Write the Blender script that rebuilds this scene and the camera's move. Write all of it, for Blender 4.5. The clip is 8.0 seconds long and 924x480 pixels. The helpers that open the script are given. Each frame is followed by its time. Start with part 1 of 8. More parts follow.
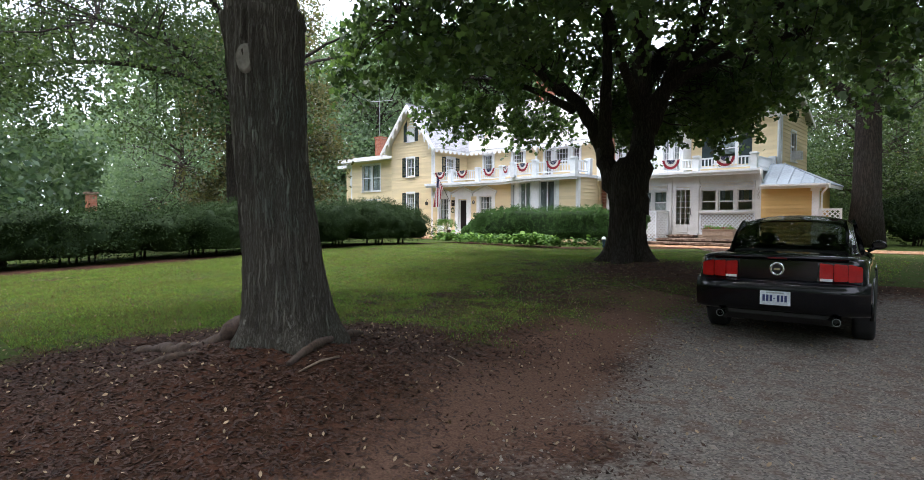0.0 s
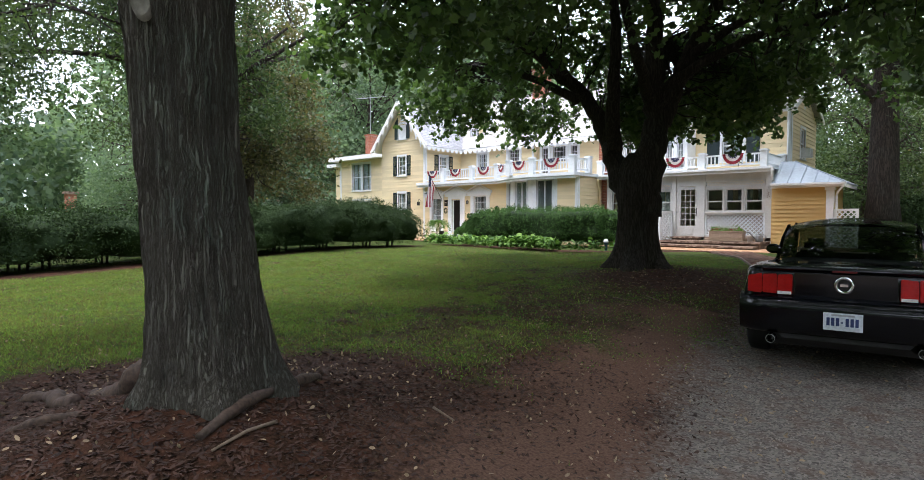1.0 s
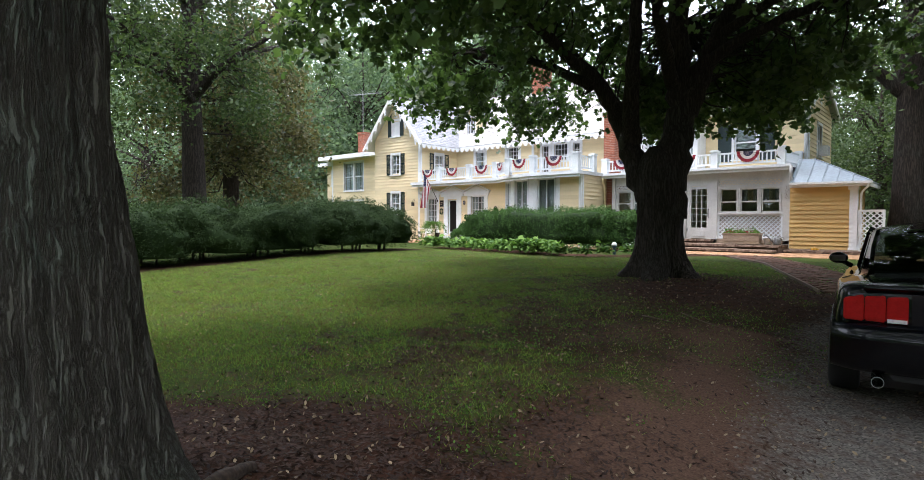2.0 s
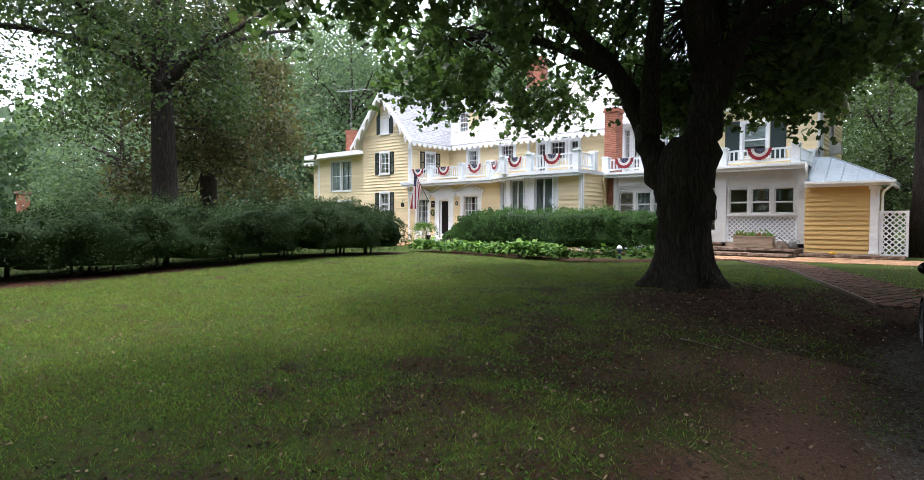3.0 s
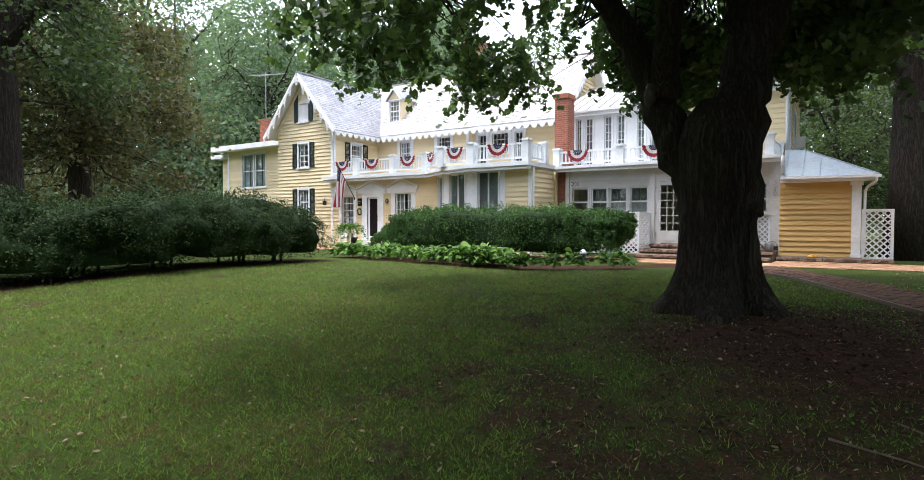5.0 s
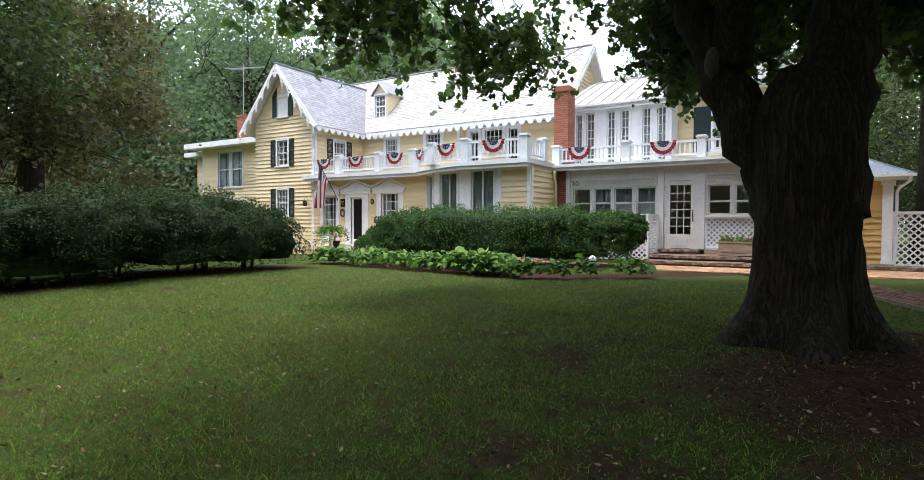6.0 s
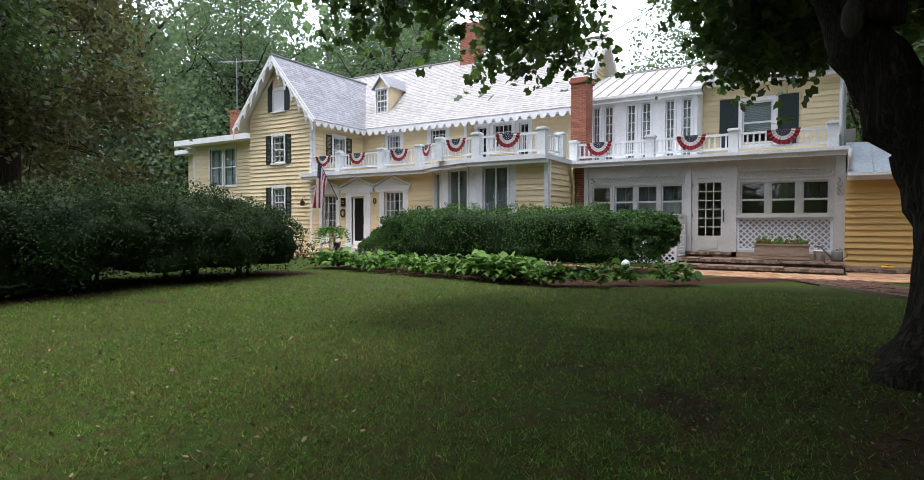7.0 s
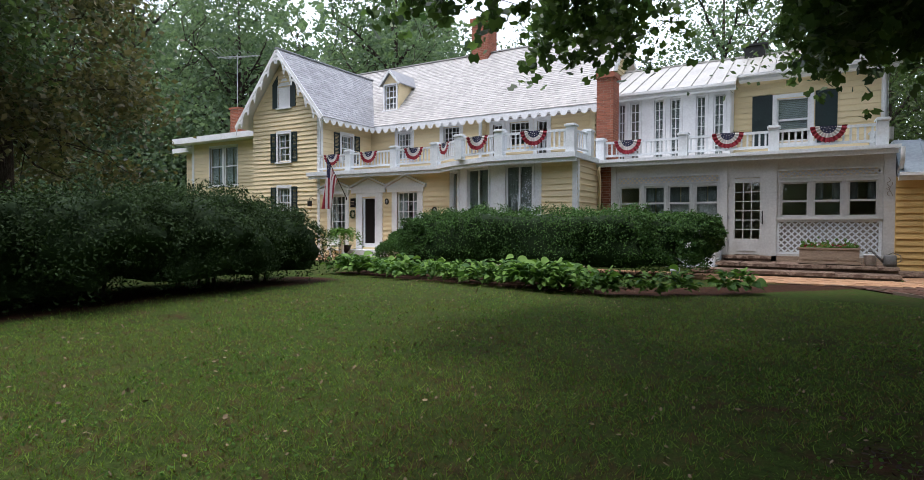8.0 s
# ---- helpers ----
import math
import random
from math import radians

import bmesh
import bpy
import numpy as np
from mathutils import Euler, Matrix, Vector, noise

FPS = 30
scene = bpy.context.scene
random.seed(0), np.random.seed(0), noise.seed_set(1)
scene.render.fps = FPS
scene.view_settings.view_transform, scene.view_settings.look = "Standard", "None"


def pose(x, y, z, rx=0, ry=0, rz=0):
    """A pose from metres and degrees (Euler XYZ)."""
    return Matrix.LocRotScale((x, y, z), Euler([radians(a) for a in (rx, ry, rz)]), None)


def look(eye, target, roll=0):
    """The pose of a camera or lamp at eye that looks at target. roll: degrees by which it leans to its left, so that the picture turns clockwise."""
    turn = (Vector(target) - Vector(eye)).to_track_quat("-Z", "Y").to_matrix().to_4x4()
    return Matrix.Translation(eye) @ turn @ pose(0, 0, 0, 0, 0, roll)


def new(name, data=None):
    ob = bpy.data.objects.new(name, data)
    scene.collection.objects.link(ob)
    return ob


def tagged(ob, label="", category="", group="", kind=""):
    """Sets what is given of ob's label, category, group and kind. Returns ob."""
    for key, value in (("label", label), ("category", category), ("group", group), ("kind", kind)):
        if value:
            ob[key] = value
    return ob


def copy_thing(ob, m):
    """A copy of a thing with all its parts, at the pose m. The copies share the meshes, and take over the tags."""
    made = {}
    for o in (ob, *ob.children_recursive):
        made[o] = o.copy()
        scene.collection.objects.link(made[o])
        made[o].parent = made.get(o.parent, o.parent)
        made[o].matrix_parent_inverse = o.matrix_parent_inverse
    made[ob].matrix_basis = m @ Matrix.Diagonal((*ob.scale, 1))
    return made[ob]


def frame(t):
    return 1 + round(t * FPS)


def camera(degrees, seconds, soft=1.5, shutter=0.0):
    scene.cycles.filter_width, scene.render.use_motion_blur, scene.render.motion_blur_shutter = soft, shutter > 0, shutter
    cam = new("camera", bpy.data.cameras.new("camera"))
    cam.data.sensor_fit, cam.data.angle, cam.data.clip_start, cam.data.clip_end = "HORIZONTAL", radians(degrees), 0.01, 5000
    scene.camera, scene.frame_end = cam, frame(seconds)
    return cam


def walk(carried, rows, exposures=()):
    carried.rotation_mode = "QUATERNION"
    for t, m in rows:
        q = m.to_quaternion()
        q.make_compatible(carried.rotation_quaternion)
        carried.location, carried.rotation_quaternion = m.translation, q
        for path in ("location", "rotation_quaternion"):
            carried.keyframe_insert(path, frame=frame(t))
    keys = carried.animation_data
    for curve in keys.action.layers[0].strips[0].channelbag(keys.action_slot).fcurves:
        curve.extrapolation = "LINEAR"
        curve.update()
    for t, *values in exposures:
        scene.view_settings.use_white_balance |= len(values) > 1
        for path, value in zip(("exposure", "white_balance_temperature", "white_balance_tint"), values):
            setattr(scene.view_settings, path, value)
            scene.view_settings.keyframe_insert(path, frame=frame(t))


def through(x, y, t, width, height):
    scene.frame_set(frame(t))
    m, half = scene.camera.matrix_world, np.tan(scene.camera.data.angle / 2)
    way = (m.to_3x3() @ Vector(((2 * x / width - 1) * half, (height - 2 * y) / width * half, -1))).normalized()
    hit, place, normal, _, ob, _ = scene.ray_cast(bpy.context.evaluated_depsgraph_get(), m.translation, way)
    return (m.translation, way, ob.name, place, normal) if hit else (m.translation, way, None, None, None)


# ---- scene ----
cam = camera(77.2, 8.0, 0.25)
# seconds, eye x y z, yaw, pitch, roll
ROWS = [
    (0.0, 9.411, -24.775, 1.009, 42.47, -2.00, -0.15),
    (0.5, 8.982, -24.286, 1.032, 42.14, -2.01, -0.14),
    (1.0, 8.514, -23.746, 1.057, 41.87, -2.01, -0.12),
    (1.5, 8.003, -23.211, 1.088, 41.55, -1.97, -0.12),
    (3.0, 6.474, -21.655, 1.084, 40.50, -1.78, -0.18),
    (3.5, 5.977, -21.080, 1.080, 38.60, -1.72, -0.20),
    (4.0, 5.433, -20.500, 1.070, 36.75, -1.68, -0.20),
    (4.5, 4.867, -19.908, 1.058, 36.14, -1.72, -0.15),
    (5.0, 4.314, -19.293, 1.055, 33.48, -1.66, -0.11),
    (6.5, 2.663, -17.572, 1.067, 31.79, -1.41, -0.24),
    (7.0, 2.084, -17.255, 1.082, 31.34, -1.41, -0.21),
    (7.5, 1.483, -17.042, 1.107, 30.93, -1.37, -0.22),
    (8.0, 0.882, -16.908, 1.131, 30.56, -1.38, -0.23),
]
walk(cam, [(t, pose(x, y, z, 90 + pitch, roll, yaw)) for t, x, y, z, yaw, pitch, roll in ROWS],
     exposures=[(0.0, 0.61, 6120, 17), (2.8, 0.65, 6120, 17), (4.0, 0.55, 6120, 17), (5.5, 0.45, 6120, 17), (6.5, 0.17, 6120, 17), (8.0, -0.25, 6120, 17)])

# ---------------------------------------------------------------- light
world = bpy.data.worlds.new("overcast_sky")
scene.world = world
world.use_nodes = True
wn, wl = world.node_tree.nodes, world.node_tree.links
bg = wn["Background"]
sky = wn.new("ShaderNodeTexSky")
sky.sky_type, sky.sun_disc = "NISHITA", False
sky.sun_elevation, sky.sun_rotation = radians(74), radians(211)
sky.air_density, sky.dust_density = 1.0, 4.0
pale = wn.new("ShaderNodeMix")
pale.data_type = "RGBA"
pale.inputs[0].default_value = 0.75
wl.new(sky.outputs[0], pale.inputs[6])
pale.inputs[7].default_value = (11.0, 11.6, 12.4, 1)
wl.new(pale.outputs[2], bg.inputs[0])
bg.inputs[1].default_value = 0.22
sun_data = bpy.data.lights.new("sun", "SUN")
sun_data.energy, sun_data.angle, sun_data.color = 3.0, radians(11), (1.0, 0.95, 0.88)
sun = new("sun", sun_data)
sun.matrix_world = look((-9, -15, 60), (0, 0, 0))

# ---------------------------------------------------------------- materials
def mat(name, base, rough=0.7, metal=0.0, vary=0.25, scale=3.0, fine=40.0, bump=0.15, dist=0.01, per="", stretch=(1, 1, 1), spec=0.5, second=None, second_at=0.55):
    """Painted or natural surface: two scales of noise over the base colour, with fine relief."""
    m = bpy.data.materials.new(name)
    m.use_nodes = True
    n, l = m.node_tree.nodes, m.node_tree.links
    b = n["Principled BSDF"]
    b.inputs["Roughness"].default_value, b.inputs["Metallic"].default_value = rough, metal
    b.inputs["Specular IOR Level"].default_value = spec
    co, mp = n.new("ShaderNodeTexCoord"), n.new("ShaderNodeMapping")
    mp.inputs["Scale"].default_value = stretch
    l.new(co.outputs["Object"], mp.inputs[0])
    big, small = n.new("ShaderNodeTexNoise"), n.new("ShaderNodeTexNoise")
    big.inputs["Scale"].default_value, big.inputs["Detail"].default_value = scale, 4
    small.inputs["Scale"].default_value, small.inputs["Detail"].default_value = fine, 5
    l.new(mp.outputs[0], big.inputs[0]), l.new(mp.outputs[0], small.inputs[0])
    add = n.new("ShaderNodeMath")
    add.operation = "ADD"
    l.new(big.outputs[0], add.inputs[0]), l.new(small.outputs[0], add.inputs[1])
    value = add.outputs[0]
    if per:
        src = n.new("ShaderNodeObjectInfo" if per == "object" else "ShaderNodeNewGeometry")
        more = n.new("ShaderNodeMath")
        more.operation = "MULTIPLY_ADD"
        more.inputs[1].default_value = 0.7
        l.new(src.outputs["Random" if per == "object" else "Random Per Island"], more.inputs[0])
        l.new(value, more.inputs[2])
        value = more.outputs[0]
    rng = n.new("ShaderNodeMapRange")
    rng.inputs[1].default_value, rng.inputs[2].default_value = 0.7, 1.3 + (0.7 if per else 0)
    rng.inputs[3].default_value, rng.inputs[4].default_value = 1 - vary, 1 + vary
    l.new(value, rng.inputs[0])
    mul = n.new("ShaderNodeMix")
    mul.data_type, mul.blend_type = "RGBA", "MULTIPLY"
    mul.inputs[0].default_value = 1
    mul.inputs[6].default_value = (*base, 1)
    if second:
        two = n.new("ShaderNodeMix")
        two.data_type = "RGBA"
        ramp = n.new("ShaderNodeMapRange")
        ramp.inputs[1].default_value, ramp.inputs[2].default_value = second_at - 0.06, second_at + 0.06
        l.new(big.outputs[0], ramp.inputs[0]), l.new(ramp.outputs[0], two.inputs[0])
        two.inputs[6].default_value, two.inputs[7].default_value = (*base, 1), (*second, 1)
        l.new(two.outputs[2], mul.inputs[6])
    l.new(rng.outputs[0], mul.inputs[7])
    l.new(mul.outputs[2], b.inputs["Base Color"])
    if bump:
        bp = n.new("ShaderNodeBump")
        bp.inputs["Strength"].default_value, bp.inputs["Distance"].default_value = bump, dist
        l.new(add.outputs[0], bp.inputs["Height"]), l.new(bp.outputs[0], b.inputs["Normal"])
    return m


def leaf_mat(name, dark, light, shine=0.45, through=0.35, patch=0.5):
    m = bpy.data.materials.new(name)
    m.use_nodes = True
    n, l = m.node_tree.nodes, m.node_tree.links
    b, out = n["Principled BSDF"], n["Material Output"]
    b.inputs["Roughness"].default_value = shine
    b.inputs["Specular IOR Level"].default_value = 0.3 if shine < 0.6 else 0.1
    geo, co, noi = n.new("ShaderNodeNewGeometry"), n.new("ShaderNodeTexCoord"), n.new("ShaderNodeTexNoise")
    noi.inputs["Scale"].default_value, noi.inputs["Detail"].default_value = patch, 3
    l.new(co.outputs["Object"], noi.inputs[0])
    add, rng = n.new("ShaderNodeMath"), n.new("ShaderNodeMapRange")
    l.new(geo.outputs["Random Per Island"], add.inputs[0]), l.new(noi.outputs[0], add.inputs[1])
    rng.inputs[1].default_value, rng.inputs[2].default_value = 0.35, 1.4
    l.new(add.outputs[0], rng.inputs[0])
    mix = n.new("ShaderNodeMix")
    mix.data_type = "RGBA"
    mix.inputs[6].default_value, mix.inputs[7].default_value = (*dark, 1), (*light, 1)
    l.new(rng.outputs[0], mix.inputs[0]), l.new(mix.outputs[2], b.inputs["Base Color"])
    tr, ms = n.new("ShaderNodeBsdfTranslucent"), n.new("ShaderNodeMixShader")
    bright = n.new("ShaderNodeMix")
    bright.data_type, bright.blend_type = "RGBA", "MULTIPLY"
    bright.inputs[0].default_value, bright.inputs[7].default_value = 1, (1.35, 1.5, 0.85, 1)
    l.new(mix.outputs[2], bright.inputs[6]), l.new(bright.outputs[2], tr.inputs[0])
    ms.inputs[0].default_value = through
    l.new(b.outputs[0], ms.inputs[1]), l.new(tr.outputs[0], ms.inputs[2]), l.new(ms.outputs[0], out.inputs[0])
    return m


def glass_mat(name, tint=(0.82, 0.86, 0.86), ior=1.5, sheen=1.7):
    m = bpy.data.materials.new(name)
    m.use_nodes = True
    n, l = m.node_tree.nodes, m.node_tree.links
    n.remove(n["Principled BSDF"])
    clear, gloss, fr, ms = n.new("ShaderNodeBsdfTransparent"), n.new("ShaderNodeBsdfGlossy"), n.new("ShaderNodeLayerWeight"), n.new("ShaderNodeMixShader")
    clear.inputs[0].default_value = (*tint, 1)
    gloss.inputs["Roughness"].default_value = 0.015
    wav, bp = n.new("ShaderNodeTexNoise"), n.new("ShaderNodeBump")
    wav.inputs["Scale"].default_value = 2.2
    bp.inputs["Strength"].default_value, bp.inputs["Distance"].default_value = 0.06, 0.02
    l.new(wav.outputs[0], bp.inputs["Height"]), l.new(bp.outputs[0], gloss.inputs["Normal"])
    pw, gain = n.new("ShaderNodeMath"), n.new("ShaderNodeMath")
    pw.operation, gain.operation = "POWER", "MULTIPLY_ADD"
    pw.inputs[1].default_value = 4.0
    base = ((ior - 1) / (ior + 1)) ** 2
    gain.inputs[1].default_value, gain.inputs[2].default_value = 1 - base, base * sheen
    l.new(fr.outputs["Facing"], pw.inputs[0]), l.new(pw.outputs[0], gain.inputs[0])
    l.new(gain.outputs[0], ms.inputs[0]), l.new(clear.outputs[0], ms.inputs[1]), l.new(gloss.outputs[0], ms.inputs[2])
    l.new(ms.outputs[0], n["Material Output"].inputs[0])
    return m


def bark_mat(name, ridge, crack, lichen, size=(11, 11, 1.5), deep=0.035):
    """Bark plates with dark furrows between them and patches of lichen."""
    m = bpy.data.materials.new(name)
    m.use_nodes = True
    n, l = m.node_tree.nodes, m.node_tree.links
    b = n["Principled BSDF"]
    b.inputs["Roughness"].default_value, b.inputs["Specular IOR Level"].default_value = 0.92, 0.2
    co, mp, warp, add = n.new("ShaderNodeTexCoord"), n.new("ShaderNodeMapping"), n.new("ShaderNodeTexNoise"), n.new("ShaderNodeVectorMath")
    mp.inputs["Scale"].default_value = size
    warp.inputs["Scale"].default_value, warp.inputs["Detail"].default_value = 5.0, 3
    l.new(co.outputs["Object"], warp.inputs[0])
    sc = n.new("ShaderNodeVectorMath")
    sc.operation = "SCALE"
    sc.inputs["Scale"].default_value = 0.06
    l.new(warp.outputs["Color"], sc.inputs[0])
    l.new(co.outputs["Object"], add.inputs[0]), l.new(sc.outputs[0], add.inputs[1]), l.new(add.outputs[0], mp.inputs[0])
    vor, fine, big = n.new("ShaderNodeTexNoise"), n.new("ShaderNodeTexNoise"), n.new("ShaderNodeTexNoise")
    vor.inputs["Scale"].default_value, vor.inputs["Detail"].default_value, vor.inputs["Roughness"].default_value = 1.0, 4.5, 0.65
    fine.inputs["Scale"].default_value, fine.inputs["Detail"].default_value = 3.0, 6
    big.inputs["Scale"].default_value, big.inputs["Detail"].default_value = 1.7, 4
    l.new(mp.outputs[0], vor.inputs[0]), l.new(mp.outputs[0], fine.inputs[0]), l.new(co.outputs["Object"], big.inputs[0])
    rng = n.new("ShaderNodeMapRange")
    off, mag = n.new("ShaderNodeMath"), n.new("ShaderNodeMath")
    off.operation, mag.operation = "SUBTRACT", "ABSOLUTE"
    off.inputs[1].default_value = 0.5
    rng.inputs[1].default_value, rng.inputs[2].default_value = 0.0, 0.11
    l.new(vor.outputs[0], off.inputs[0]), l.new(off.outputs[0], mag.inputs[0]), l.new(mag.outputs[0], rng.inputs[0])

    def mix(f, a, c):
        x = n.new("ShaderNodeMix")
        x.data_type = "RGBA"
        for sk, v in ((0, f), (6, a), (7, c)):
            if isinstance(v, (tuple, float)):
                x.inputs[sk].default_value = (*v, 1) if isinstance(v, tuple) else v
            else:
                l.new(v, x.inputs[sk])
        return x.outputs[2]

    lic = n.new("ShaderNodeMapRange")
    lic.inputs[1].default_value, lic.inputs[2].default_value = 0.50, 0.66
    l.new(big.outputs[0], lic.inputs[0])
    top = mix(lic.outputs[0], ridge, lichen)
    top = mix(fine.outputs[0], tuple(0.55 * v for v in ridge), top)
    l.new(mix(rng.outputs[0], crack, top), b.inputs["Base Color"])
    hgt = n.new("ShaderNodeMath")
    hgt.operation = "MULTIPLY_ADD"
    hgt.inputs[1].default_value = 0.35
    l.new(fine.outputs[0], hgt.inputs[0]), l.new(rng.outputs[0], hgt.inputs[2])
    bp = n.new("ShaderNodeBump")
    bp.inputs["Strength"].default_value, bp.inputs["Distance"].default_value = 1.0, deep
    l.new(hgt.outputs[0], bp.inputs["Height"]), l.new(bp.outputs[0], b.inputs["Normal"])
    return m


SIDING = mat("yellow_clapboard_paint", (0.735, 0.610, 0.370), 0.6, vary=0.14, scale=1.2, fine=25, per="object", stretch=(1, 1, 6))
SIDING_ORANGE = mat("ochre_clapboard_paint", (0.54, 0.355, 0.12), 0.6, vary=0.14, scale=1.2, fine=25, per="object", stretch=(1, 1, 6))
WHITE = mat("white_trim_paint", (0.76, 0.77, 0.77), 0.5, vary=0.10, scale=2, fine=18)
GREYWHITE = mat("weathered_white_paint", (0.69, 0.725, 0.74), 0.6, vary=0.12, scale=2.5, fine=20, second=(0.48, 0.49, 0.45), second_at=0.70)
# Weathered cream porch paint, with balcony and maple shade darkened into its colour.
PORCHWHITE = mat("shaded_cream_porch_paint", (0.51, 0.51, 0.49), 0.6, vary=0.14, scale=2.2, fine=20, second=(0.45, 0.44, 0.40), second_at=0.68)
SHUTTER = mat("dark_green_shutter_paint", (0.008, 0.022, 0.023), 0.5, vary=0.25)
INSIDE = mat("dim_plaster_and_gap_shade", (0.35, 0.32, 0.28), 0.9, vary=0.1)
SLATE = mat("grey_wood_shingle", (0.30, 0.31, 0.325), 0.75, vary=0.32, scale=1.5, fine=30, per="island", stretch=(1, 1, 1))
SLATE_PALE = mat("pale_weathered_shingle", (0.42, 0.41, 0.39), 0.7, vary=0.26, scale=0.9, fine=30, per="island")
TIN = mat("painted_tin_roof", (0.42, 0.415, 0.385), 0.5, 0.15, vary=0.2, scale=1.0, fine=14, second=(0.40, 0.36, 0.30), second_at=0.66)
TIN_BLUE = mat("blue_grey_tin_roof", (0.29, 0.345, 0.39), 0.5, 0.2, vary=0.2, scale=1.5, fine=14)
BRICK = mat("red_brick", (0.30, 0.105, 0.060), 0.85, vary=0.38, scale=6, fine=60, per="island", bump=0.3)
MORTAR = mat("mortar", (0.45, 0.40, 0.34), 0.9, vary=0.2)
# Dull dark brick with patches of a greyer brown.
PAVER_DULL = mat("dull_brick_paver", (0.125, 0.070, 0.050), 0.95, vary=0.45, scale=3, fine=50, per="island", bump=0.3, spec=0.12, second=(0.075, 0.062, 0.042), second_at=0.58)
PAVER = mat("worn_brick_paver", (0.44, 0.255, 0.14), 0.85, vary=0.35, scale=4, fine=50, per="island", bump=0.3)
STONE = mat("weathered_step_stone", (0.27, 0.195, 0.145), 0.9, vary=0.5, scale=5, fine=30, bump=0.7, dist=0.02, spec=0.2, second=(0.085, 0.055, 0.040), second_at=0.50)
RISER = mat("dark_step_riser", (0.13, 0.085, 0.060), 0.9, vary=0.45, scale=6, fine=40, bump=0.5, dist=0.02)
BARK = bark_mat("furrowed_bark", (0.190, 0.182, 0.150), (0.072, 0.062, 0.050), (0.150, 0.185, 0.148), (40, 40, 1.5), 0.024)
BARK_DARK = bark_mat("dark_maple_bark", (0.078, 0.062, 0.049), (0.020, 0.016, 0.013), (0.076, 0.076, 0.062), (20, 20, 2.1), 0.025)
BARK_FAR = bark_mat("grey_brown_bark", (0.092, 0.070, 0.056), (0.030, 0.023, 0.018), (0.078, 0.074, 0.060), (15, 15, 1.5), 0.025)
SCAR_DARK = mat("dark_healed_scar", (0.060, 0.054, 0.045), 0.9, vary=0.4, scale=8, fine=40, bump=0.6, dist=0.01)
SCAR = mat("healed_branch_scar", (0.21, 0.20, 0.165), 0.9, vary=0.3, scale=5, fine=30, bump=0.5)
LEAF = leaf_mat("maple_leaf", (0.028, 0.058, 0.026), (0.118, 0.182, 0.062), 0.42, 0.42)
# Dark leaves; the right-hand trees also carry their shade in this colour.
LEAF_DARK = leaf_mat("shaded_dark_leaf", (0.022, 0.044, 0.022), (0.086, 0.122, 0.046), 0.5, 0.40)
LEAF_MAG = leaf_mat("glossy_dark_leaf", (0.032, 0.052, 0.023), (0.170, 0.144, 0.070), 0.4, 0.40)
# Far leaves: the haze of distance is mixed into this pale bluish green.
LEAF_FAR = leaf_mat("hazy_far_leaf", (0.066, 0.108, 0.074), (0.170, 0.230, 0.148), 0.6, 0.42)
NEEDLE = leaf_mat("yew_needle", (0.014, 0.028, 0.012), (0.046, 0.078, 0.028), 0.7, 0.15)
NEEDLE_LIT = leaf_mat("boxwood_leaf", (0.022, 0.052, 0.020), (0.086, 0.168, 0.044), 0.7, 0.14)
HOSTA = leaf_mat("hosta_leaf", (0.030, 0.078, 0.022), (0.150, 0.265, 0.058), 0.62, 0.22)
GRASS = leaf_mat("lawn_grass", (0.050, 0.104, 0.020), (0.225, 0.325, 0.066), 0.7, 0.4, 2.6)
CLOVER = leaf_mat("clover_leaf", (0.045, 0.110, 0.022), (0.110, 0.215, 0.045), 0.7, 0.3)
STRAW = leaf_mat("withered_grass", (0.085, 0.052, 0.026), (0.185, 0.128, 0.060), 0.7, 0.3)
FERN = leaf_mat("fern_frond", (0.06, 0.14, 0.025), (0.12, 0.22, 0.05))
CHIP = mat("bark_mulch_chip", (0.047, 0.024, 0.016), 0.95, vary=0.85, scale=5, fine=60, per="island")
DRYLEAF = mat("fallen_dry_leaf", (0.25, 0.185, 0.115), 0.85, vary=0.65, scale=5, per="island")
PEBBLE = mat("gravel_stone", (0.21, 0.182, 0.152), 0.9, vary=0.45, scale=9, fine=60, per="island")
TWIG = mat("dry_twig", (0.17, 0.125, 0.09), 0.9, vary=0.3)
GLASS = glass_mat("window_glass")
CARGLASS = glass_mat("car_glass", (0.28, 0.33, 0.30), 1.55, 3.0)
ROOT = mat("reddish_root_bark", (0.066, 0.042, 0.029), 0.9, vary=0.55, scale=6, fine=35, bump=0.5, dist=0.015, second=(0.055, 0.038, 0.030), second_at=0.52)
CURTAIN = mat("sheer_curtain", (0.62, 0.65, 0.65), 0.9, vary=0.2, scale=4, stretch=(8, 8, 0.6))
# Curtain cloth darkened to hold the shade of the rooms behind the glass.
SHADED_CURTAIN = mat("room_shaded_curtain", (0.24, 0.255, 0.25), 0.9, vary=0.25, scale=4, stretch=(8, 8, 0.6))
BLIND = mat("white_blind", (0.70, 0.72, 0.72), 0.7, vary=0.1)
RED = mat("red_cloth", (0.27, 0.018, 0.030), 0.8, vary=0.2)
CLOTHWHITE = mat("white_cloth", (0.66, 0.63, 0.61), 0.8, vary=0.1)
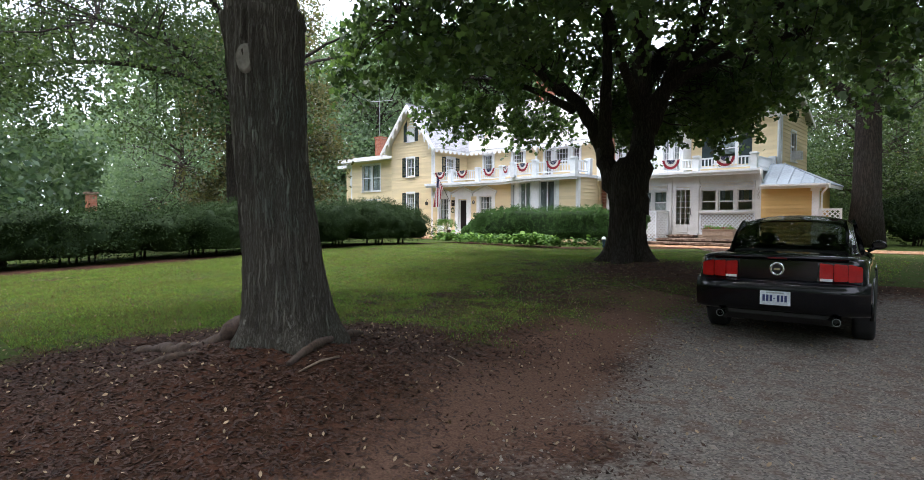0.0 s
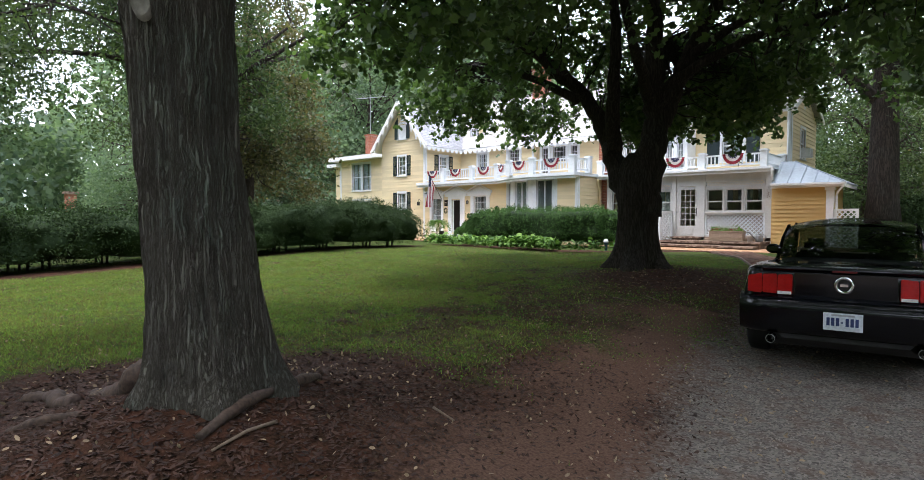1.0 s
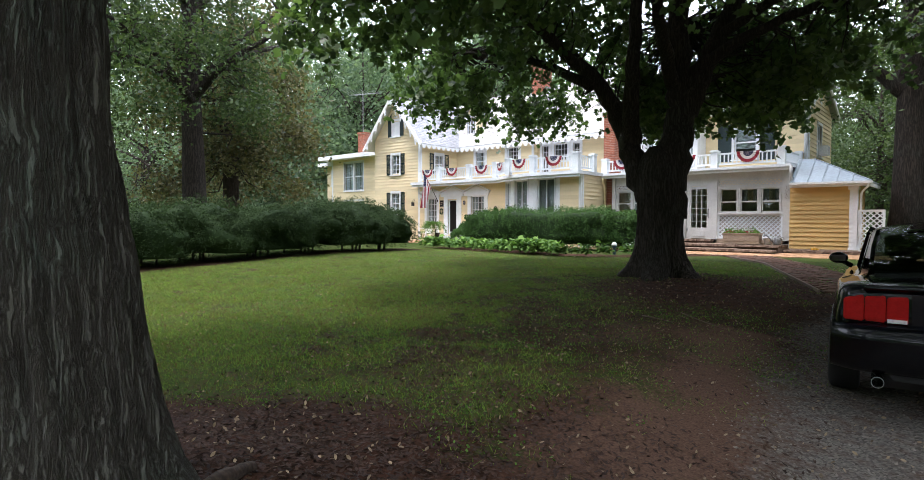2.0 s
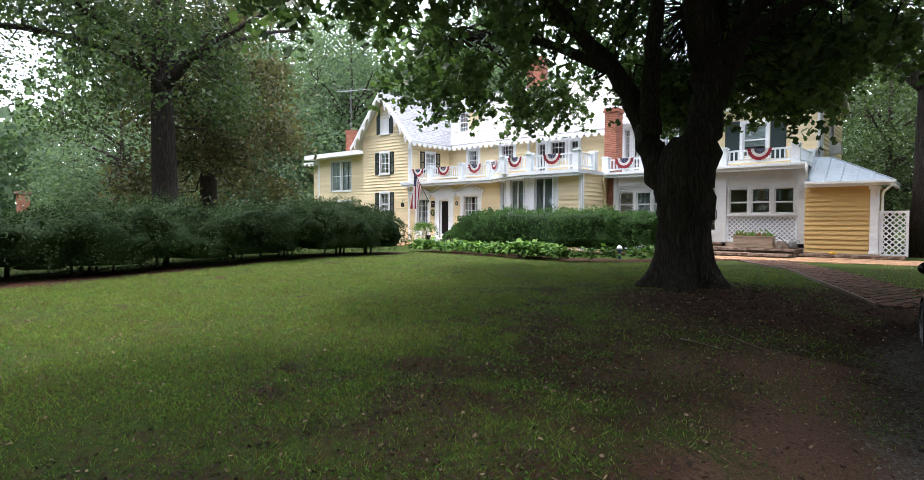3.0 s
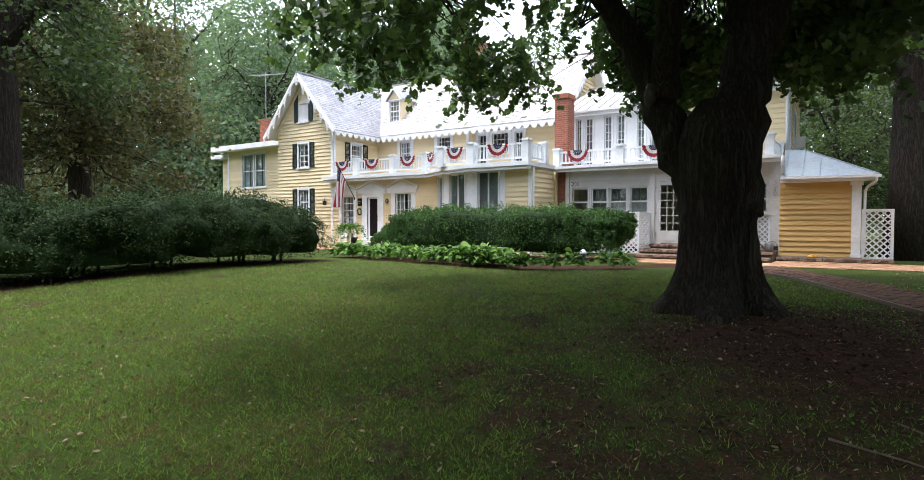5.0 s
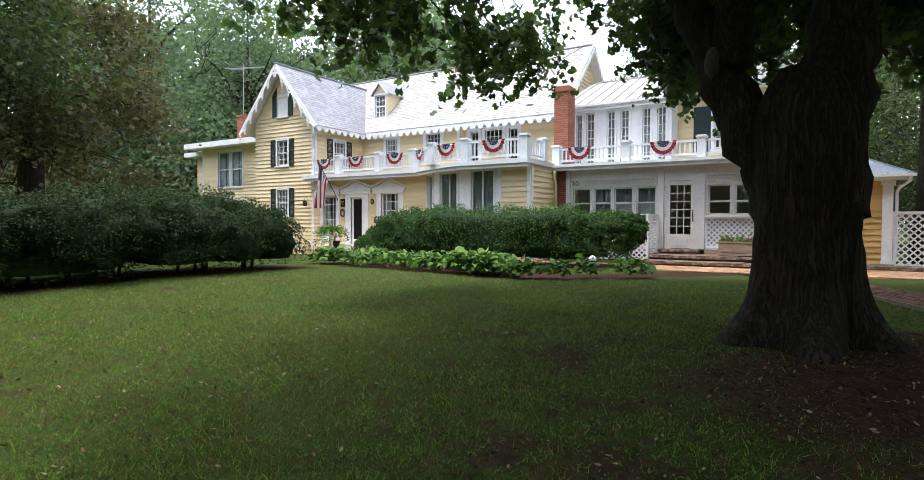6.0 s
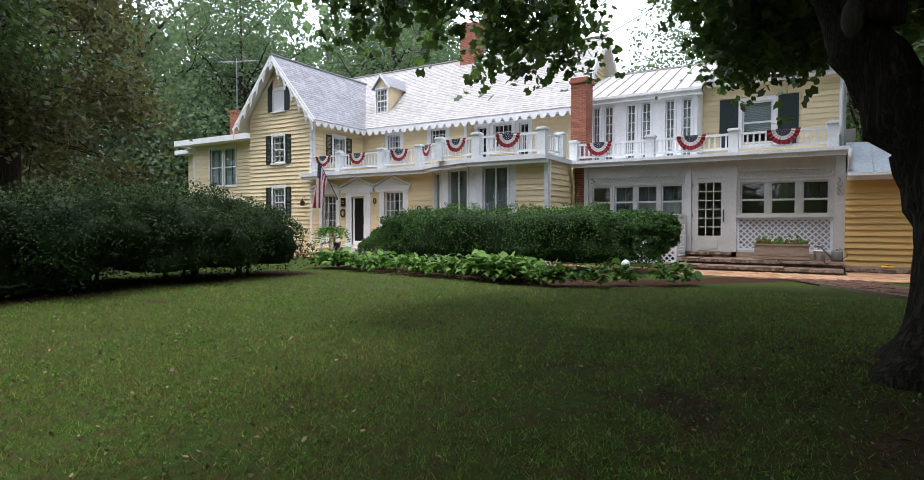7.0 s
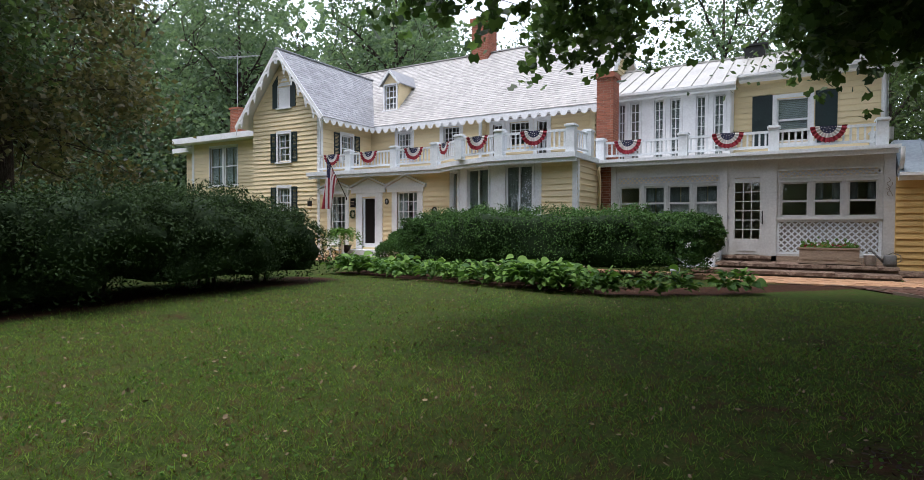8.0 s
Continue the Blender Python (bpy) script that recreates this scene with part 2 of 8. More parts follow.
NAVY = mat("navy_cloth", (0.020, 0.024, 0.07), 0.8, vary=0.2)
BLACKIRON = mat("black_iron", (0.02, 0.02, 0.02), 0.5, 0.3)
STEEL = mat("galvanised_steel", (0.42, 0.43, 0.44), 0.4, 0.8, vary=0.25)
DULLZINC = mat("weathered_zinc", (0.15, 0.15, 0.145), 0.6, 0.6, vary=0.35)
OLDWOOD = mat("weathered_plank", (0.30, 0.225, 0.16), 0.85, vary=0.35, scale=4, fine=30, stretch=(0.6, 4, 6), bump=0.3)
DOORDARK = mat("dark_screen_door", (0.014, 0.011, 0.010), 0.85, spec=0.1)
CARPAINT = mat("black_car_paint", (0.003, 0.0035, 0.005), 0.07, 0.0, vary=0.1, bump=0, spec=0.28)
CARPAINT.node_tree.nodes["Principled BSDF"].inputs["Coat Weight"].default_value = 0.25
CARPAINT.node_tree.nodes["Principled BSDF"].inputs["Coat Roughness"].default_value = 0.03
CARTRIM = mat("black_plastic", (0.012, 0.012, 0.013), 0.55, bump=0.05)
TYRE = mat("tyre_rubber", (0.018, 0.018, 0.018), 0.8)
CHROME = mat("chrome", (0.70, 0.70, 0.71), 0.12, 1.0, vary=0.05, bump=0)
TAIL = mat("red_lamp_lens", (0.36, 0.009, 0.008), 0.25, spec=0.2, vary=0.15, scale=14, fine=60, bump=0.1, dist=0.004)
TAIL.node_tree.nodes["Principled BSDF"].inputs["Coat Weight"].default_value = 0.08
TAILDARK = mat("dark_red_lens", (0.085, 0.006, 0.009), 0.2, bump=0)
MIRROR = mat("dark_mirror", (0.06, 0.06, 0.065), 0.06, 1.0, vary=0.05, bump=0)
TAILWHITE = mat("clear_lamp_lens", (0.70, 0.66, 0.64), 0.15, bump=0)
PLATE = mat("white_number_plate", (0.66, 0.70, 0.74), 0.4, bump=0)
PLATEINK = mat("navy_plate_ink", (0.02, 0.04, 0.14), 0.5, bump=0)
PLASTIC = mat("white_plastic", (0.74, 0.74, 0.74), 0.4)
YELLOWTOY = mat("yellow_plastic", (0.80, 0.42, 0.02), 0.4)
BLUEGLAZE = mat("blue_glaze", (0.05, 0.09, 0.2), 0.25)

# ---------------------------------------------------------------- building helpers
WORLD_OF = {}


def thing(name, at=(0, 0, 0), label="", category="", group="", kind="", turn=0.0):
    """An empty at a thing's base; its parts are built in world coordinates unless a pose is given."""
    ob = new(name)
    ob.empty_display_size = 0.2
    ob.matrix_basis = pose(*at, 0, 0, turn)
    WORLD_OF[ob] = pose(*at, 0, 0, turn)
    return tagged(ob, label, category, group, kind)


def adopt(ob, parent, m=None):
    ob.parent = parent
    ob.matrix_parent_inverse = WORLD_OF[parent].inverted()
    ob.matrix_basis = m if m is not None else Matrix()
    WORLD_OF[ob] = m if m is not None else Matrix()
    return ob


def part(name, bm, material, parent=None, label="", m=None, smooth=False, kind=""):
    """Links a bmesh as one mesh object under a thing or a part."""
    me = bpy.data.meshes.new(name)
    bmesh.ops.recalc_face_normals(bm, faces=bm.faces)
    bm.to_mesh(me)
    bm.free()
    return part_of_mesh(name, me, material, parent, label, m, smooth, kind)


def part_of_mesh(name, me, material, parent=None, label="", m=None, smooth=False, kind=""):
    for one in material if isinstance(material, (list, tuple)) else [material]:
        me.materials.append(one)
    if smooth:
        me.polygons.foreach_set("use_smooth", [True] * len(me.polygons))
    ob = new(name, me)
    if parent is not None:
        adopt(ob, parent, m)
    else:
        ob.matrix_basis = m if m is not None else Matrix()
        WORLD_OF[ob] = ob.matrix_basis.copy()
    return tagged(ob, label, kind=kind)


def arrays(name, verts, faces, material, parent=None, label="", smooth=False, kind="", m=None):
    me = bpy.data.meshes.new(name)
    me.from_pydata([tuple(v) for v in verts], [], [tuple(q) for q in faces])
    return part_of_mesh(name, me, material, parent, label, m, smooth, kind)


def fast_mesh(name, verts, size, material, parent=None, label="", smooth=False, kind=""):
    """A mesh of separate polygons with `size` corners each; verts is (count * size, 3)."""
    me = bpy.data.meshes.new(name)
    count = len(verts) // size
    me.vertices.add(len(verts))
    me.vertices.foreach_set("co", np.asarray(verts, dtype=np.float32).ravel())
    me.loops.add(len(verts))
    me.loops.foreach_set("vertex_index", np.arange(len(verts), dtype=np.int32))
    me.polygons.add(count)
    me.polygons.foreach_set("loop_start", np.arange(count, dtype=np.int32) * size)
    me.polygons.foreach_set("loop_total", np.full(count, size, dtype=np.int32))
    me.update(calc_edges=True)
    return part_of_mesh(name, me, material, parent, label, None, smooth, kind)


def prism(bm, low, high):
    """A solid between two polygons with the same number of corners."""
    a, b = [bm.verts.new(p) for p in low], [bm.verts.new(p) for p in high]
    k = len(a)
    bm.faces.new(a[::-1]), bm.faces.new(b)
    for i in range(k):
        bm.faces.new((a[i], a[(i + 1) % k], b[(i + 1) % k], b[i]))


def box(bm, x0, x1, y0, y1, z0, z1):
    prism(bm, [(x0, y0, z0), (x1, y0, z0), (x1, y1, z0), (x0, y1, z0)], [(x0, y0, z1), (x1, y0, z1), (x1, y1, z1), (x0, y1, z1)])


def boxes(*sizes):
    bm = bmesh.new()
    for s in sizes:
        box(bm, *s)
    return bm


def bar(bm, a, b, wide, deep, up=(0, 0, 1)):
    """A square bar from a to b."""
    a, b, up = Vector(a), Vector(b), Vector(up)
    d = (b - a).normalized()
    s = d.cross(up).normalized() * wide / 2
    t = s.cross(d).normalized() * deep / 2
    prism(bm, [a - s - t, a + s - t, a + s + t, a - s + t], [b - s - t, b + s - t, b + s + t, b - s + t])


def tube(bm, points, radii, sides=8, cap=True):
    """A round tapering tube along points."""
    rings, last = [], None
    pts = [Vector(p) for p in points]
    for i, p in enumerate(pts):
        d = (pts[min(i + 1, len(pts) - 1)] - pts[max(i - 1, 0)]).normalized()
        ref = last if last is not None else (Vector((1, 0, 0)) if abs(d.x) < 0.9 else Vector((0, 1, 0)))
        s = (ref - d * ref.dot(d)).normalized()
        last = s
        t = d.cross(s)
        rings.append([bm.verts.new(p + float(radii[i]) * (s * math.cos(2 * math.pi * k / sides) + t * math.sin(2 * math.pi * k / sides))) for k in range(sides)])
    for r0, r1 in zip(rings, rings[1:]):
        for k in range(sides):
            bm.faces.new((r0[k], r0[(k + 1) % sides], r1[(k + 1) % sides], r1[k]))
    if cap:
        bm.faces.new(rings[0][::-1]), bm.faces.new(rings[-1])


class Plane:
    """A wall plane: u runs along it, v out of it, z up."""

    def __init__(self, o, u):
        self.o, self.u = Vector(o), Vector(u).normalized()
        self.n = Vector((self.u.y, -self.u.x, 0))

    def at(self, u, v, z):
        return self.o + self.u * u + self.n * v + Vector((0, 0, z))

    def slab(self, bm, u0, u1, v0, v1, z0, z1, top=None):
        """A block; top gives other u limits for its upper edge."""
        a0, a1 = top or (u0, u1)
        prism(bm, [self.at(u0, v0, z0), self.at(u1, v0, z0), self.at(u1, v1, z0), self.at(u0, v1, z0)],
              [self.at(a0, v0, z1), self.at(a1, v0, z1), self.at(a1, v1, z1), self.at(a0, v1, z1)])


def spans(u0, u1, holes):
    cuts = [(u0, u1)]
    for h0, h1 in holes:
        cuts = [c for a, b in cuts for c in ((a, min(b, h0)), (max(a, h1), b)) if c[1] - c[0] > 0.01]
    return cuts


def wall(parent, name, pl, u0, u1, z0, z1, holes=(), thick=0.16, outline=None, boards=0.165, material=None, board_mat=None, label=""):
    """A wall slab with through openings (u0, u1, z0, z1) and lapped boards on it. outline(z) gives u limits of a gable."""
    limit = outline or (lambda z: (u0, u1))
    cuts = sorted({z0, z1, *(h for q in holes for h in q[2:] if z0 < h < z1)})
    if outline:
        cuts = sorted({*cuts, *(z0 + (z1 - z0) * k / 12 for k in range(13))})
    bm = bmesh.new()
    for a, b in zip(cuts, cuts[1:]):
        mid = (a + b) / 2
        for s0, s1 in spans(*limit(mid), [q[:2] for q in holes if q[2] < mid < q[3]]):
            top = None
            if outline:
                la, lb, lm = limit(a), limit(b), limit(mid)
                t0, t1 = (la[0], lb[0]) if abs(s0 - lm[0]) < 1e-6 else (s0, s0), (la[1], lb[1]) if abs(s1 - lm[1]) < 1e-6 else (s1, s1)
                pl.slab(bm, t0[0], t1[0], -thick, 0, a, b, (t0[1], t1[1]))
            else:
                pl.slab(bm, s0, s1, -thick, 0, a, b)
    w = part(name, bm, material or SIDING, parent, label)
    if boards:
        z = z0
        while z < z1 - 0.02:
            e = min(boards, z1 - z)
            la, lb = limit(z + 0.01), limit(min(z + e, z1 - 0.001))
            lo, hi = max(la[0], lb[0]), min(la[1], lb[1])
            for s0, s1 in spans(lo, hi, [q[:2] for q in holes if q[2] - 0.02 < z + e / 2 < q[3] + 0.02]):
                bm = bmesh.new()
                wob = random.uniform(-0.0015, 0.0015)
                prism(bm, [pl.at(s0, 0.002, z - 0.016), pl.at(s1, 0.002, z - 0.016), pl.at(s1, 0.042 + wob, z - 0.016), pl.at(s0, 0.042 + wob, z - 0.016)],
                      [pl.at(s0, 0.002, z + e), pl.at(s1, 0.002, z + e), pl.at(s1, 0.006, z + e), pl.at(s0, 0.006, z + e)])
                part("board", bm, board_mat or SIDING, w)
            z += e
    return w


def window(parent, pl, u0, u1, z0, z1, cols=3, rows=4, casing=0.10, head=0.0, split=True, sill=True, shutters=0.0, behind=None, material=None, name="window", depth=0.05, lower=0.5, blind_to=0.0, cover=0.36, reach=0.0):
    """A framed window in an opening: casing, sash bars, panes, sill, shutters, and what hangs behind the glass."""
    mt = material or WHITE
    bm = bmesh.new()
    c = casing
    for q in ((u0 - c, u0, z0 - c * 0.4, z1), (u1, u1 + c, z0 - c * 0.4, z1), (u0 - c, u1 + c, z1, z1 + c + head)):
        pl.slab(bm, q[0], q[1], -0.10, depth, q[2], q[3])
    if not sill:
        pl.slab(bm, u0, u1, -0.10, depth, z0 - c * 0.4, z0)
    w = part(name, bm, mt, parent)
    bm = bmesh.new()
    s = 0.045
    for q in ((u0, u0 + s, z0, z1), (u1 - s, u1, z0, z1), (u0 + s, u1 - s, z0, z0 + s), (u0 + s, u1 - s, z1 - s, z1)):
        pl.slab(bm, q[0], q[1], -0.07, -0.025, q[2], q[3])
    if split:
        zm = z0 + (z1 - z0) * lower
        pl.slab(bm, u0 + s, u1 - s, -0.065, -0.018, zm - 0.025, zm + 0.025)
    part("sash", bm, mt, w)
    if cols > 1 or rows > 1:
        bm = bmesh.new()
        for k in range(1, cols):
            u = u0 + (u1 - u0) * k / cols
            pl.slab(bm, u - 0.012, u + 0.012, -0.058, -0.034, z0 + s, z1 - s)
        for k in range(1, rows):
            z = z0 + (z1 - z0) * k / rows
            pl.slab(bm, u0 + s, u1 - s, -0.056, -0.036, z - 0.012, z + 0.012)
        part("glazing_grid", bm, mt, w)
    bm = bmesh.new()
    pl.slab(bm, u0 + 0.02, u1 - 0.02, -0.052, -0.046, z0 + 0.02, z1 - 0.02)
    pane = part("pane", bm, GLASS, w)
    pane.visible_shadow = False
    if sill:
        bm = bmesh.new()
        pl.slab(bm, u0 - c - 0.03, u1 + c + 0.03, -0.10, depth + 0.05, z0 - c * 0.4 - 0.05, z0 - c * 0.4)
        part("sill", bm, mt, w)
    if behind:
        bm = bmesh.new()
        zlow = z0 + (z1 - z0) * blind_to
        n = max(6, int((u1 - u0) / 0.05))
        if behind is BLIND:
            k = int((z1 - zlow) / 0.05)
            for i in range(k):
                z = zlow + (i + 0.5) * (z1 - zlow) / k
                prism(bm, [pl.at(u0 + 0.02, -0.125, z + 0.024), pl.at(u1 - 0.02, -0.125, z + 0.024), pl.at(u1 - 0.02, -0.105, z - 0.022), pl.at(u0 + 0.02, -0.105, z - 0.022)],
                      [pl.at(u0 + 0.02, -0.127, z + 0.024), pl.at(u1 - 0.02, -0.127, z + 0.024), pl.at(u1 - 0.02, -0.102, z - 0.020), pl.at(u0 + 0.02, -0.102, z - 0.020)])
            part("blind", bm, BLIND, w)
        else:
            for lo, hi in ((u0, u0 + (u1 - u0) * cover), (u1 - (u1 - u0) * cover, u1)):
                rows_ = [[], []]
                for i in range(n + 1):
                    u, v = (lo - reach if lo == u0 else lo) + (hi - lo + reach) * i / n, (-0.16 if not reach else -0.10) + 0.022 * math.sin(i * 2.4) + random.uniform(-0.006, 0.006)
                    rows_[0].append(bm.verts.new(pl.at(u, v, zlow))), rows_[1].append(bm.verts.new(pl.at(u, v, z1)))
                for i in range(n):
                    bm.faces.new((rows_[0][i], rows_[0][i + 1], rows_[1][i + 1], rows_[1][i]))
            part("curtain", bm, behind, w, smooth=True)
    if shutters:
        for a, b in ((u0 - c - 0.02 - shutters, u0 - c - 0.02), (u1 + c + 0.02, u1 + c + 0.02 + shutters)):
            bm = bmesh.new()
            for q in ((a, a + 0.05, z0 - 0.04, z1 + 0.05), (b - 0.05, b, z0 - 0.04, z1 + 0.05), (a + 0.05, b - 0.05, z0 - 0.04, z0 + 0.04), (a + 0.05, b - 0.05, z1 - 0.03, z1 + 0.05),
                      (a + 0.05, b - 0.05, (z0 + z1) / 2 - 0.03, (z0 + z1) / 2 + 0.03)):
                pl.slab(bm, *q[:2], 0.026, 0.062, *q[2:])
            k = int((z1 - z0) / 0.055)
            for i in range(k):
                z = z0 + 0.04 + (z1 - z0 - 0.07) * (i + 0.5) / k
                prism(bm, [pl.at(a + 0.05, 0.030, z - 0.002), pl.at(b - 0.05, 0.030, z - 0.002), pl.at(b - 0.05, 0.054, z - 0.026), pl.at(a + 0.05, 0.054, z - 0.026)],
                      [pl.at(a + 0.05, 0.034, z + 0.006), pl.at(b - 0.05, 0.034, z + 0.006), pl.at(b - 0.05, 0.058, z - 0.018), pl.at(a + 0.05, 0.058, z - 0.018)])
            part("shutter", bm, SHUTTER, parent, "dark green louvred wooden shutter")
    return w


def lattice(parent, pl, u0, u1, z0, z1, v=0.0, gap=0.150, slat=0.036, name="lattice", frame_w=0.05, material=None):
    """Crossed diagonal slats in a frame."""
    bm = bmesh.new()
    w, h = u1 - u0, z1 - z0
    for sign, off in ((1, 0.0), (-1, 0.009)):
        k = -h
        while k < w:
            a, b = max(0.0, k), min(w, k + h)
            if b - a > 0.02:
                za, zb = (a - k, b - k) if sign > 0 else (h - (a - k), h - (b - k))
                hw = slat * 0.7071
                p, q = (u0 + a, z0 + za), (u0 + b, z0 + zb)
                v0, v1 = v + off, v + off + 0.008
                prism(bm, [pl.at(p[0] - hw, v0, p[1]), pl.at(p[0] + hw, v0, p[1]), pl.at(q[0] + hw, v0, q[1]), pl.at(q[0] - hw, v0, q[1])],
                      [pl.at(p[0] - hw, v1, p[1]), pl.at(p[0] + hw, v1, p[1]), pl.at(q[0] + hw, v1, q[1]), pl.at(q[0] - hw, v1, q[1])])
            k += gap
    ob = part(name, bm, material or WHITE, parent, "white diagonal wooden lattice")
    if frame_w:
        bm = bmesh.new()
        f = frame_w
        for q in ((u0 - f, u0 + 0.01, z0 - f, z1 + f), (u1 - 0.01, u1 + f, z0 - f, z1 + f), (u0 + 0.01, u1 - 0.01, z0 - f, z0 + 0.01), (u0 + 0.01, u1 - 0.01, z1 - 0.01, z1 + f)):
            pl.slab(bm, *q[:2], v - 0.015, v + 0.035, *q[2:])
        part("frame", bm, material or WHITE, ob)
    return ob


def brickwork(x0, x1, y0, y1, z0, z1, name, parent, label=""):
    """A chimney stack: mortar core with real bricks in running bond."""
    bm = boxes((x0 + 0.008, x1 - 0.008, y0 + 0.008, y1 - 0.008, z0, z1))
    stack = part(name, bm, MORTAR, parent, label)
    bm = bmesh.new()
    L, H, J, D = 0.20, 0.062, 0.011, 0.05
    z, row = z0, 0
    while z + H < z1:
        for face in range(4):
            length = (x1 - x0) if face % 2 == 0 else (y1 - y0)
            s = -(L + J) / 2 * (row % 2)
            while s < length - 0.02:
                a, b = max(0.0, s), min(length, s + L)
                if b - a > 0.03:
                    e = random.uniform(0, 0.004)
                    if face == 0: box(bm, x0 + a, x0 + b, y0 - e, y0 + D, z, z + H)
                    if face == 1: box(bm, x1 - D, x1 + e, y0 + a, y0 + b, z, z + H)
                    if face == 2: box(bm, x0 + a, x0 + b, y1 - D, y1 + e, z, z + H)
                    if face == 3: box(bm, x0 - e, x0 + D, y0 + a, y0 + b, z, z + H)
                s += L + J
        z, row = z + H + J, row + 1
    part("bricks", bm, BRICK, stack, kind="stuff")
    return stack


def shingles(parent, corner, along, up_slope, rows_u, run, course=0.14, width=0.17, material=None, keep=None):
    """Lapped shingles on a sloping plane: corner, unit vectors along the eave and up the slope; keep(u, s) trims the outline."""
    c, a, s = Vector(corner), Vector(along).normalized(), Vector(up_slope).normalized()
    n = a.cross(s).normalized()
    if n.z < 0:
        n = -n
    verts, faces = [], []
    r, k = 0.0, 0
    while r < run:
        u = -width * random.random()
        while u < rows_u:
            w = width * random.uniform(0.75, 1.2)
            u0, u1 = max(0.0, u), min(rows_u, u + w - 0.006)
            if u1 - u0 > 0.02 and (keep is None or keep((u0 + u1) / 2, r + course / 2)):
                lift, tip = 0.018 + random.uniform(-0.004, 0.005), random.uniform(-0.006, 0.006)
                e0, e1 = r + tip, min(run, r + course * 1.25)
                i = len(verts)
                verts += [c + a * u0 + s * e0, c + a * u1 + s * e0, c + a * u1 + s * e1, c + a * u0 + s * e1,
                          c + a * u0 + s * e0 + n * lift, c + a * u1 + s * e0 + n * lift, c + a * u1 + s * e1 + n * 0.004, c + a * u0 + s * e1 + n * 0.004]
                faces += [(i + 4, i + 5, i + 6, i + 7), (i, i + 1, i + 5, i + 4), (i + 1, i + 2, i + 6, i + 5), (i + 3, i, i + 4, i + 7)]
            u += w
        r, k = r + course, k + 1
    return arrays("shingles", verts, faces, material or SLATE, parent, kind="stuff")

# ---------------------------------------------------------------- ground
RISE = [(-400, -3.0), (-60, -1.2), (-30, -0.50), (-24, -0.39), (-20, -0.32), (-16.5, -0.20), (-12, -0.05), (-8, -0.01), (-5, 0.0), (400, 0.0)]


def ground_z(x, y):
    z = float(np.interp(y, [r[0] for r in RISE], [r[1] for r in RISE]))
    w = min(1.0, max(0.0, (-6.0 - y) / 6.0))
    z += w * 0.017 * max(0.0, min(9.0, 2.0 - x))
    z -= w * (0.05 + 0.21 * math.exp(-((y + 17.0) / 4.5) ** 2)) * min(1.0, max(0.0, (x - 4.8) / 2.0))
    for tx, ty, h, r in ((4.9, -22.12, 0.36, 1.25), (3.1, -12.1, 0.12, 2.2)):
        z += h * math.exp(-((x - tx) ** 2 + (y - ty) ** 2) / r ** 2)
    return z


def drive_edge(y):
    return float(np.interp(y, [-40, -26, -22.3, -21.5, -20.5, -19.4, -17.6, -16.0, -12.0], [8.6, 7.7, 7.4, 7.25, 7.05, 6.75, 6.4, 6.1, 5.9]))


def drive_mask(x, y):
    """1 on the gravel drive."""
    edge = drive_edge(y) + 0.22 * noise.noise((x * 0.7, y * 0.7, 3.0)) + 0.15 * noise.noise((x * 1.9, y * 1.9, 8.0))
    far = max(0.0, min(1.0, (-12.6 - y + 0.5 * noise.noise((x * 0.6, y * 0.6, 4.0))) / 1.4))
    patch = math.exp(-((x - 7.4) / 0.42) ** 2 - ((y + 21.5) / 0.5) ** 2)
    return max(0.0, min(1.0, (x - edge) / 0.9 + 0.5)) * far * (1 - 0.9 * patch)


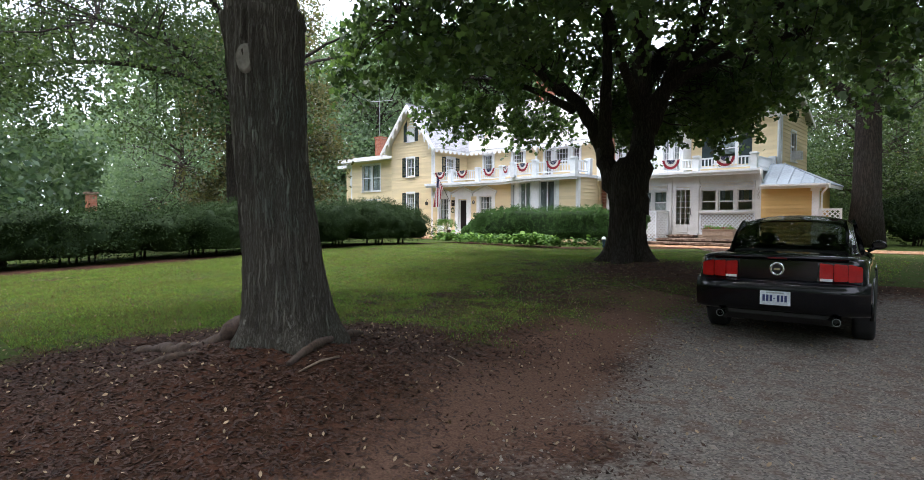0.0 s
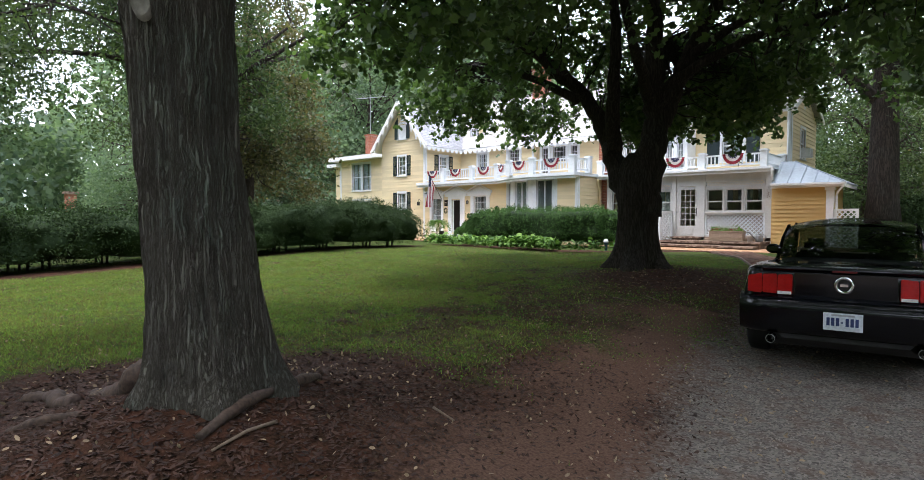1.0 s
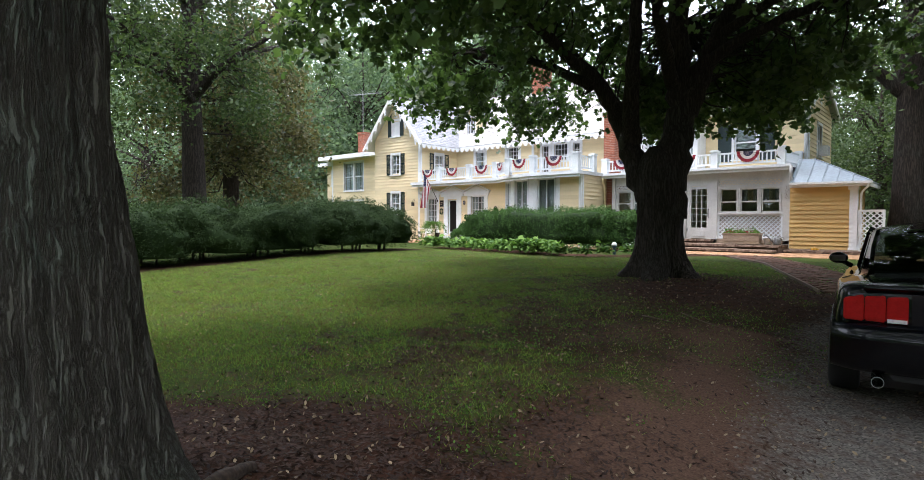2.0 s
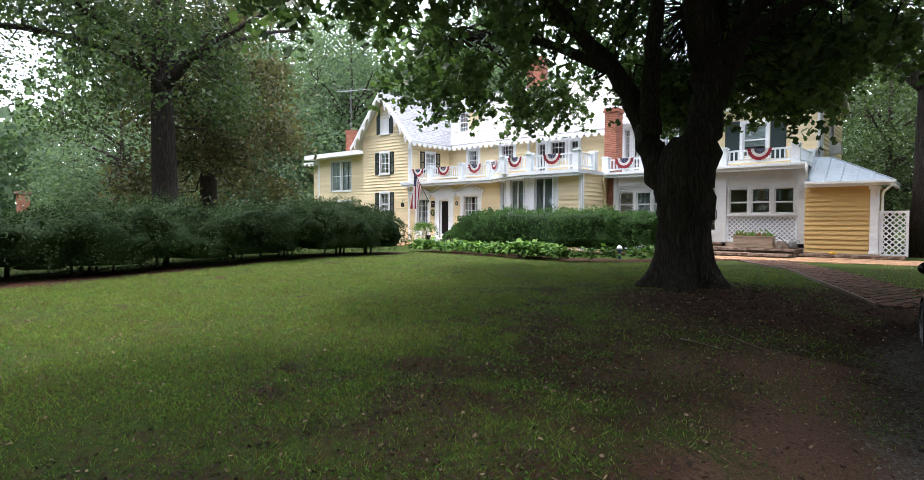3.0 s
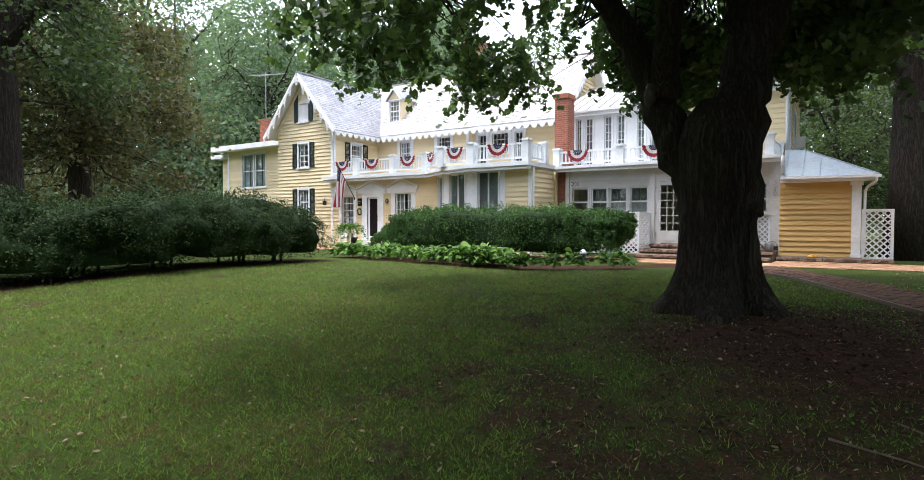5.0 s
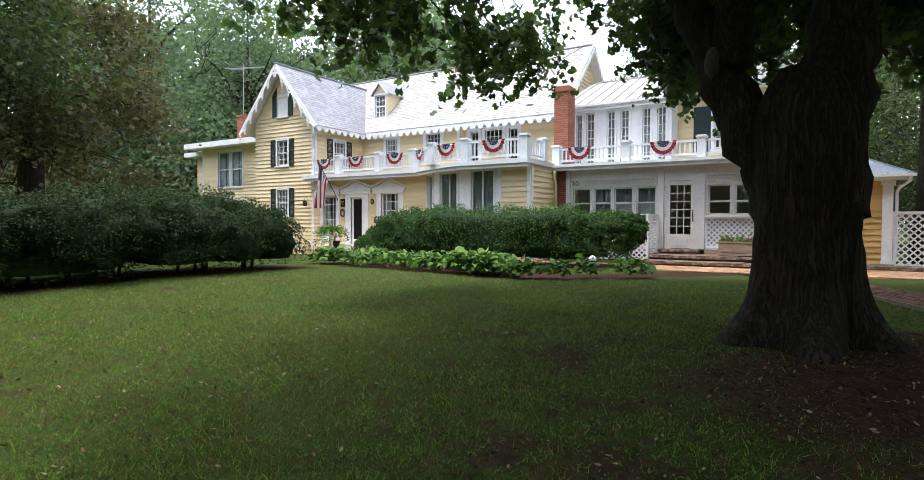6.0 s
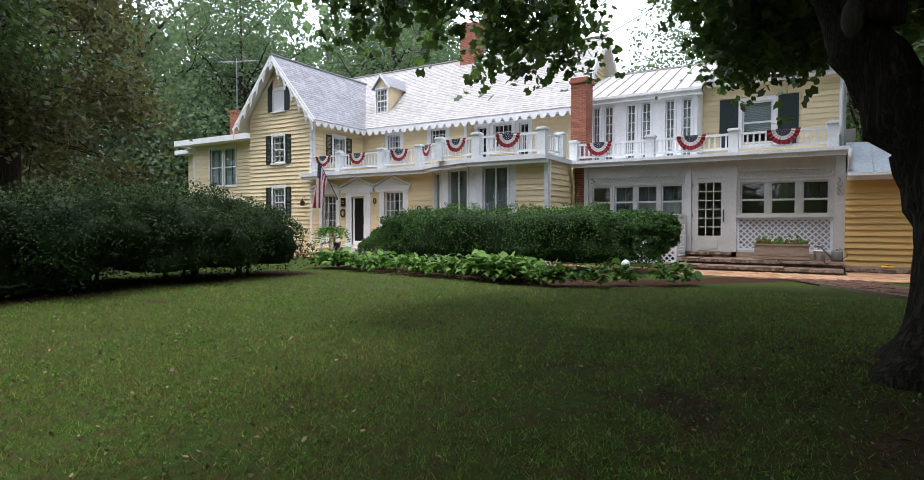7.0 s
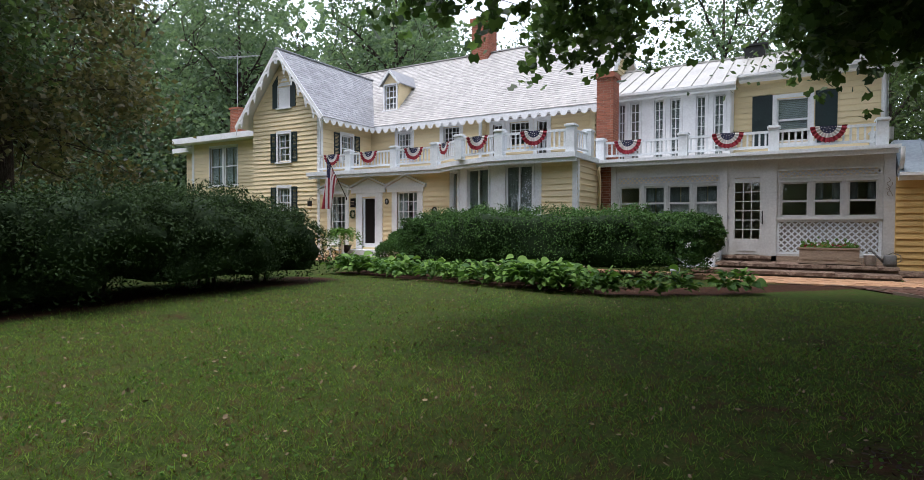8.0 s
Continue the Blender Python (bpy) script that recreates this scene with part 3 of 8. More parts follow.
def dirt_mask(x, y):
    """1 on bare earth and mulch round the two near trees and along the drive."""
    n1 = 0.5 * noise.noise((x * 0.7, y * 0.7, 0.0)) + 0.3 * noise.noise((x * 2.2, y * 2.2, 5.0))
    d1 = 1.0 - math.hypot((x - 5.2) / 3.5, (y + 22.8) / 3.5) + n1 * 0.22
    d2 = 1.0 - math.hypot((x - 4.4) / 2.9, (y + 13.2) / 3.6) + n1 * 0.5
    d3 = (x - 4.0 - 0.05 * (y + 16)) / 2.2 + n1 * 0.5 if -23 < y < (-9 if x < 6.4 else -12.0) else -1.0
    d4 = 1.0 - math.hypot((x - 6.0) / 4.5, (y + 27.5) / 4.5) + n1 * 0.2
    # Earth strip under the yew row stands in for the shadow at its foot.
    d5 = 1.4 - abs(x + 7.7 + 0.06 * (y + 9.5)) / 0.72 + n1 * 0.5 if y < -8.0 else -1.0
    bed = float(np.interp(x, [-8.5, -6.6, -4.7, -3.4, -2.3, -1.2, -0.3, 0.5, 2.0], [-7.1, -7.4, -7.6, -7.85, -8.0, -7.65, -6.8, -5.8, -4.2]))
    d7 = min((y - bed - 0.30) * 6 + n1, 1.0) if -8.6 < x < 1.9 and y < bed + 1.9 else -1.0
    n2 = 0.6 * noise.noise((x * 0.5 + 3.0, y * 0.5, 11.0)) + 0.7 * noise.noise((x * 1.6, y * 1.6, 12.0)) + 0.5 * noise.noise((x * 4.2, y * 4.2, 13.0))
    shade = max(0.0, 1.0 - math.hypot((x - 4.4) / 4.2, (y + 15.2) / 6.0))
    d6 = (n2 - 0.25 + 1.15 * shade) * 1.1 if y < -9.5 else -1.0
    soft = max(d5, 2.0 * math.exp(-((x - 7.4) / 0.5) ** 2 - ((y + 21.5) / 0.6) ** 2) - 0.2, d7, min(0.60, d6), d1 * 4.5, d2 * 1.1, min(1.0, d3 + n1 * 0.8), d4 * 4)
    return max(0.0, min(1.0, soft))


def clay_mask(x, y):
    """1 where red clay lies bare: along the edge of the drive, and in worn patches of the lawn."""
    n1 = 0.5 * noise.noise((x * 0.6, y * 0.6, 40.0)) + 0.4 * noise.noise((x * 1.9, y * 1.9, 41.0))
    edge = 1.10 - abs(x - drive_edge(y) + 0.50) / float(np.interp(y, [-23.5, -21.5], [0.5, 1.15])) if y < -15.2 else -1.0
    worn = 0.75 - math.hypot((x - 4.6) / 1.5, (y + 16.6) / 1.2)
    return max(0.0, min(1.0, max(edge, worn) + 0.9 * n1))


def ground():
    def steps(fine0, fine1, step, far):
        a = list(np.arange(fine0, fine1 + step / 2, step))
        lo, hi, d = [], [], step
        x = fine0
        while x > -far:
            d *= 1.35
            x -= d
            lo.append(x)
        x, d = fine1, step
        while x < far:
            d *= 1.35
            x += d
            hi.append(x)
        return lo[::-1] + a + hi

    xs, ys = steps(-9, 12, 0.14, 600), steps(-29, -3, 0.14, 600)
    verts = [(x, y, ground_z(x, y) + 0.018 * noise.noise((x * 1.1, y * 1.1, 0)) + 0.008 * noise.noise((x * 4, y * 4, 2))) for y in ys for x in xs]
    w = len(xs)
    faces = [(j * w + i, j * w + i + 1, (j + 1) * w + i + 1, (j + 1) * w + i) for j in range(len(ys) - 1) for i in range(w - 1)]
    me = bpy.data.meshes.new("ground")
    me.from_pydata(verts, [], faces)
    for key, fn in (("drive", drive_mask), ("dirt", dirt_mask), ("clay", clay_mask)):
        at = me.attributes.new(key, "FLOAT", "POINT")
        at.data.foreach_set("value", [fn(v[0], v[1]) for v in verts])
    m = bpy.data.materials.new("lawn_earth_and_gravel")
    m.use_nodes = True
    n, l = m.node_tree.nodes, m.node_tree.links
    b = n["Principled BSDF"]
    b.inputs["Roughness"].default_value, b.inputs["Specular IOR Level"].default_value = 0.95, 0.06
    co = n.new("ShaderNodeTexCoord")

    def tex(scale, detail=5):
        t = n.new("ShaderNodeTexNoise")
        t.inputs["Scale"].default_value, t.inputs["Detail"].default_value = scale, detail
        l.new(co.outputs["Object"], t.inputs[0])
        return t.outputs[0]

    def mix(f, a, c, blend="MIX"):
        x = n.new("ShaderNodeMix")
        x.data_type, x.blend_type = "RGBA", blend
        for s, v in ((0, f), (6, a), (7, c)):
            if isinstance(v, (tuple, float, int)):
                x.inputs[s].default_value = (*v, 1) if isinstance(v, tuple) else v
            else:
                l.new(v, x.inputs[s])
        return x.outputs[2]

    def step(v, lo, hi):
        r = n.new("ShaderNodeMapRange")
        r.inputs[1].default_value, r.inputs[2].default_value = lo, hi
        l.new(v, r.inputs[0])
        return r.outputs[0]

    def sharpen(key, grain, lo, hi):
        a, s = n.new("ShaderNodeAttribute"), n.new("ShaderNodeMath")
        a.attribute_name = key
        s.operation = "MULTIPLY_ADD"
        s.inputs[1].default_value, = (0.9,)
        l.new(a.outputs["Fac"], s.inputs[0]), l.new(grain, s.inputs[2])
        return step(s.outputs[0], lo, hi)

    small, mid, large = tex(55), tex(7), tex(0.45)
    grit, tiny = tex(150, 2), tex(22)
    vor = n.new("ShaderNodeTexVoronoi")
    vor.inputs["Scale"].default_value = 62
    l.new(co.outputs["Object"], vor.inputs[0])
    grass = mix(step(small, 0.3, 0.75), (0.020, 0.040, 0.008), (0.066, 0.112, 0.020))
    grass = mix(step(large, 0.35, 0.7), grass, mix(0.5, grass, (0.058, 0.068, 0.020)))
    grass = mix(step(mid, 0.50, 0.68), grass, mix(0.7, grass, (0.075, 0.044, 0.024)))
    grass = mix(step(tex(16, 4), 0.50, 0.66), grass, mix(0.6, grass, (0.016, 0.026, 0.008)))
    earth = mix(step(small, 0.3, 0.7), (0.018, 0.0105, 0.0072), (0.062, 0.033, 0.0215))
    clay = mix(step(small, 0.25, 0.75), (0.066, 0.039, 0.028), (0.180, 0.108, 0.076))
    earth = mix(step(mid, 0.45, 0.66), earth, mix(0.5, earth, (0.095, 0.040, 0.024)))
    earth = mix(sharpen("clay", tiny, 0.60, 1.25), earth, clay)
    stone = mix(step(vor.outputs["Color"], 0.1, 0.9), (0.078, 0.070, 0.062), (0.240, 0.218, 0.192))
    stone = mix(step(mid, 0.45, 0.72), stone, mix(0.55, stone, (0.110, 0.060, 0.036)))
    earth_on = sharpen("dirt", tiny, 0.72, 1.12)
    stone_on = sharpen("drive", tiny, 0.70, 1.15)
    l.new(mix(stone_on, mix(earth_on, grass, earth), stone), b.inputs["Base Color"])
    bp = n.new("ShaderNodeBump")
    bp.inputs["Strength"].default_value, bp.inputs["Distance"].default_value = 0.8, 0.02
    l.new(mix(0.5, small, grit), bp.inputs["Height"]), l.new(bp.outputs[0], b.inputs["Normal"])
    ob = part_of_mesh("ground", me, m, None, "mown lawn with bare earth and a gravel drive", None, True, "structure")
    return tagged(ob, category="ground")


ground()

# ---------------------------------------------------------------- the house
house = thing("farmhouse", (-6, 3, 0), "large yellow clapboard farmhouse with white trim, balconies and scalloped eaves", "house")
TOPZ, RX, RS = 7.97, -16.82, 1.17          # gable wing: ridge height, ridge x, slope
EAVE_Y, EAVE_Z, RIDGE_Y = 1.95, 5.25, 5.25  # main roof, 45 degrees


def fringe(parent, a, b, drop=0.15, period=0.27, out=(0, -1, 0), name="scalloped_trim"):
    """Hanging scallops with pierced gaps below an eave or along a rake."""
    a, b, out = Vector(a), Vector(b), Vector(out)
    d = b - a
    n = max(1, round(d.length / period))
    step, up = d / n, Vector((0, 0, 1))
    bm = bmesh.new()
    for i in range(n):
        p, q = a + step * i, a + step * (i + 1)
        ring = [p, q, q - up * drop * 0.35]
        for k in range(7):
            t = math.pi * k / 6
            ring.append(p + step * (0.5 + 0.36 * math.cos(t)) - up * drop * (0.45 + 0.55 * math.sin(t)))
        ring.append(p - up * drop * 0.35)
        prism(bm, ring, [v + out * 0.022 for v in ring])
    return part(name, bm, WHITE, parent, "white scalloped gingerbread trim")


def lace(parent, a, b, drop=0.36, period=0.42, out=(0, -1, 0), name="bargeboard_lace"):
    """Open bargeboard trim: thin arches that meet in round drops."""
    a, b, out = Vector(a), Vector(b), Vector(out)
    d = b - a
    n = max(1, round(d.length / period))
    step, up = d / n, Vector((0, 0, 1))
    bm = bmesh.new()

    def solid(ring):
        prism(bm, ring, [v + out * 0.025 for v in ring])

    solid([a, b, b - up * 0.05, a - up * 0.05])
    for i in range(n):
        p = a + step * i
        arc = [(0.5 + 0.5 * math.cos(math.pi * k / 8), math.sin(math.pi * k / 8)) for k in range(9)]
        outer = [p + step * u - up * (drop * 0.72 - drop * 0.62 * h) for u, h in arc]
        inner = [p + step * (0.5 + (u - 0.5) * 0.76) - up * (drop * 0.72 - drop * 0.46 * h) for u, h in arc]
        for k in range(8):
            solid([outer[k], outer[k + 1], inner[k + 1], inner[k]])
        foot = p - up * (drop * 0.78)
        r = drop * 0.17
        solid([foot + step.normalized() * r * 0.8 * math.cos(2 * math.pi * k / 8) + up * r * math.sin(2 * math.pi * k / 8) for k in range(8)])
        solid([p - up * 0.04 - step * 0.05, p - up * 0.04 + step * 0.05, p - up * drop * 0.7 + step * 0.05, p - up * drop * 0.7 - step * 0.05])
    return part(name, bm, WHITE, parent, "white openwork gingerbread bargeboard")


def corner_board(pl, u, z0, z1, w=0.12, v=0.048, parent=None, material=None):
    bm = bmesh.new()
    pl.slab(bm, u, u + w, 0.001, v, z0, z1)
    part("corner_board", bm, material or WHITE, parent or house)


def gable_wing():
    front = Plane((-18.64, -0.7, 0), (1, 0, 0))
    W = 3.69
    wl_, wr_ = RX - (-18.64), (-14.95) - RX

    def outline(z):
        h = (TOPZ - 0.14 - z) / RS
        return (max(0.0, wl_ - h), min(W, wl_ + h))

    up = (1.46, 2.11, 3.66, 4.74)
    low = (1.46, 2.11, 1.45, 2.60)
    att = (1.47, 2.14, 5.78, 6.62)
    wall(house, "wall", front, 0, W, 0.0, TOPZ - 0.16, [up, low, att], outline=outline)
    window(house, front, *up, cols=2, rows=4, casing=0.09, shutters=0.30, behind=CURTAIN, head=0.03)
    window(house, front, *low, cols=3, rows=4, casing=0.09, shutters=0.30, behind=CURTAIN, head=0.03)
    attic = window(house, front, *att, cols=1, rows=1, casing=0.05, split=False, behind=None)
    bm = bmesh.new()
    front.slab(bm, att[0], att[1], -0.03, 0.012, att[2], att[3])
    prism(bm, [front.at(att[0], -0.02, att[3]), front.at(att[1], -0.02, att[3]), front.at((att[0] + att[1]) / 2, -0.02, att[3] + 0.42)],
          [front.at(att[0], 0.03, att[3]), front.at(att[1], 0.03, att[3]), front.at((att[0] + att[1]) / 2, 0.03, att[3] + 0.42)])
    part("board_panel", bm, WHITE, attic, "white painted panel closing the pointed attic window")
    for a, b in ((1.17, 1.45), (2.16, 2.44)):
        bm = bmesh.new()
        front.slab(bm, a, b, 0.027, 0.06, att[2] - 0.02, att[3] + 0.1)
        prism(bm, [front.at(a, 0.027, att[3] + 0.1), front.at(b, 0.027, att[3] + 0.1), front.at(b if a < 1.8 else a, 0.027, att[3] + 0.42)],
              [front.at(a, 0.06, att[3] + 0.1), front.at(b, 0.06, att[3] + 0.1), front.at(b if a < 1.8 else a, 0.06, att[3] + 0.42)])
        part("shutter", bm, SHUTTER, house, "dark green pointed attic shutter")
    side = Plane((-14.95, -0.7, 0), (0, 1, 0))
    hole = (1.15, 1.80, 3.70, 4.72)
    wall(house, "wall", side, 0, 3.0, 3.0, 5.55, [hole])
    window(house, side, *hole, cols=3, rows=4, casing=0.09, shutters=0.32, behind=CURTAIN, head=0.03)
    left = Plane((-18.64, 4.5, 0), (0, -1, 0))
    wall(house, "wall", left, 0, 5.2, 0, 5.6)
    corner_board(front, W - 0.10, 0, 5.6)
    corner_board(side, 0, 0, 5.6)
    # roof slabs, split so that the right slope ends in the valley
    for sgn, ex in ((1, -14.45), (-1, -19.19)):
        ez = TOPZ - RS * abs(ex - RX)
        bm = bmesh.new()
        low, t = [(RX, -1.1, TOPZ), (ex, -1.1, ez), (ex, EAVE_Y + ez - EAVE_Z + 0.1, ez), (RX, EAVE_Y + TOPZ - EAVE_Z + 0.1, TOPZ)], 0.10
        prism(bm, [(x, y, z - t) for x, y, z in low], low)
        part("roof", bm, WHITE, house, "steep grey shingled gable roof")
        run = math.hypot(ex - RX, ez - TOPZ)
        slope = Vector((RX - ex, 0, TOPZ - ez)).normalized()
        shingles(house, (ex + sgn * 0.05, -1.13, ez - 0.05), (0, 1, 0), slope, 6.2, run, material=SLATE,
                 keep=lambda u, s, ez=ez: -1.13 + u < EAVE_Y + 0.12 + (ez - EAVE_Z) + s * RS / math.hypot(1, RS))
        bm = bmesh.new()
        bar(bm, (RX, -1.13, TOPZ - 0.09), (ex + sgn * 0.02, -1.13, ez - 0.10), 0.035, 0.16, up=(0, 0, 1))
        part("bargeboard", bm, WHITE, house)
        lace(house, (RX + sgn * 0.03, -1.147, TOPZ - 0.16), (ex, -1.147, ez - 0.12), 0.46, 0.58)
    bm = bmesh.new()
    bar(bm, (RX, -1.15, TOPZ + 0.03), (RX, EAVE_Y + TOPZ - EAVE_Z, TOPZ + 0.03), 0.16, 0.04)
    part("ridge_cap", bm, SLATE, house)
    ez = TOPZ - RS * abs(-14.45 - RX)
    fringe(house, (-14.44, -1.1, ez - 0.04), (-14.44, EAVE_Y - 0.02, ez - 0.04), 0.24, 0.36, out=(1, 0, 0))


def left_wing():
    pl = Plane((-25.4, 1.2, 0), (1, 0, 0))
    hole, low = (1.35, 3.35, 3.02, 4.86), (1.35, 3.35, 0.6, 2.35)
    wall(house, "wall", pl, 0, 6.76, 0, 5.2, [hole, low])
    for h in (hole, low):
        m = (h[0] + h[1]) / 2
        for a, b in ((h[0], m - 0.05), (m + 0.05, h[1])):
            window(house, pl, a, b, h[2], h[3], cols=1, rows=1, casing=0.05 if a == h[0] else 0.05, behind=CURTAIN, head=0.04, cover=0.46)
    corner_board(pl, 0, 0, 5.2)
    wall(house, "wall", Plane((-25.4, 8.0, 0), (0, -1, 0)), 0, 6.8, 0, 5.2, boards=0)
    p2 = Plane((-26.7, 1.75, 0), (1, 0, 0))
    hole = (0.55, 0.85, 3.5, 4.5)
    wall(house, "wall", p2, 0, 1.3, 0, 4.8, [hole])
    window(house, p2, *hole, cols=1, rows=2, casing=0.08)
    wall(house, "wall", Plane((-26.7, 6.0, 0), (0, -1, 0)), 0, 4.25, 0, 4.8, boards=0)
    part("roof", boxes((-25.95, -18.7, 0.55, 8.2, 5.22, 5.36)), TIN, house, "flat roof of the side wing")
    part("fascia", boxes((-26.0, -18.64, 0.48, 0.60, 5.08, 5.34), (-26.02, -25.9, 0.6, 8.2, 5.08, 5.34)), WHITE, house)
    part("soffit", boxes((-25.9, -18.64, 0.6, 1.2, 5.10, 5.14)), WHITE, house)
    part("roof", boxes((-27.1, -25.4, 1.2, 6.2, 4.80, 5.02)), WHITE, house, "lower flat roof of the side wing")
    st = brickwork(-24.38, -23.78, 2.6, 3.2, 5.3, 7.0, "chimney", house, "red brick chimney on the side wing")
    part("cap", boxes((-24.43, -23.73, 2.55, 3.25, 7.0, 7.1)), BRICK, st)


def main_block():
    upper = Plane((-14.95, 2.3, 0), (1, 0, 0))
    h1, h2 = (1.45, 2.08, 3.85, 4.90), (3.66, 4.36, 4.30, 4.98)
    wall(house, "wall", upper, 0, 5.35, 3.0, 5.6, [h1, h2])
    window(house, upper, *h1, cols=4, rows=4, casing=0.16, head=0.02, behind=CURTAIN)
    window(house, upper, *h2, cols=4, rows=3, casing=0.18, head=0.04, split=False)
    corner_board(upper, 5.23, 3.0, 5.6)
    rec = Plane((-9.6, 2.62, 0), (1, 0, 0))
    g1, g2, g3 = (0.32, 0.70, 3.2, 4.95), (1.02, 1.80, 4.10, 4.98), (2.12, 2.50, 3.2, 4.95)
    wall(house, "wall", rec, 0, 4.3, 3.0, 5.6, [g1, g2, g3])
    wall(house, "wall", Plane((-9.6, 2.3, 0), (0, 1, 0)), 0, 0.34, 3.0, 5.6, boards=0.165)
    for g, cc, rr in ((g1, 2, 5), (g2, 4, 3), (g3, 2, 5)):
        window(house, rec, *g, cols=cc, rows=rr, casing=0.15, split=False, sill=False)
    # enclosing walls behind
    wall(house, "wall", Plane((-5.3, 8.2, 0), (-1, 0, 0)), 0, 13.4, 0, 5.3, boards=0)
    # right gable end of the main roof
    pl = Plane((-5.3, 2.4, 0), (0, 1, 0))
    wall(house, "wall", pl, 0, 5.7, 3.0, 8.35, outline=lambda z: (max(0.0, z - 5.55), min(5.7, 5.7 - (z - 5.55))))
    # roof
    t, L0, L1, top = 0.12, -18.3, -4.95, EAVE_Z + RIDGE_Y - EAVE_Y
    for ye in (EAVE_Y, 2 * RIDGE_Y - EAVE_Y):
        bm = bmesh.new()
        q = [(L0, ye, EAVE_Z), (L1, ye, EAVE_Z), (L1, RIDGE_Y, top), (L0, RIDGE_Y, top)]
        if ye == EAVE_Y:
            q[0] = (-14.45, ye, EAVE_Z)
            q = [q[0], q[1], q[2], (L0, RIDGE_Y, top), (L0, RIDGE_Y - 0.55, top - 0.55), (RX, EAVE_Y + TOPZ - EAVE_Z, TOPZ)]
        prism(bm, [(x, y, z - t) for x, y, z in q], q)
        part("roof", bm, WHITE, house, "pale weathered shingle roof")
    run = math.hypot(RIDGE_Y - EAVE_Y, top - EAVE_Z)

    def keep(u, s):
        x, z = L0 + u, EAVE_Z + s * 0.7071
        return z > TOPZ - RS * abs(x - RX) + 0.02

    shingles(house, (L0, EAVE_Y - 0.04, EAVE_Z - 0.03), (1, 0, 0), (0, 1, 1), L1 - L0, run + 0.02, 0.13, 0.16, SLATE_PALE, keep)
    bm = bmesh.new()
    bar(bm, (L0, RIDGE_Y, top + 0.02), (L1, RIDGE_Y, top + 0.02), 0.18, 0.04)
    part("ridge_cap", bm, SLATE_PALE, house)
    part("fascia", boxes((-14.45, L1, EAVE_Y - 0.02, EAVE_Y + 0.02, EAVE_Z - 0.17, EAVE_Z - 0.03)), WHITE, house)
    part("soffit", boxes((-14.45, -5.0, EAVE_Y + 0.03, 2.62, EAVE_Z - 0.12, EAVE_Z - 0.09)), WHITE, house)
    fringe(house, (-14.40, EAVE_Y - 0.03, EAVE_Z - 0.08), (L1, EAVE_Y - 0.03, EAVE_Z - 0.08), 0.25, 0.36)
    for a, b in (((L1 + 0.01, EAVE_Y, EAVE_Z - 0.05), (L1 + 0.01, RIDGE_Y, top - 0.05)), ((L1 + 0.01, RIDGE_Y, top - 0.05), (L1 + 0.01, 2 * RIDGE_Y - EAVE_Y, EAVE_Z - 0.05))):
        bm = bmesh.new()
        bar(bm, a, b, 0.04, 0.18)
        part("bargeboard", bm, WHITE, house)
        fringe(house, Vector(a) + Vector((0.02, 0, -0.06)), Vector(b) + Vector((0.02, 0, -0.06)), 0.22, 0.34, out=(1, 0, 0))
    # dormer
    d = Plane((-14.62, 2.72, 0), (1, 0, 0))
    hole = (0.10, 0.70, 6.03, 7.06)
    wall(house, "wall", d, 0, 0.80, 5.95, 7.14, [hole], boards=0)
    window(house, d, *hole, cols=3, rows=4, casing=0.06, name="dormer_window")
    bm = bmesh.new()
    prism(bm, [(-14.62, 2.72, 7.14), (-13.82, 2.72, 7.14), (-14.22, 2.72, 7.60)], [(-14.62, 4.6, 7.14), (-13.82, 4.6, 7.14), (-14.22, 4.6, 7.60)])
    for x in (-14.626, -13.894):
        prism(bm, [(x, 2.74, 5.95), (x + 0.08, 2.74, 5.95), (x + 0.08, 4.0, 7.14), (x, 4.0, 7.14)], [(x, 2.74, 7.14), (x + 0.08, 2.74, 7.14), (x + 0.08, 4.02, 7.16), (x, 4.02, 7.16)])
    part("dormer_cheeks", bm, SIDING, house)
    for s in (-1, 1):
        bm = bmesh.new()
        q = [(-14.22, 2.58, 7.66), (-14.22 + s * 0.54, 2.58, 7.06), (-14.22 + s * 0.54, 4.5, 7.06), (-14.22, 4.8, 7.66)]
        prism(bm, q, [(x, y, z + 0.05) for x, y, z in q])
        part("dormer_roof", bm, SLATE, house)
        bm = bmesh.new()
        bar(bm, (-14.22, 2.57, 7.64), (-14.22 + s * 0.54, 2.57, 7.04), 0.03, 0.08)
        part("bargeboard", bm, WHITE, house)
    st = brickwork(-11.55, -10.75, 4.9, 5.7, 8.0, 9.85, "chimney", house, "red brick chimney on the main ridge")
    part("cap", boxes((-11.61, -10.69, 4.84, 5.76, 9.85, 10.02)), BRICK, st)


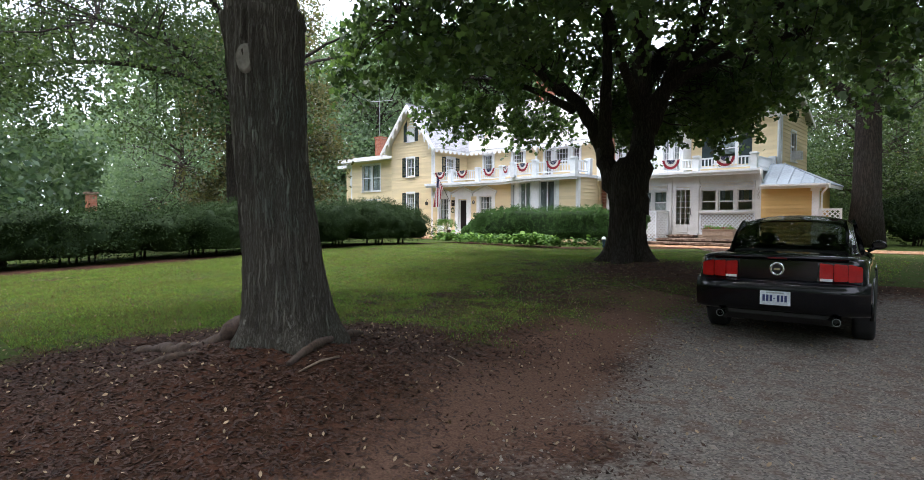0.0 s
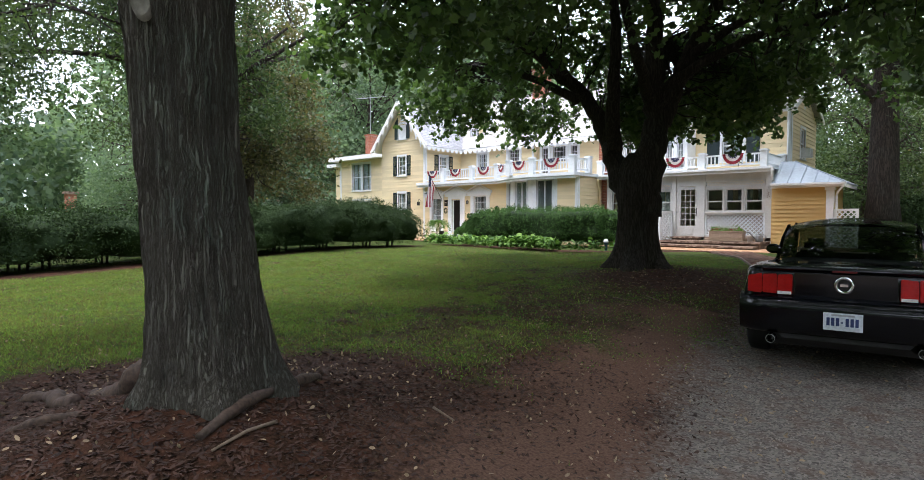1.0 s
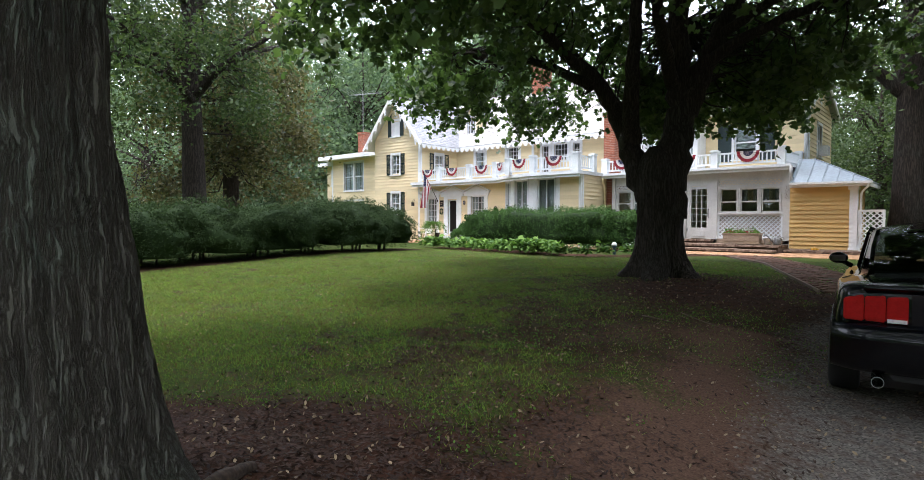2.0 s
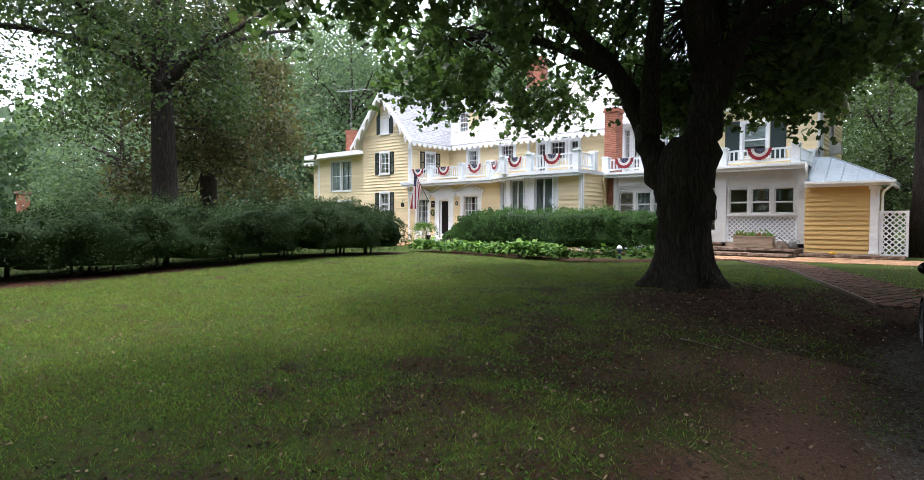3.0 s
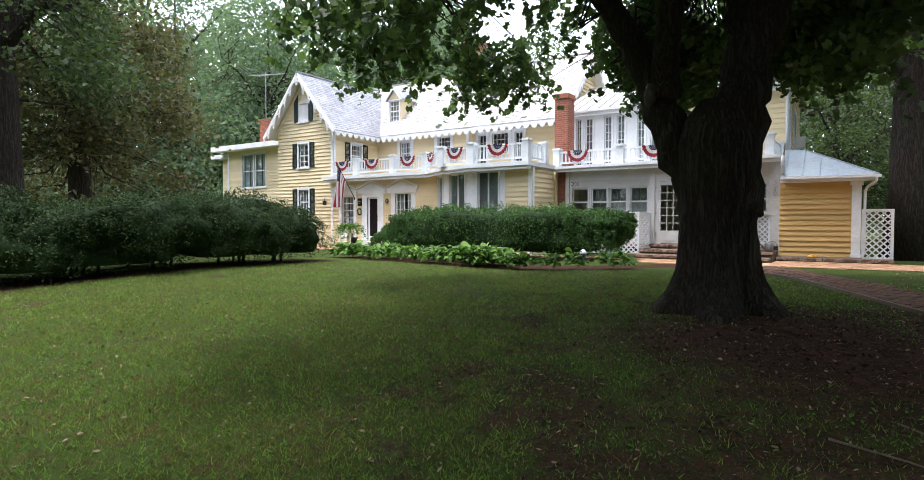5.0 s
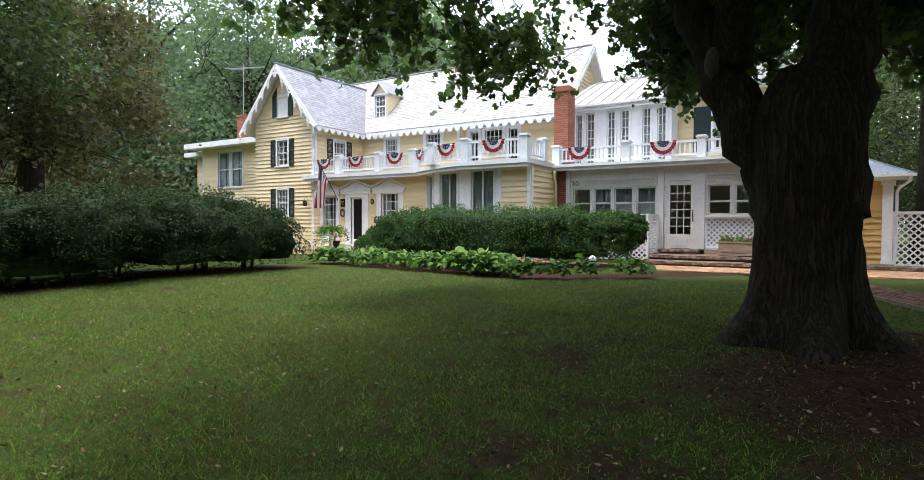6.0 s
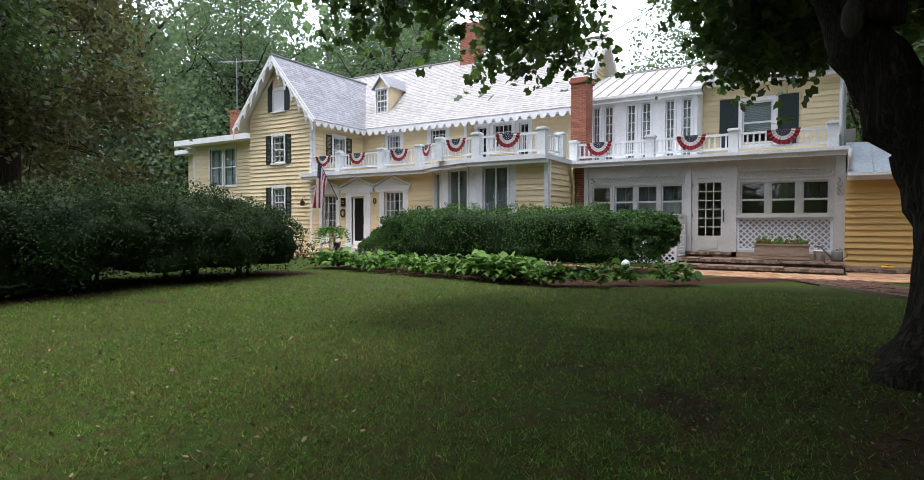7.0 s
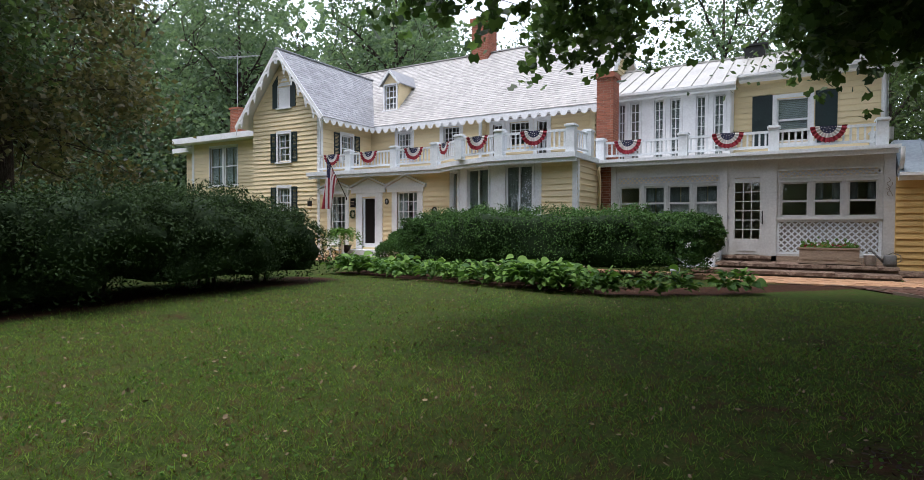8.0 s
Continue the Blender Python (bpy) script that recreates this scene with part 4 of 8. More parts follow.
def pediment(pl, uc, half, z0, rise, parent):
    """A triangular hood over a door or window."""
    bm = bmesh.new()
    prism(bm, [pl.at(uc - half + 0.1, 0.03, z0 + 0.04), pl.at(uc + half - 0.1, 0.03, z0 + 0.04), pl.at(uc, 0.03, z0 + rise - 0.05)],
          [pl.at(uc - half + 0.1, 0.09, z0 + 0.04), pl.at(uc + half - 0.1, 0.09, z0 + 0.04), pl.at(uc, 0.09, z0 + rise - 0.05)])
    pl.slab(bm, uc - half, uc + half, 0.03, 0.13, z0 - 0.03, z0 + 0.035)
    for s in (-1, 1):
        prism(bm, [pl.at(uc + s * half, 0.03, z0 + 0.035), pl.at(uc, 0.03, z0 + rise), pl.at(uc, 0.03, z0 + rise + 0.06), pl.at(uc + s * (half + 0.03), 0.03, z0 + 0.09)],
              [pl.at(uc + s * half, 0.14, z0 + 0.035), pl.at(uc, 0.14, z0 + rise), pl.at(uc, 0.14, z0 + rise + 0.06), pl.at(uc + s * (half + 0.03), 0.14, z0 + 0.09)])
    pl.slab(bm, uc - half + 0.08, uc + half - 0.08, 0.03, 0.10, z0 - 0.16, z0 - 0.03)
    return part("pediment", bm, WHITE, parent, "white triangular pediment")


def ground_front():
    pl = Plane((-14.95, -0.7, 0), (1, 0, 0))
    h0, hd, h2 = (0.57, 1.30, 0.32, 2.24), (2.10, 2.72, 0.36, 2.17), (3.66, 4.51, 0.95, 2.30)
    wall(house, "wall", pl, 0, 5.78, 0, 3.0, [h0, hd, h2])
    w = window(house, pl, *h0, cols=3, rows=6, casing=0.16, split=False, behind=CURTAIN)
    pediment(pl, 0.80, 0.78, 2.46, 0.32, house)
    window(house, pl, *h2, cols=4, rows=4, casing=0.22, split=False, behind=CURTAIN)
    pediment(pl, 4.03, 0.85, 2.46, 0.40, house)
    pediment(pl, 2.40, 0.85, 2.46, 0.38, house)
    bm = bmesh.new()
    for q in ((1.82, 2.10, 0.3, 2.34), (2.72, 3.02, 0.3, 2.34), (2.10, 2.72, 2.17, 2.34)):
        pl.slab(bm, q[0], q[1], -0.1, 0.06, q[2], q[3])
    d = part("door", bm, WHITE, house, "white cased front door with a dark screen")
    bm = bmesh.new()
    pl.slab(bm, 2.19, 2.63, -0.06, -0.03, 0.50, 2.10)
    part("screen", bm, DOORDARK, d)
    bm = bmesh.new()
    for q in ((2.10, 2.19, 0.36, 2.17), (2.63, 2.72, 0.36, 2.17), (2.19, 2.63, 0.36, 0.50), (2.19, 2.63, 2.10, 2.17)):
        pl.slab(bm, q[0], q[1], -0.065, -0.02, q[2], q[3])
    part("frame", bm, WHITE, d)
    bm = bmesh.new()
    tube(bm, [pl.at(2.66, 0.0, 1.15), pl.at(2.66, 0.03, 1.2), pl.at(2.66, 0.03, 1.32), pl.at(2.66, 0.0, 1.36)], [0.012] * 4, 6)
    part("handle", bm, BLACKIRON, d)
    # bay front: three facets and a straight wall
    pts = [(-9.17, -0.7), (-8.36, -1.3), (-6.77, -1.92), (-4.40, -1.92)]
    for i, (a, b) in enumerate(zip(pts, pts[1:])):
        p = Plane((*a, 0), (b[0] - a[0], b[1] - a[1], 0))
        L = math.hypot(b[0] - a[0], b[1] - a[1])
        if i == 0:
            hole = (0.20, L - 0.22, 0.75, 2.86)
        elif i == 1:
            hole = (0.32, L - 0.38, 0.75, 2.86)
        else:
            hole = (0.26, 1.10, 0.75, 2.86)
        if i < 2:
            wall(house, "wall", p, 0, L, 0, 3.0, [hole], thick=0.07, boards=0, material=GREYWHITE)
        else:
            wall(house, "wall", p, 0, 1.36, 0, 3.0, [hole], thick=0.07, boards=0, material=GREYWHITE)
            wall(house, "wall", p, 1.37, L, 0, 3.0)
            corner_board(p, L - 0.10, 0, 3.0)
        ww = window(house, p, *hole, cols=1, rows=1, casing=0.05, behind=SHADED_CURTAIN, lower=0.24, cover=0.46, reach=0.16, name="bay_window", material=GREYWHITE)
        if i > 0:
            m = (hole[0] + hole[1]) / 2
            bm = bmesh.new()
            p.slab(bm, m - 0.025, m + 0.025, -0.06, -0.02, hole[2] + 0.5, hole[3])
            part("mullion", bm, GREYWHITE, ww)
    pr = Plane((-4.40, -1.92, 0), (0, 1, 0))
    wall(house, "wall", pr, 0, 2.2, 0, 3.0)
    corner_board(pr, 0, 0, 3.0)
    # deck roof of the front rooms
    rim = [(-15.15, -1.22), (-9.35, -1.22), (-8.45, -1.80), (-6.85, -2.42), (-4.28, -2.40), (-4.28, -0.25), (-4.5, 0.1), (-4.5, 2.7), (-15.15, 2.7)]
    bm = bmesh.new()
    prism(bm, [(x, y, 2.96) for x, y in rim], [(x, y, 3.10) for x, y in rim])
    part("balcony_deck", bm, GREYWHITE, house, "weathered white balcony deck edge")
    bm = bmesh.new()
    inner = [(x + (0.06 if x < -9 else 0.02), y + 0.09) for x, y in rim[:5]]
    for a, b in zip(inner, inner[1:]):
        bar(bm, (*a, 2.90), (*b, 2.90), 0.06, 0.10)
    part("fascia", bm, GREYWHITE, house)
    part("roofing", boxes((-15.0, -4.6, -0.9, 2.3, 3.102, 3.112)), SLATE, house)
    # downpipe in the corner by the porch
    bm = bmesh.new()
    tube(bm, [(-4.25, -0.42, 2.86), (-4.27, -0.40, 2.72), (-4.29, -0.2, 2.5), (-4.29, -0.2, 0.1)], [0.04] * 4, 8)
    part("downpipe", bm, SIDING, house, "painted metal downpipe", smooth=True)


def baluster_mesh(h):
    bm = bmesh.new()
    box(bm, -0.022, 0.022, -0.016, 0.016, 0, h)
    me = bpy.data.meshes.new("baluster")
    bm.to_mesh(me)
    bm.free()
    me.materials.append(GREYWHITE)
    return me


def railing(posts, ztop, zfloor, label, skip_first=False, step=0.135, post_w=0.24):
    """Posts with caps, rails and balusters along a line of (x, y) posts."""
    h = ztop - zfloor
    rail = thing("balcony_railing", (posts[1][0], posts[1][1], zfloor), label, "railing")
    for (a, b) in zip(posts, posts[1:]):
        for name, z in (("handrail", ztop - 0.14), ("bottom_rail", zfloor + 0.13)):
            bm = bmesh.new()
            bar(bm, (*a, z), (*b, z), 0.07, 0.06)
            part(name, bm, GREYWHITE, rail)
    w = post_w / 2
    for i, (x, y) in enumerate(posts):
        if i == 0 and skip_first:
            continue
        part("newel_post", boxes((x - w, x + w, y - w, y + w, zfloor, ztop - 0.06), (x - w - 0.03, x + w + 0.03, y - w - 0.03, y + w + 0.03, ztop - 0.06, ztop - 0.02),
                                 (x - w, x + w, y - w, y + w, ztop - 0.02, ztop + 0.01)), GREYWHITE, rail)
    me = baluster_mesh(h - 0.27)
    for (a, b) in zip(posts, posts[1:]):
        L = math.hypot(b[0] - a[0], b[1] - a[1])
        n = int((L - post_w) / step)
        ang = math.degrees(math.atan2(b[1] - a[1], b[0] - a[0]))
        for k in range(n):
            f = (post_w / 2 + (L - post_w) * (k + 0.5) / n) / L
            ob = new("baluster", me)
            adopt(ob, rail, pose(a[0] + (b[0] - a[0]) * f, a[1] + (b[1] - a[1]) * f, zfloor + 0.13, 0, 0, ang))


LEFT_POSTS = [(-14.75, -0.98), (-13.24, -0.98), (-11.17, -1.02), (-9.48, -1.06), (-7.98, -2.05), (-6.52, -2.28), (-4.45, -2.20), (-4.36, -1.08)]
PORCH_POSTS = [(-4.30, -0.10), (-2.0, -0.10), (0.19, -0.10), (2.44, -0.10), (2.50, 2.2)]


def porch():
    pl = Plane((-4.42, 0, 0), (1, 0, 0))
    X = 4.42
    lw = [(-3.76, -3.16), (-3.06, -2.48), (-2.40, -1.80), (-1.70, -1.10)]
    rw = [(0.36, 0.98), (1.07, 1.68), (1.79, 2.40)]
    door = (-0.86, 0.0, 0.40, 2.43)
    holes = [(X + a, X + b, 1.40, 2.28) for a, b in lw + rw] + [(X + 0.33, X + 2.43, 0.50, 1.28), (X - 3.75, X - 1.10, 0.50, 1.28), (X + 0.31, X + 2.45, 2.40, 2.58), (X - 3.80, X - 1.10, 2.36, 2.54), (X + door[0], X + door[1], door[2], door[3])]
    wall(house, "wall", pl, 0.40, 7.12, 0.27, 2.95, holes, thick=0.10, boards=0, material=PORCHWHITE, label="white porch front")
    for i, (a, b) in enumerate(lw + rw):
        w = window(house, pl, X + a, X + b, 1.40, 2.28, cols=1, rows=1, casing=0.035, sill=False, lower=0.45, depth=0.02, name="porch_window", material=PORCHWHITE, behind=None if i in (0, 4) else SHADED_CURTAIN, blind_to=0.0 if i == 1 else 0.42, cover=0.47 if i < 4 else 0.34)
        if i in (2, 3):
            bm = bmesh.new()
            n = 14
            edge = [[bm.verts.new(pl.at(X + a + 0.02 + (b - a - 0.04) * k / n, -0.135 + 0.016 * math.sin(k * 2.3), zz)) for k in range(n + 1)] for zz in (1.42, 1.78)]
            for k in range(n):
                bm.faces.new((edge[0][k], edge[0][k + 1], edge[1][k + 1], edge[1][k]))
            part("cafe_curtain", bm, CLOTHWHITE, w, "white half curtain", smooth=True)
    bm = bmesh.new()
    pl.slab(bm, X + 0.24, X + 2.50, 0.002, 0.06, 1.33, 1.385)
    pl.slab(bm, X - 3.85, X - 1.05, 0.002, 0.06, 1.33, 1.385)
    part("ledge", bm, PORCHWHITE, house)
    # Grey backing boards: the shade in the lattice gaps is their colour.
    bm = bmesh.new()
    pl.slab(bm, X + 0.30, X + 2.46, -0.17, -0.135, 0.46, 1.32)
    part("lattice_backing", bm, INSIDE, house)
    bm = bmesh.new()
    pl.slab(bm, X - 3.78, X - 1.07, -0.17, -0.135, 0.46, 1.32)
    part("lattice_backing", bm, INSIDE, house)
    lattice(house, pl, X + 0.33, X + 2.43, 0.50, 1.28, -0.03, material=GREYWHITE)
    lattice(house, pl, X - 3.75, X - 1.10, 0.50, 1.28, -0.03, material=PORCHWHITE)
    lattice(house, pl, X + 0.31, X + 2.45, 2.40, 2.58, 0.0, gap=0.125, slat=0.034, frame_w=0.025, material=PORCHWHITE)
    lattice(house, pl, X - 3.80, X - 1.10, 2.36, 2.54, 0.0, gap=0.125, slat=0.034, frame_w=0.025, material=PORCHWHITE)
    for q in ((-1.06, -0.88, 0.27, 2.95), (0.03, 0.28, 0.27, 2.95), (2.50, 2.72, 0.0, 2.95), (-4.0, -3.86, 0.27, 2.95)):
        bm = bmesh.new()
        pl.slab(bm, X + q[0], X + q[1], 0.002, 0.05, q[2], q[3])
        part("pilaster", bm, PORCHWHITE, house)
    # glazed storm door
    bm = bmesh.new()
    for q in ((-0.86, -0.70, 0.40, 2.43), (-0.11, 0.0, 0.40, 2.43), (-0.70, -0.11, 2.30, 2.41), (-0.70, -0.11, 0.42, 0.83)):
        pl.slab(bm, X + q[0], X + q[1], -0.05, 0.0, q[2], q[3])
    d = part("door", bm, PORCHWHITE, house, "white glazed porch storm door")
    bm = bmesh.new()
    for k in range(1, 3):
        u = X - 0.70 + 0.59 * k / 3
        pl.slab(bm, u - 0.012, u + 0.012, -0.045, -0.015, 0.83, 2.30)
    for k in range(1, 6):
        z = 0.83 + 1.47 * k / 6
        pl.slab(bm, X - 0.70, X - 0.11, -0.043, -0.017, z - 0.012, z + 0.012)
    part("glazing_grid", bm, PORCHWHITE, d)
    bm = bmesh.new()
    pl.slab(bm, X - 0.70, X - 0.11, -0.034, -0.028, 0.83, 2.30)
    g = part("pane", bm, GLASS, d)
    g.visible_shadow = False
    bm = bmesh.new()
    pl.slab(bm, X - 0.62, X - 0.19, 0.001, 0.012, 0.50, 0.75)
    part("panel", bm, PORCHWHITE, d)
    bm = bmesh.new()
    tube(bm, [pl.at(X - 0.05, 0.0, 1.22), pl.at(X - 0.05, 0.04, 1.26), pl.at(X - 0.05, 0.04, 1.5), pl.at(X - 0.05, 0.0, 1.55)], [0.014] * 4, 6)
    part("handle", bm, BLACKIRON, d)
    for z in (0.7, 1.35, 2.2):
        bm = bmesh.new()
        pl.slab(bm, X - 0.87, X - 0.83, 0.002, 0.02, z, z + 0.09)
        part("hinge", bm, STEEL, d)
    # porch inside: floor, ceiling, back wall
    part("porch_floor", boxes((-4.42, 2.70, -0.05, 2.4, 0.27, 0.40)), OLDWOOD, house)
    part("wall", boxes((-4.42, 2.70, 2.25, 2.40, 0.4, 2.9)), SIDING, house)
    part("wall", boxes((2.60, 2.70, 0.0, 2.3, 0.27, 2.95)), PORCHWHITE, house)
    # balcony over the porch
    part("balcony_deck", boxes((-4.42, 2.78, -0.38, 2.4, 2.97, 3.06)), GREYWHITE, house, "white balcony deck edge over the porch")
    part("fascia", boxes((-4.40, 2.74, -0.30, -0.22, 2.86, 2.968), (-4.40, 2.74, -0.22, 0.0, 2.90, 2.965)), GREYWHITE, house)
    bm = bmesh.new()
    tube(bm, [(2.80, -0.44, 2.98), (2.80, -0.44, 2.70), (2.79, -0.30, 2.52), (2.78, -0.08, 2.48), (2.78, -0.08, 2.3)], [0.045] * 5, 8)
    part("downpipe", bm, PORCHWHITE, house, "white downpipe", smooth=True)
    railing(PORCH_POSTS, 3.71, 3.06, "weathered white balustrade of the porch balcony")
    railing(LEFT_POSTS, 3.84, 3.10, "weathered white balustrade over the front rooms", skip_first=True)
    st = brickwork(-4.52, -4.02, 0.15, 0.75, 0.0, 5.55, "chimney", house, "slim red brick chimney beside the balcony")
    part("cap", boxes((-4.57, -3.97, 0.10, 0.80, 5.55, 5.63), (-4.54, -3.99, 0.13, 0.77, 5.63, 5.72)), BRICK, st)


def right_block():
    sr = Plane((-4.33, 1.4, 0), (1, 0, 0))
    X = 4.33
    doors = [(-4.21, -3.98), (-3.84, -3.54), (-3.11, -2.82), (-2.64, -2.34), (-1.91, -1.63), (-1.43, -1.14)]
    holes = [(X + a, X + b, 3.22, 4.98) for a, b in doors]
    wall(house, "wall", sr, 0, 3.34, 3.06, 5.30, holes, thick=0.08, boards=0, material=WHITE, label="white glazed sunroom front")
    for i, h in enumerate(holes):
        window(house, sr, *h, cols=2, rows=6, casing=0.05, sill=False, split=False, depth=0.03, name="french_window", behind=BLIND if i > 1 else None)
    wall(house, "wall", Plane((-0.985, 1.42, 0), (0, 1, 0)), 0, 0.94, 3.065, 5.35, boards=0, material=WHITE)
    up = Plane((-0.99, 2.4, 0), (1, 0, 0))
    hole = (1.14, 1.96, 3.62, 4.88)
    wall(house, "wall", up, 0, 3.74, 3.06, 5.72, [hole])
    window(house, up, *hole, cols=1, rows=1, casing=0.11, behind=BLIND, blind_to=0.3)
    for a in (0.50, 2.10):
        bm = bmesh.new()
        up.slab(bm, a, a + 0.53, 0.026, 0.06, 3.5, 5.0)
        for z in (3.62, 4.3):
            up.slab(bm, a + 0.08, a + 0.45, 0.061, 0.07, z, z + 0.6)
        part("shutter", bm, SHUTTER, house, "wide dark green panelled shutter")
    corner_board(up, 3.62, 3.0, 5.7, 0.13)
    end = Plane((2.75, 2.4, 0), (0, 1, 0))
    hole = (1.6, 2.4, 3.7, 4.95)
    wall(house, "wall", end, 0, 4.6, 0, 6.70, [hole], outline=lambda z: (max(0.0, (z - 5.68) / 0.44), min(4.6, 4.6 - (z - 5.68) / 0.44)))
    window(house, end, *hole, cols=1, rows=1, casing=0.1)
    corner_board(end, 0, 3.0, 5.7, 0.13)
    wall(house, "wall", Plane((2.75, 7.0, 0), (-1, 0, 0)), 0, 8.05, 0, 5.6, boards=0)
    bm = bmesh.new()
    end.slab(bm, 1.75, 2.25, -0.1, 0.36, 3.72, 4.10)
    ac = part("air_conditioner", bm, PLASTIC, house, "window air conditioner")
    bm = bmesh.new()
    for k in range(8):
        end.slab(bm, 1.79, 2.21, 0.361, 0.372, 3.76 + k * 0.04, 3.775 + k * 0.04)
    part("grille", bm, STEEL, ac)
    bm = bmesh.new()
    end.slab(bm, 2.15, 2.45, 0.002, 0.03, 5.75, 6.25)
    part("gable_vent", bm, WHITE, house)
    # standing-seam tin roof, one plane down to the sunroom eave

    def rz(y):
        return 6.8 - 0.44 * abs(4.7 - y)

    bm = bmesh.new()
    for q in ([(-4.9, 1.12), (-0.85, 1.12), (-0.85, 4.7), (-4.9, 4.7)], [(-0.85, 1.95), (3.0, 1.95), (3.0, 4.7), (-0.85, 4.7)], [(-4.9, 4.7), (3.0, 4.7), (3.0, 7.4), (-4.9, 7.4)]):
        prism(bm, [(x, y, rz(y) - 0.06) for x, y in q], [(x, y, rz(y)) for x, y in q])
    roof = part("roof", bm, TIN, house, "pale standing-seam tin roof with rust stains")
    x = -4.55
    while x < 3.05:
        y0 = 1.10 if x < -0.85 else 1.93
        for a, b in ((y0, 4.7), (4.7, 7.42)):
            bm = bmesh.new()
            bar(bm, (x, a, rz(a) + 0.018), (x, b, rz(b) + 0.018), 0.025, 0.04)
            part("seam", bm, TIN, roof)
        x += 0.42
    bm = bmesh.new()
    bar(bm, (-4.9, 4.7, 6.82), (3.0, 4.7, 6.82), 0.12, 0.05)
    part("ridge_cap", bm, TIN, roof)
    part("fascia", boxes((-4.35, -0.85, 1.14, 1.40, 5.06, 5.17), (-0.84, 2.98, 1.98, 2.40, 5.43, 5.54)), WHITE, house)
    bm = bmesh.new()
    for x0, x1, y, z in ((-4.4, -0.83, 1.08, 5.19), (-0.84, 3.02, 1.90, 5.55)):
        bar(bm, (x0, y, z), (x1, y, z), 0.09, 0.07)
    part("gutter", bm, WHITE, house)
    for a, b in (((3.01, 1.95, rz(1.95) - 0.08), (3.01, 4.7, rz(4.7) - 0.08)), ((3.01, 4.7, rz(4.7) - 0.08), (3.01, 7.4, rz(7.4) - 0.08))):
        bm = bmesh.new()
        bar(bm, a, b, 0.05, 0.18)
        part("bargeboard", bm, WHITE, house)
    bm = bmesh.new()
    tube(bm, [(1.9, 3.6, 6.2), (1.9, 3.6, 7.3)], [0.075, 0.075], 10)
    tube(bm, [(1.9, 3.6, 7.3), (1.9, 3.6, 7.36), (1.9, 3.6, 7.46)], [0.13, 0.13, 0.02], 10)
    part("flue_pipe", bm, STEEL, house, "galvanised flue pipe", smooth=True)
    part("vent_hood", boxes((-0.9, -0.3, 4.5, 5.0, 6.7, 7.1), (-0.98, -0.22, 4.42, 5.08, 7.1, 7.16)), BLACKIRON, house, "dark metal roof vent")
    bm = bmesh.new()
    tube(bm, [(2.70, 2.30, 5.50), (2.70, 2.30, 5.3), (2.70, 2.32, 3.2)], [0.04] * 3, 8)
    part("downpipe", bm, WHITE, house, smooth=True)


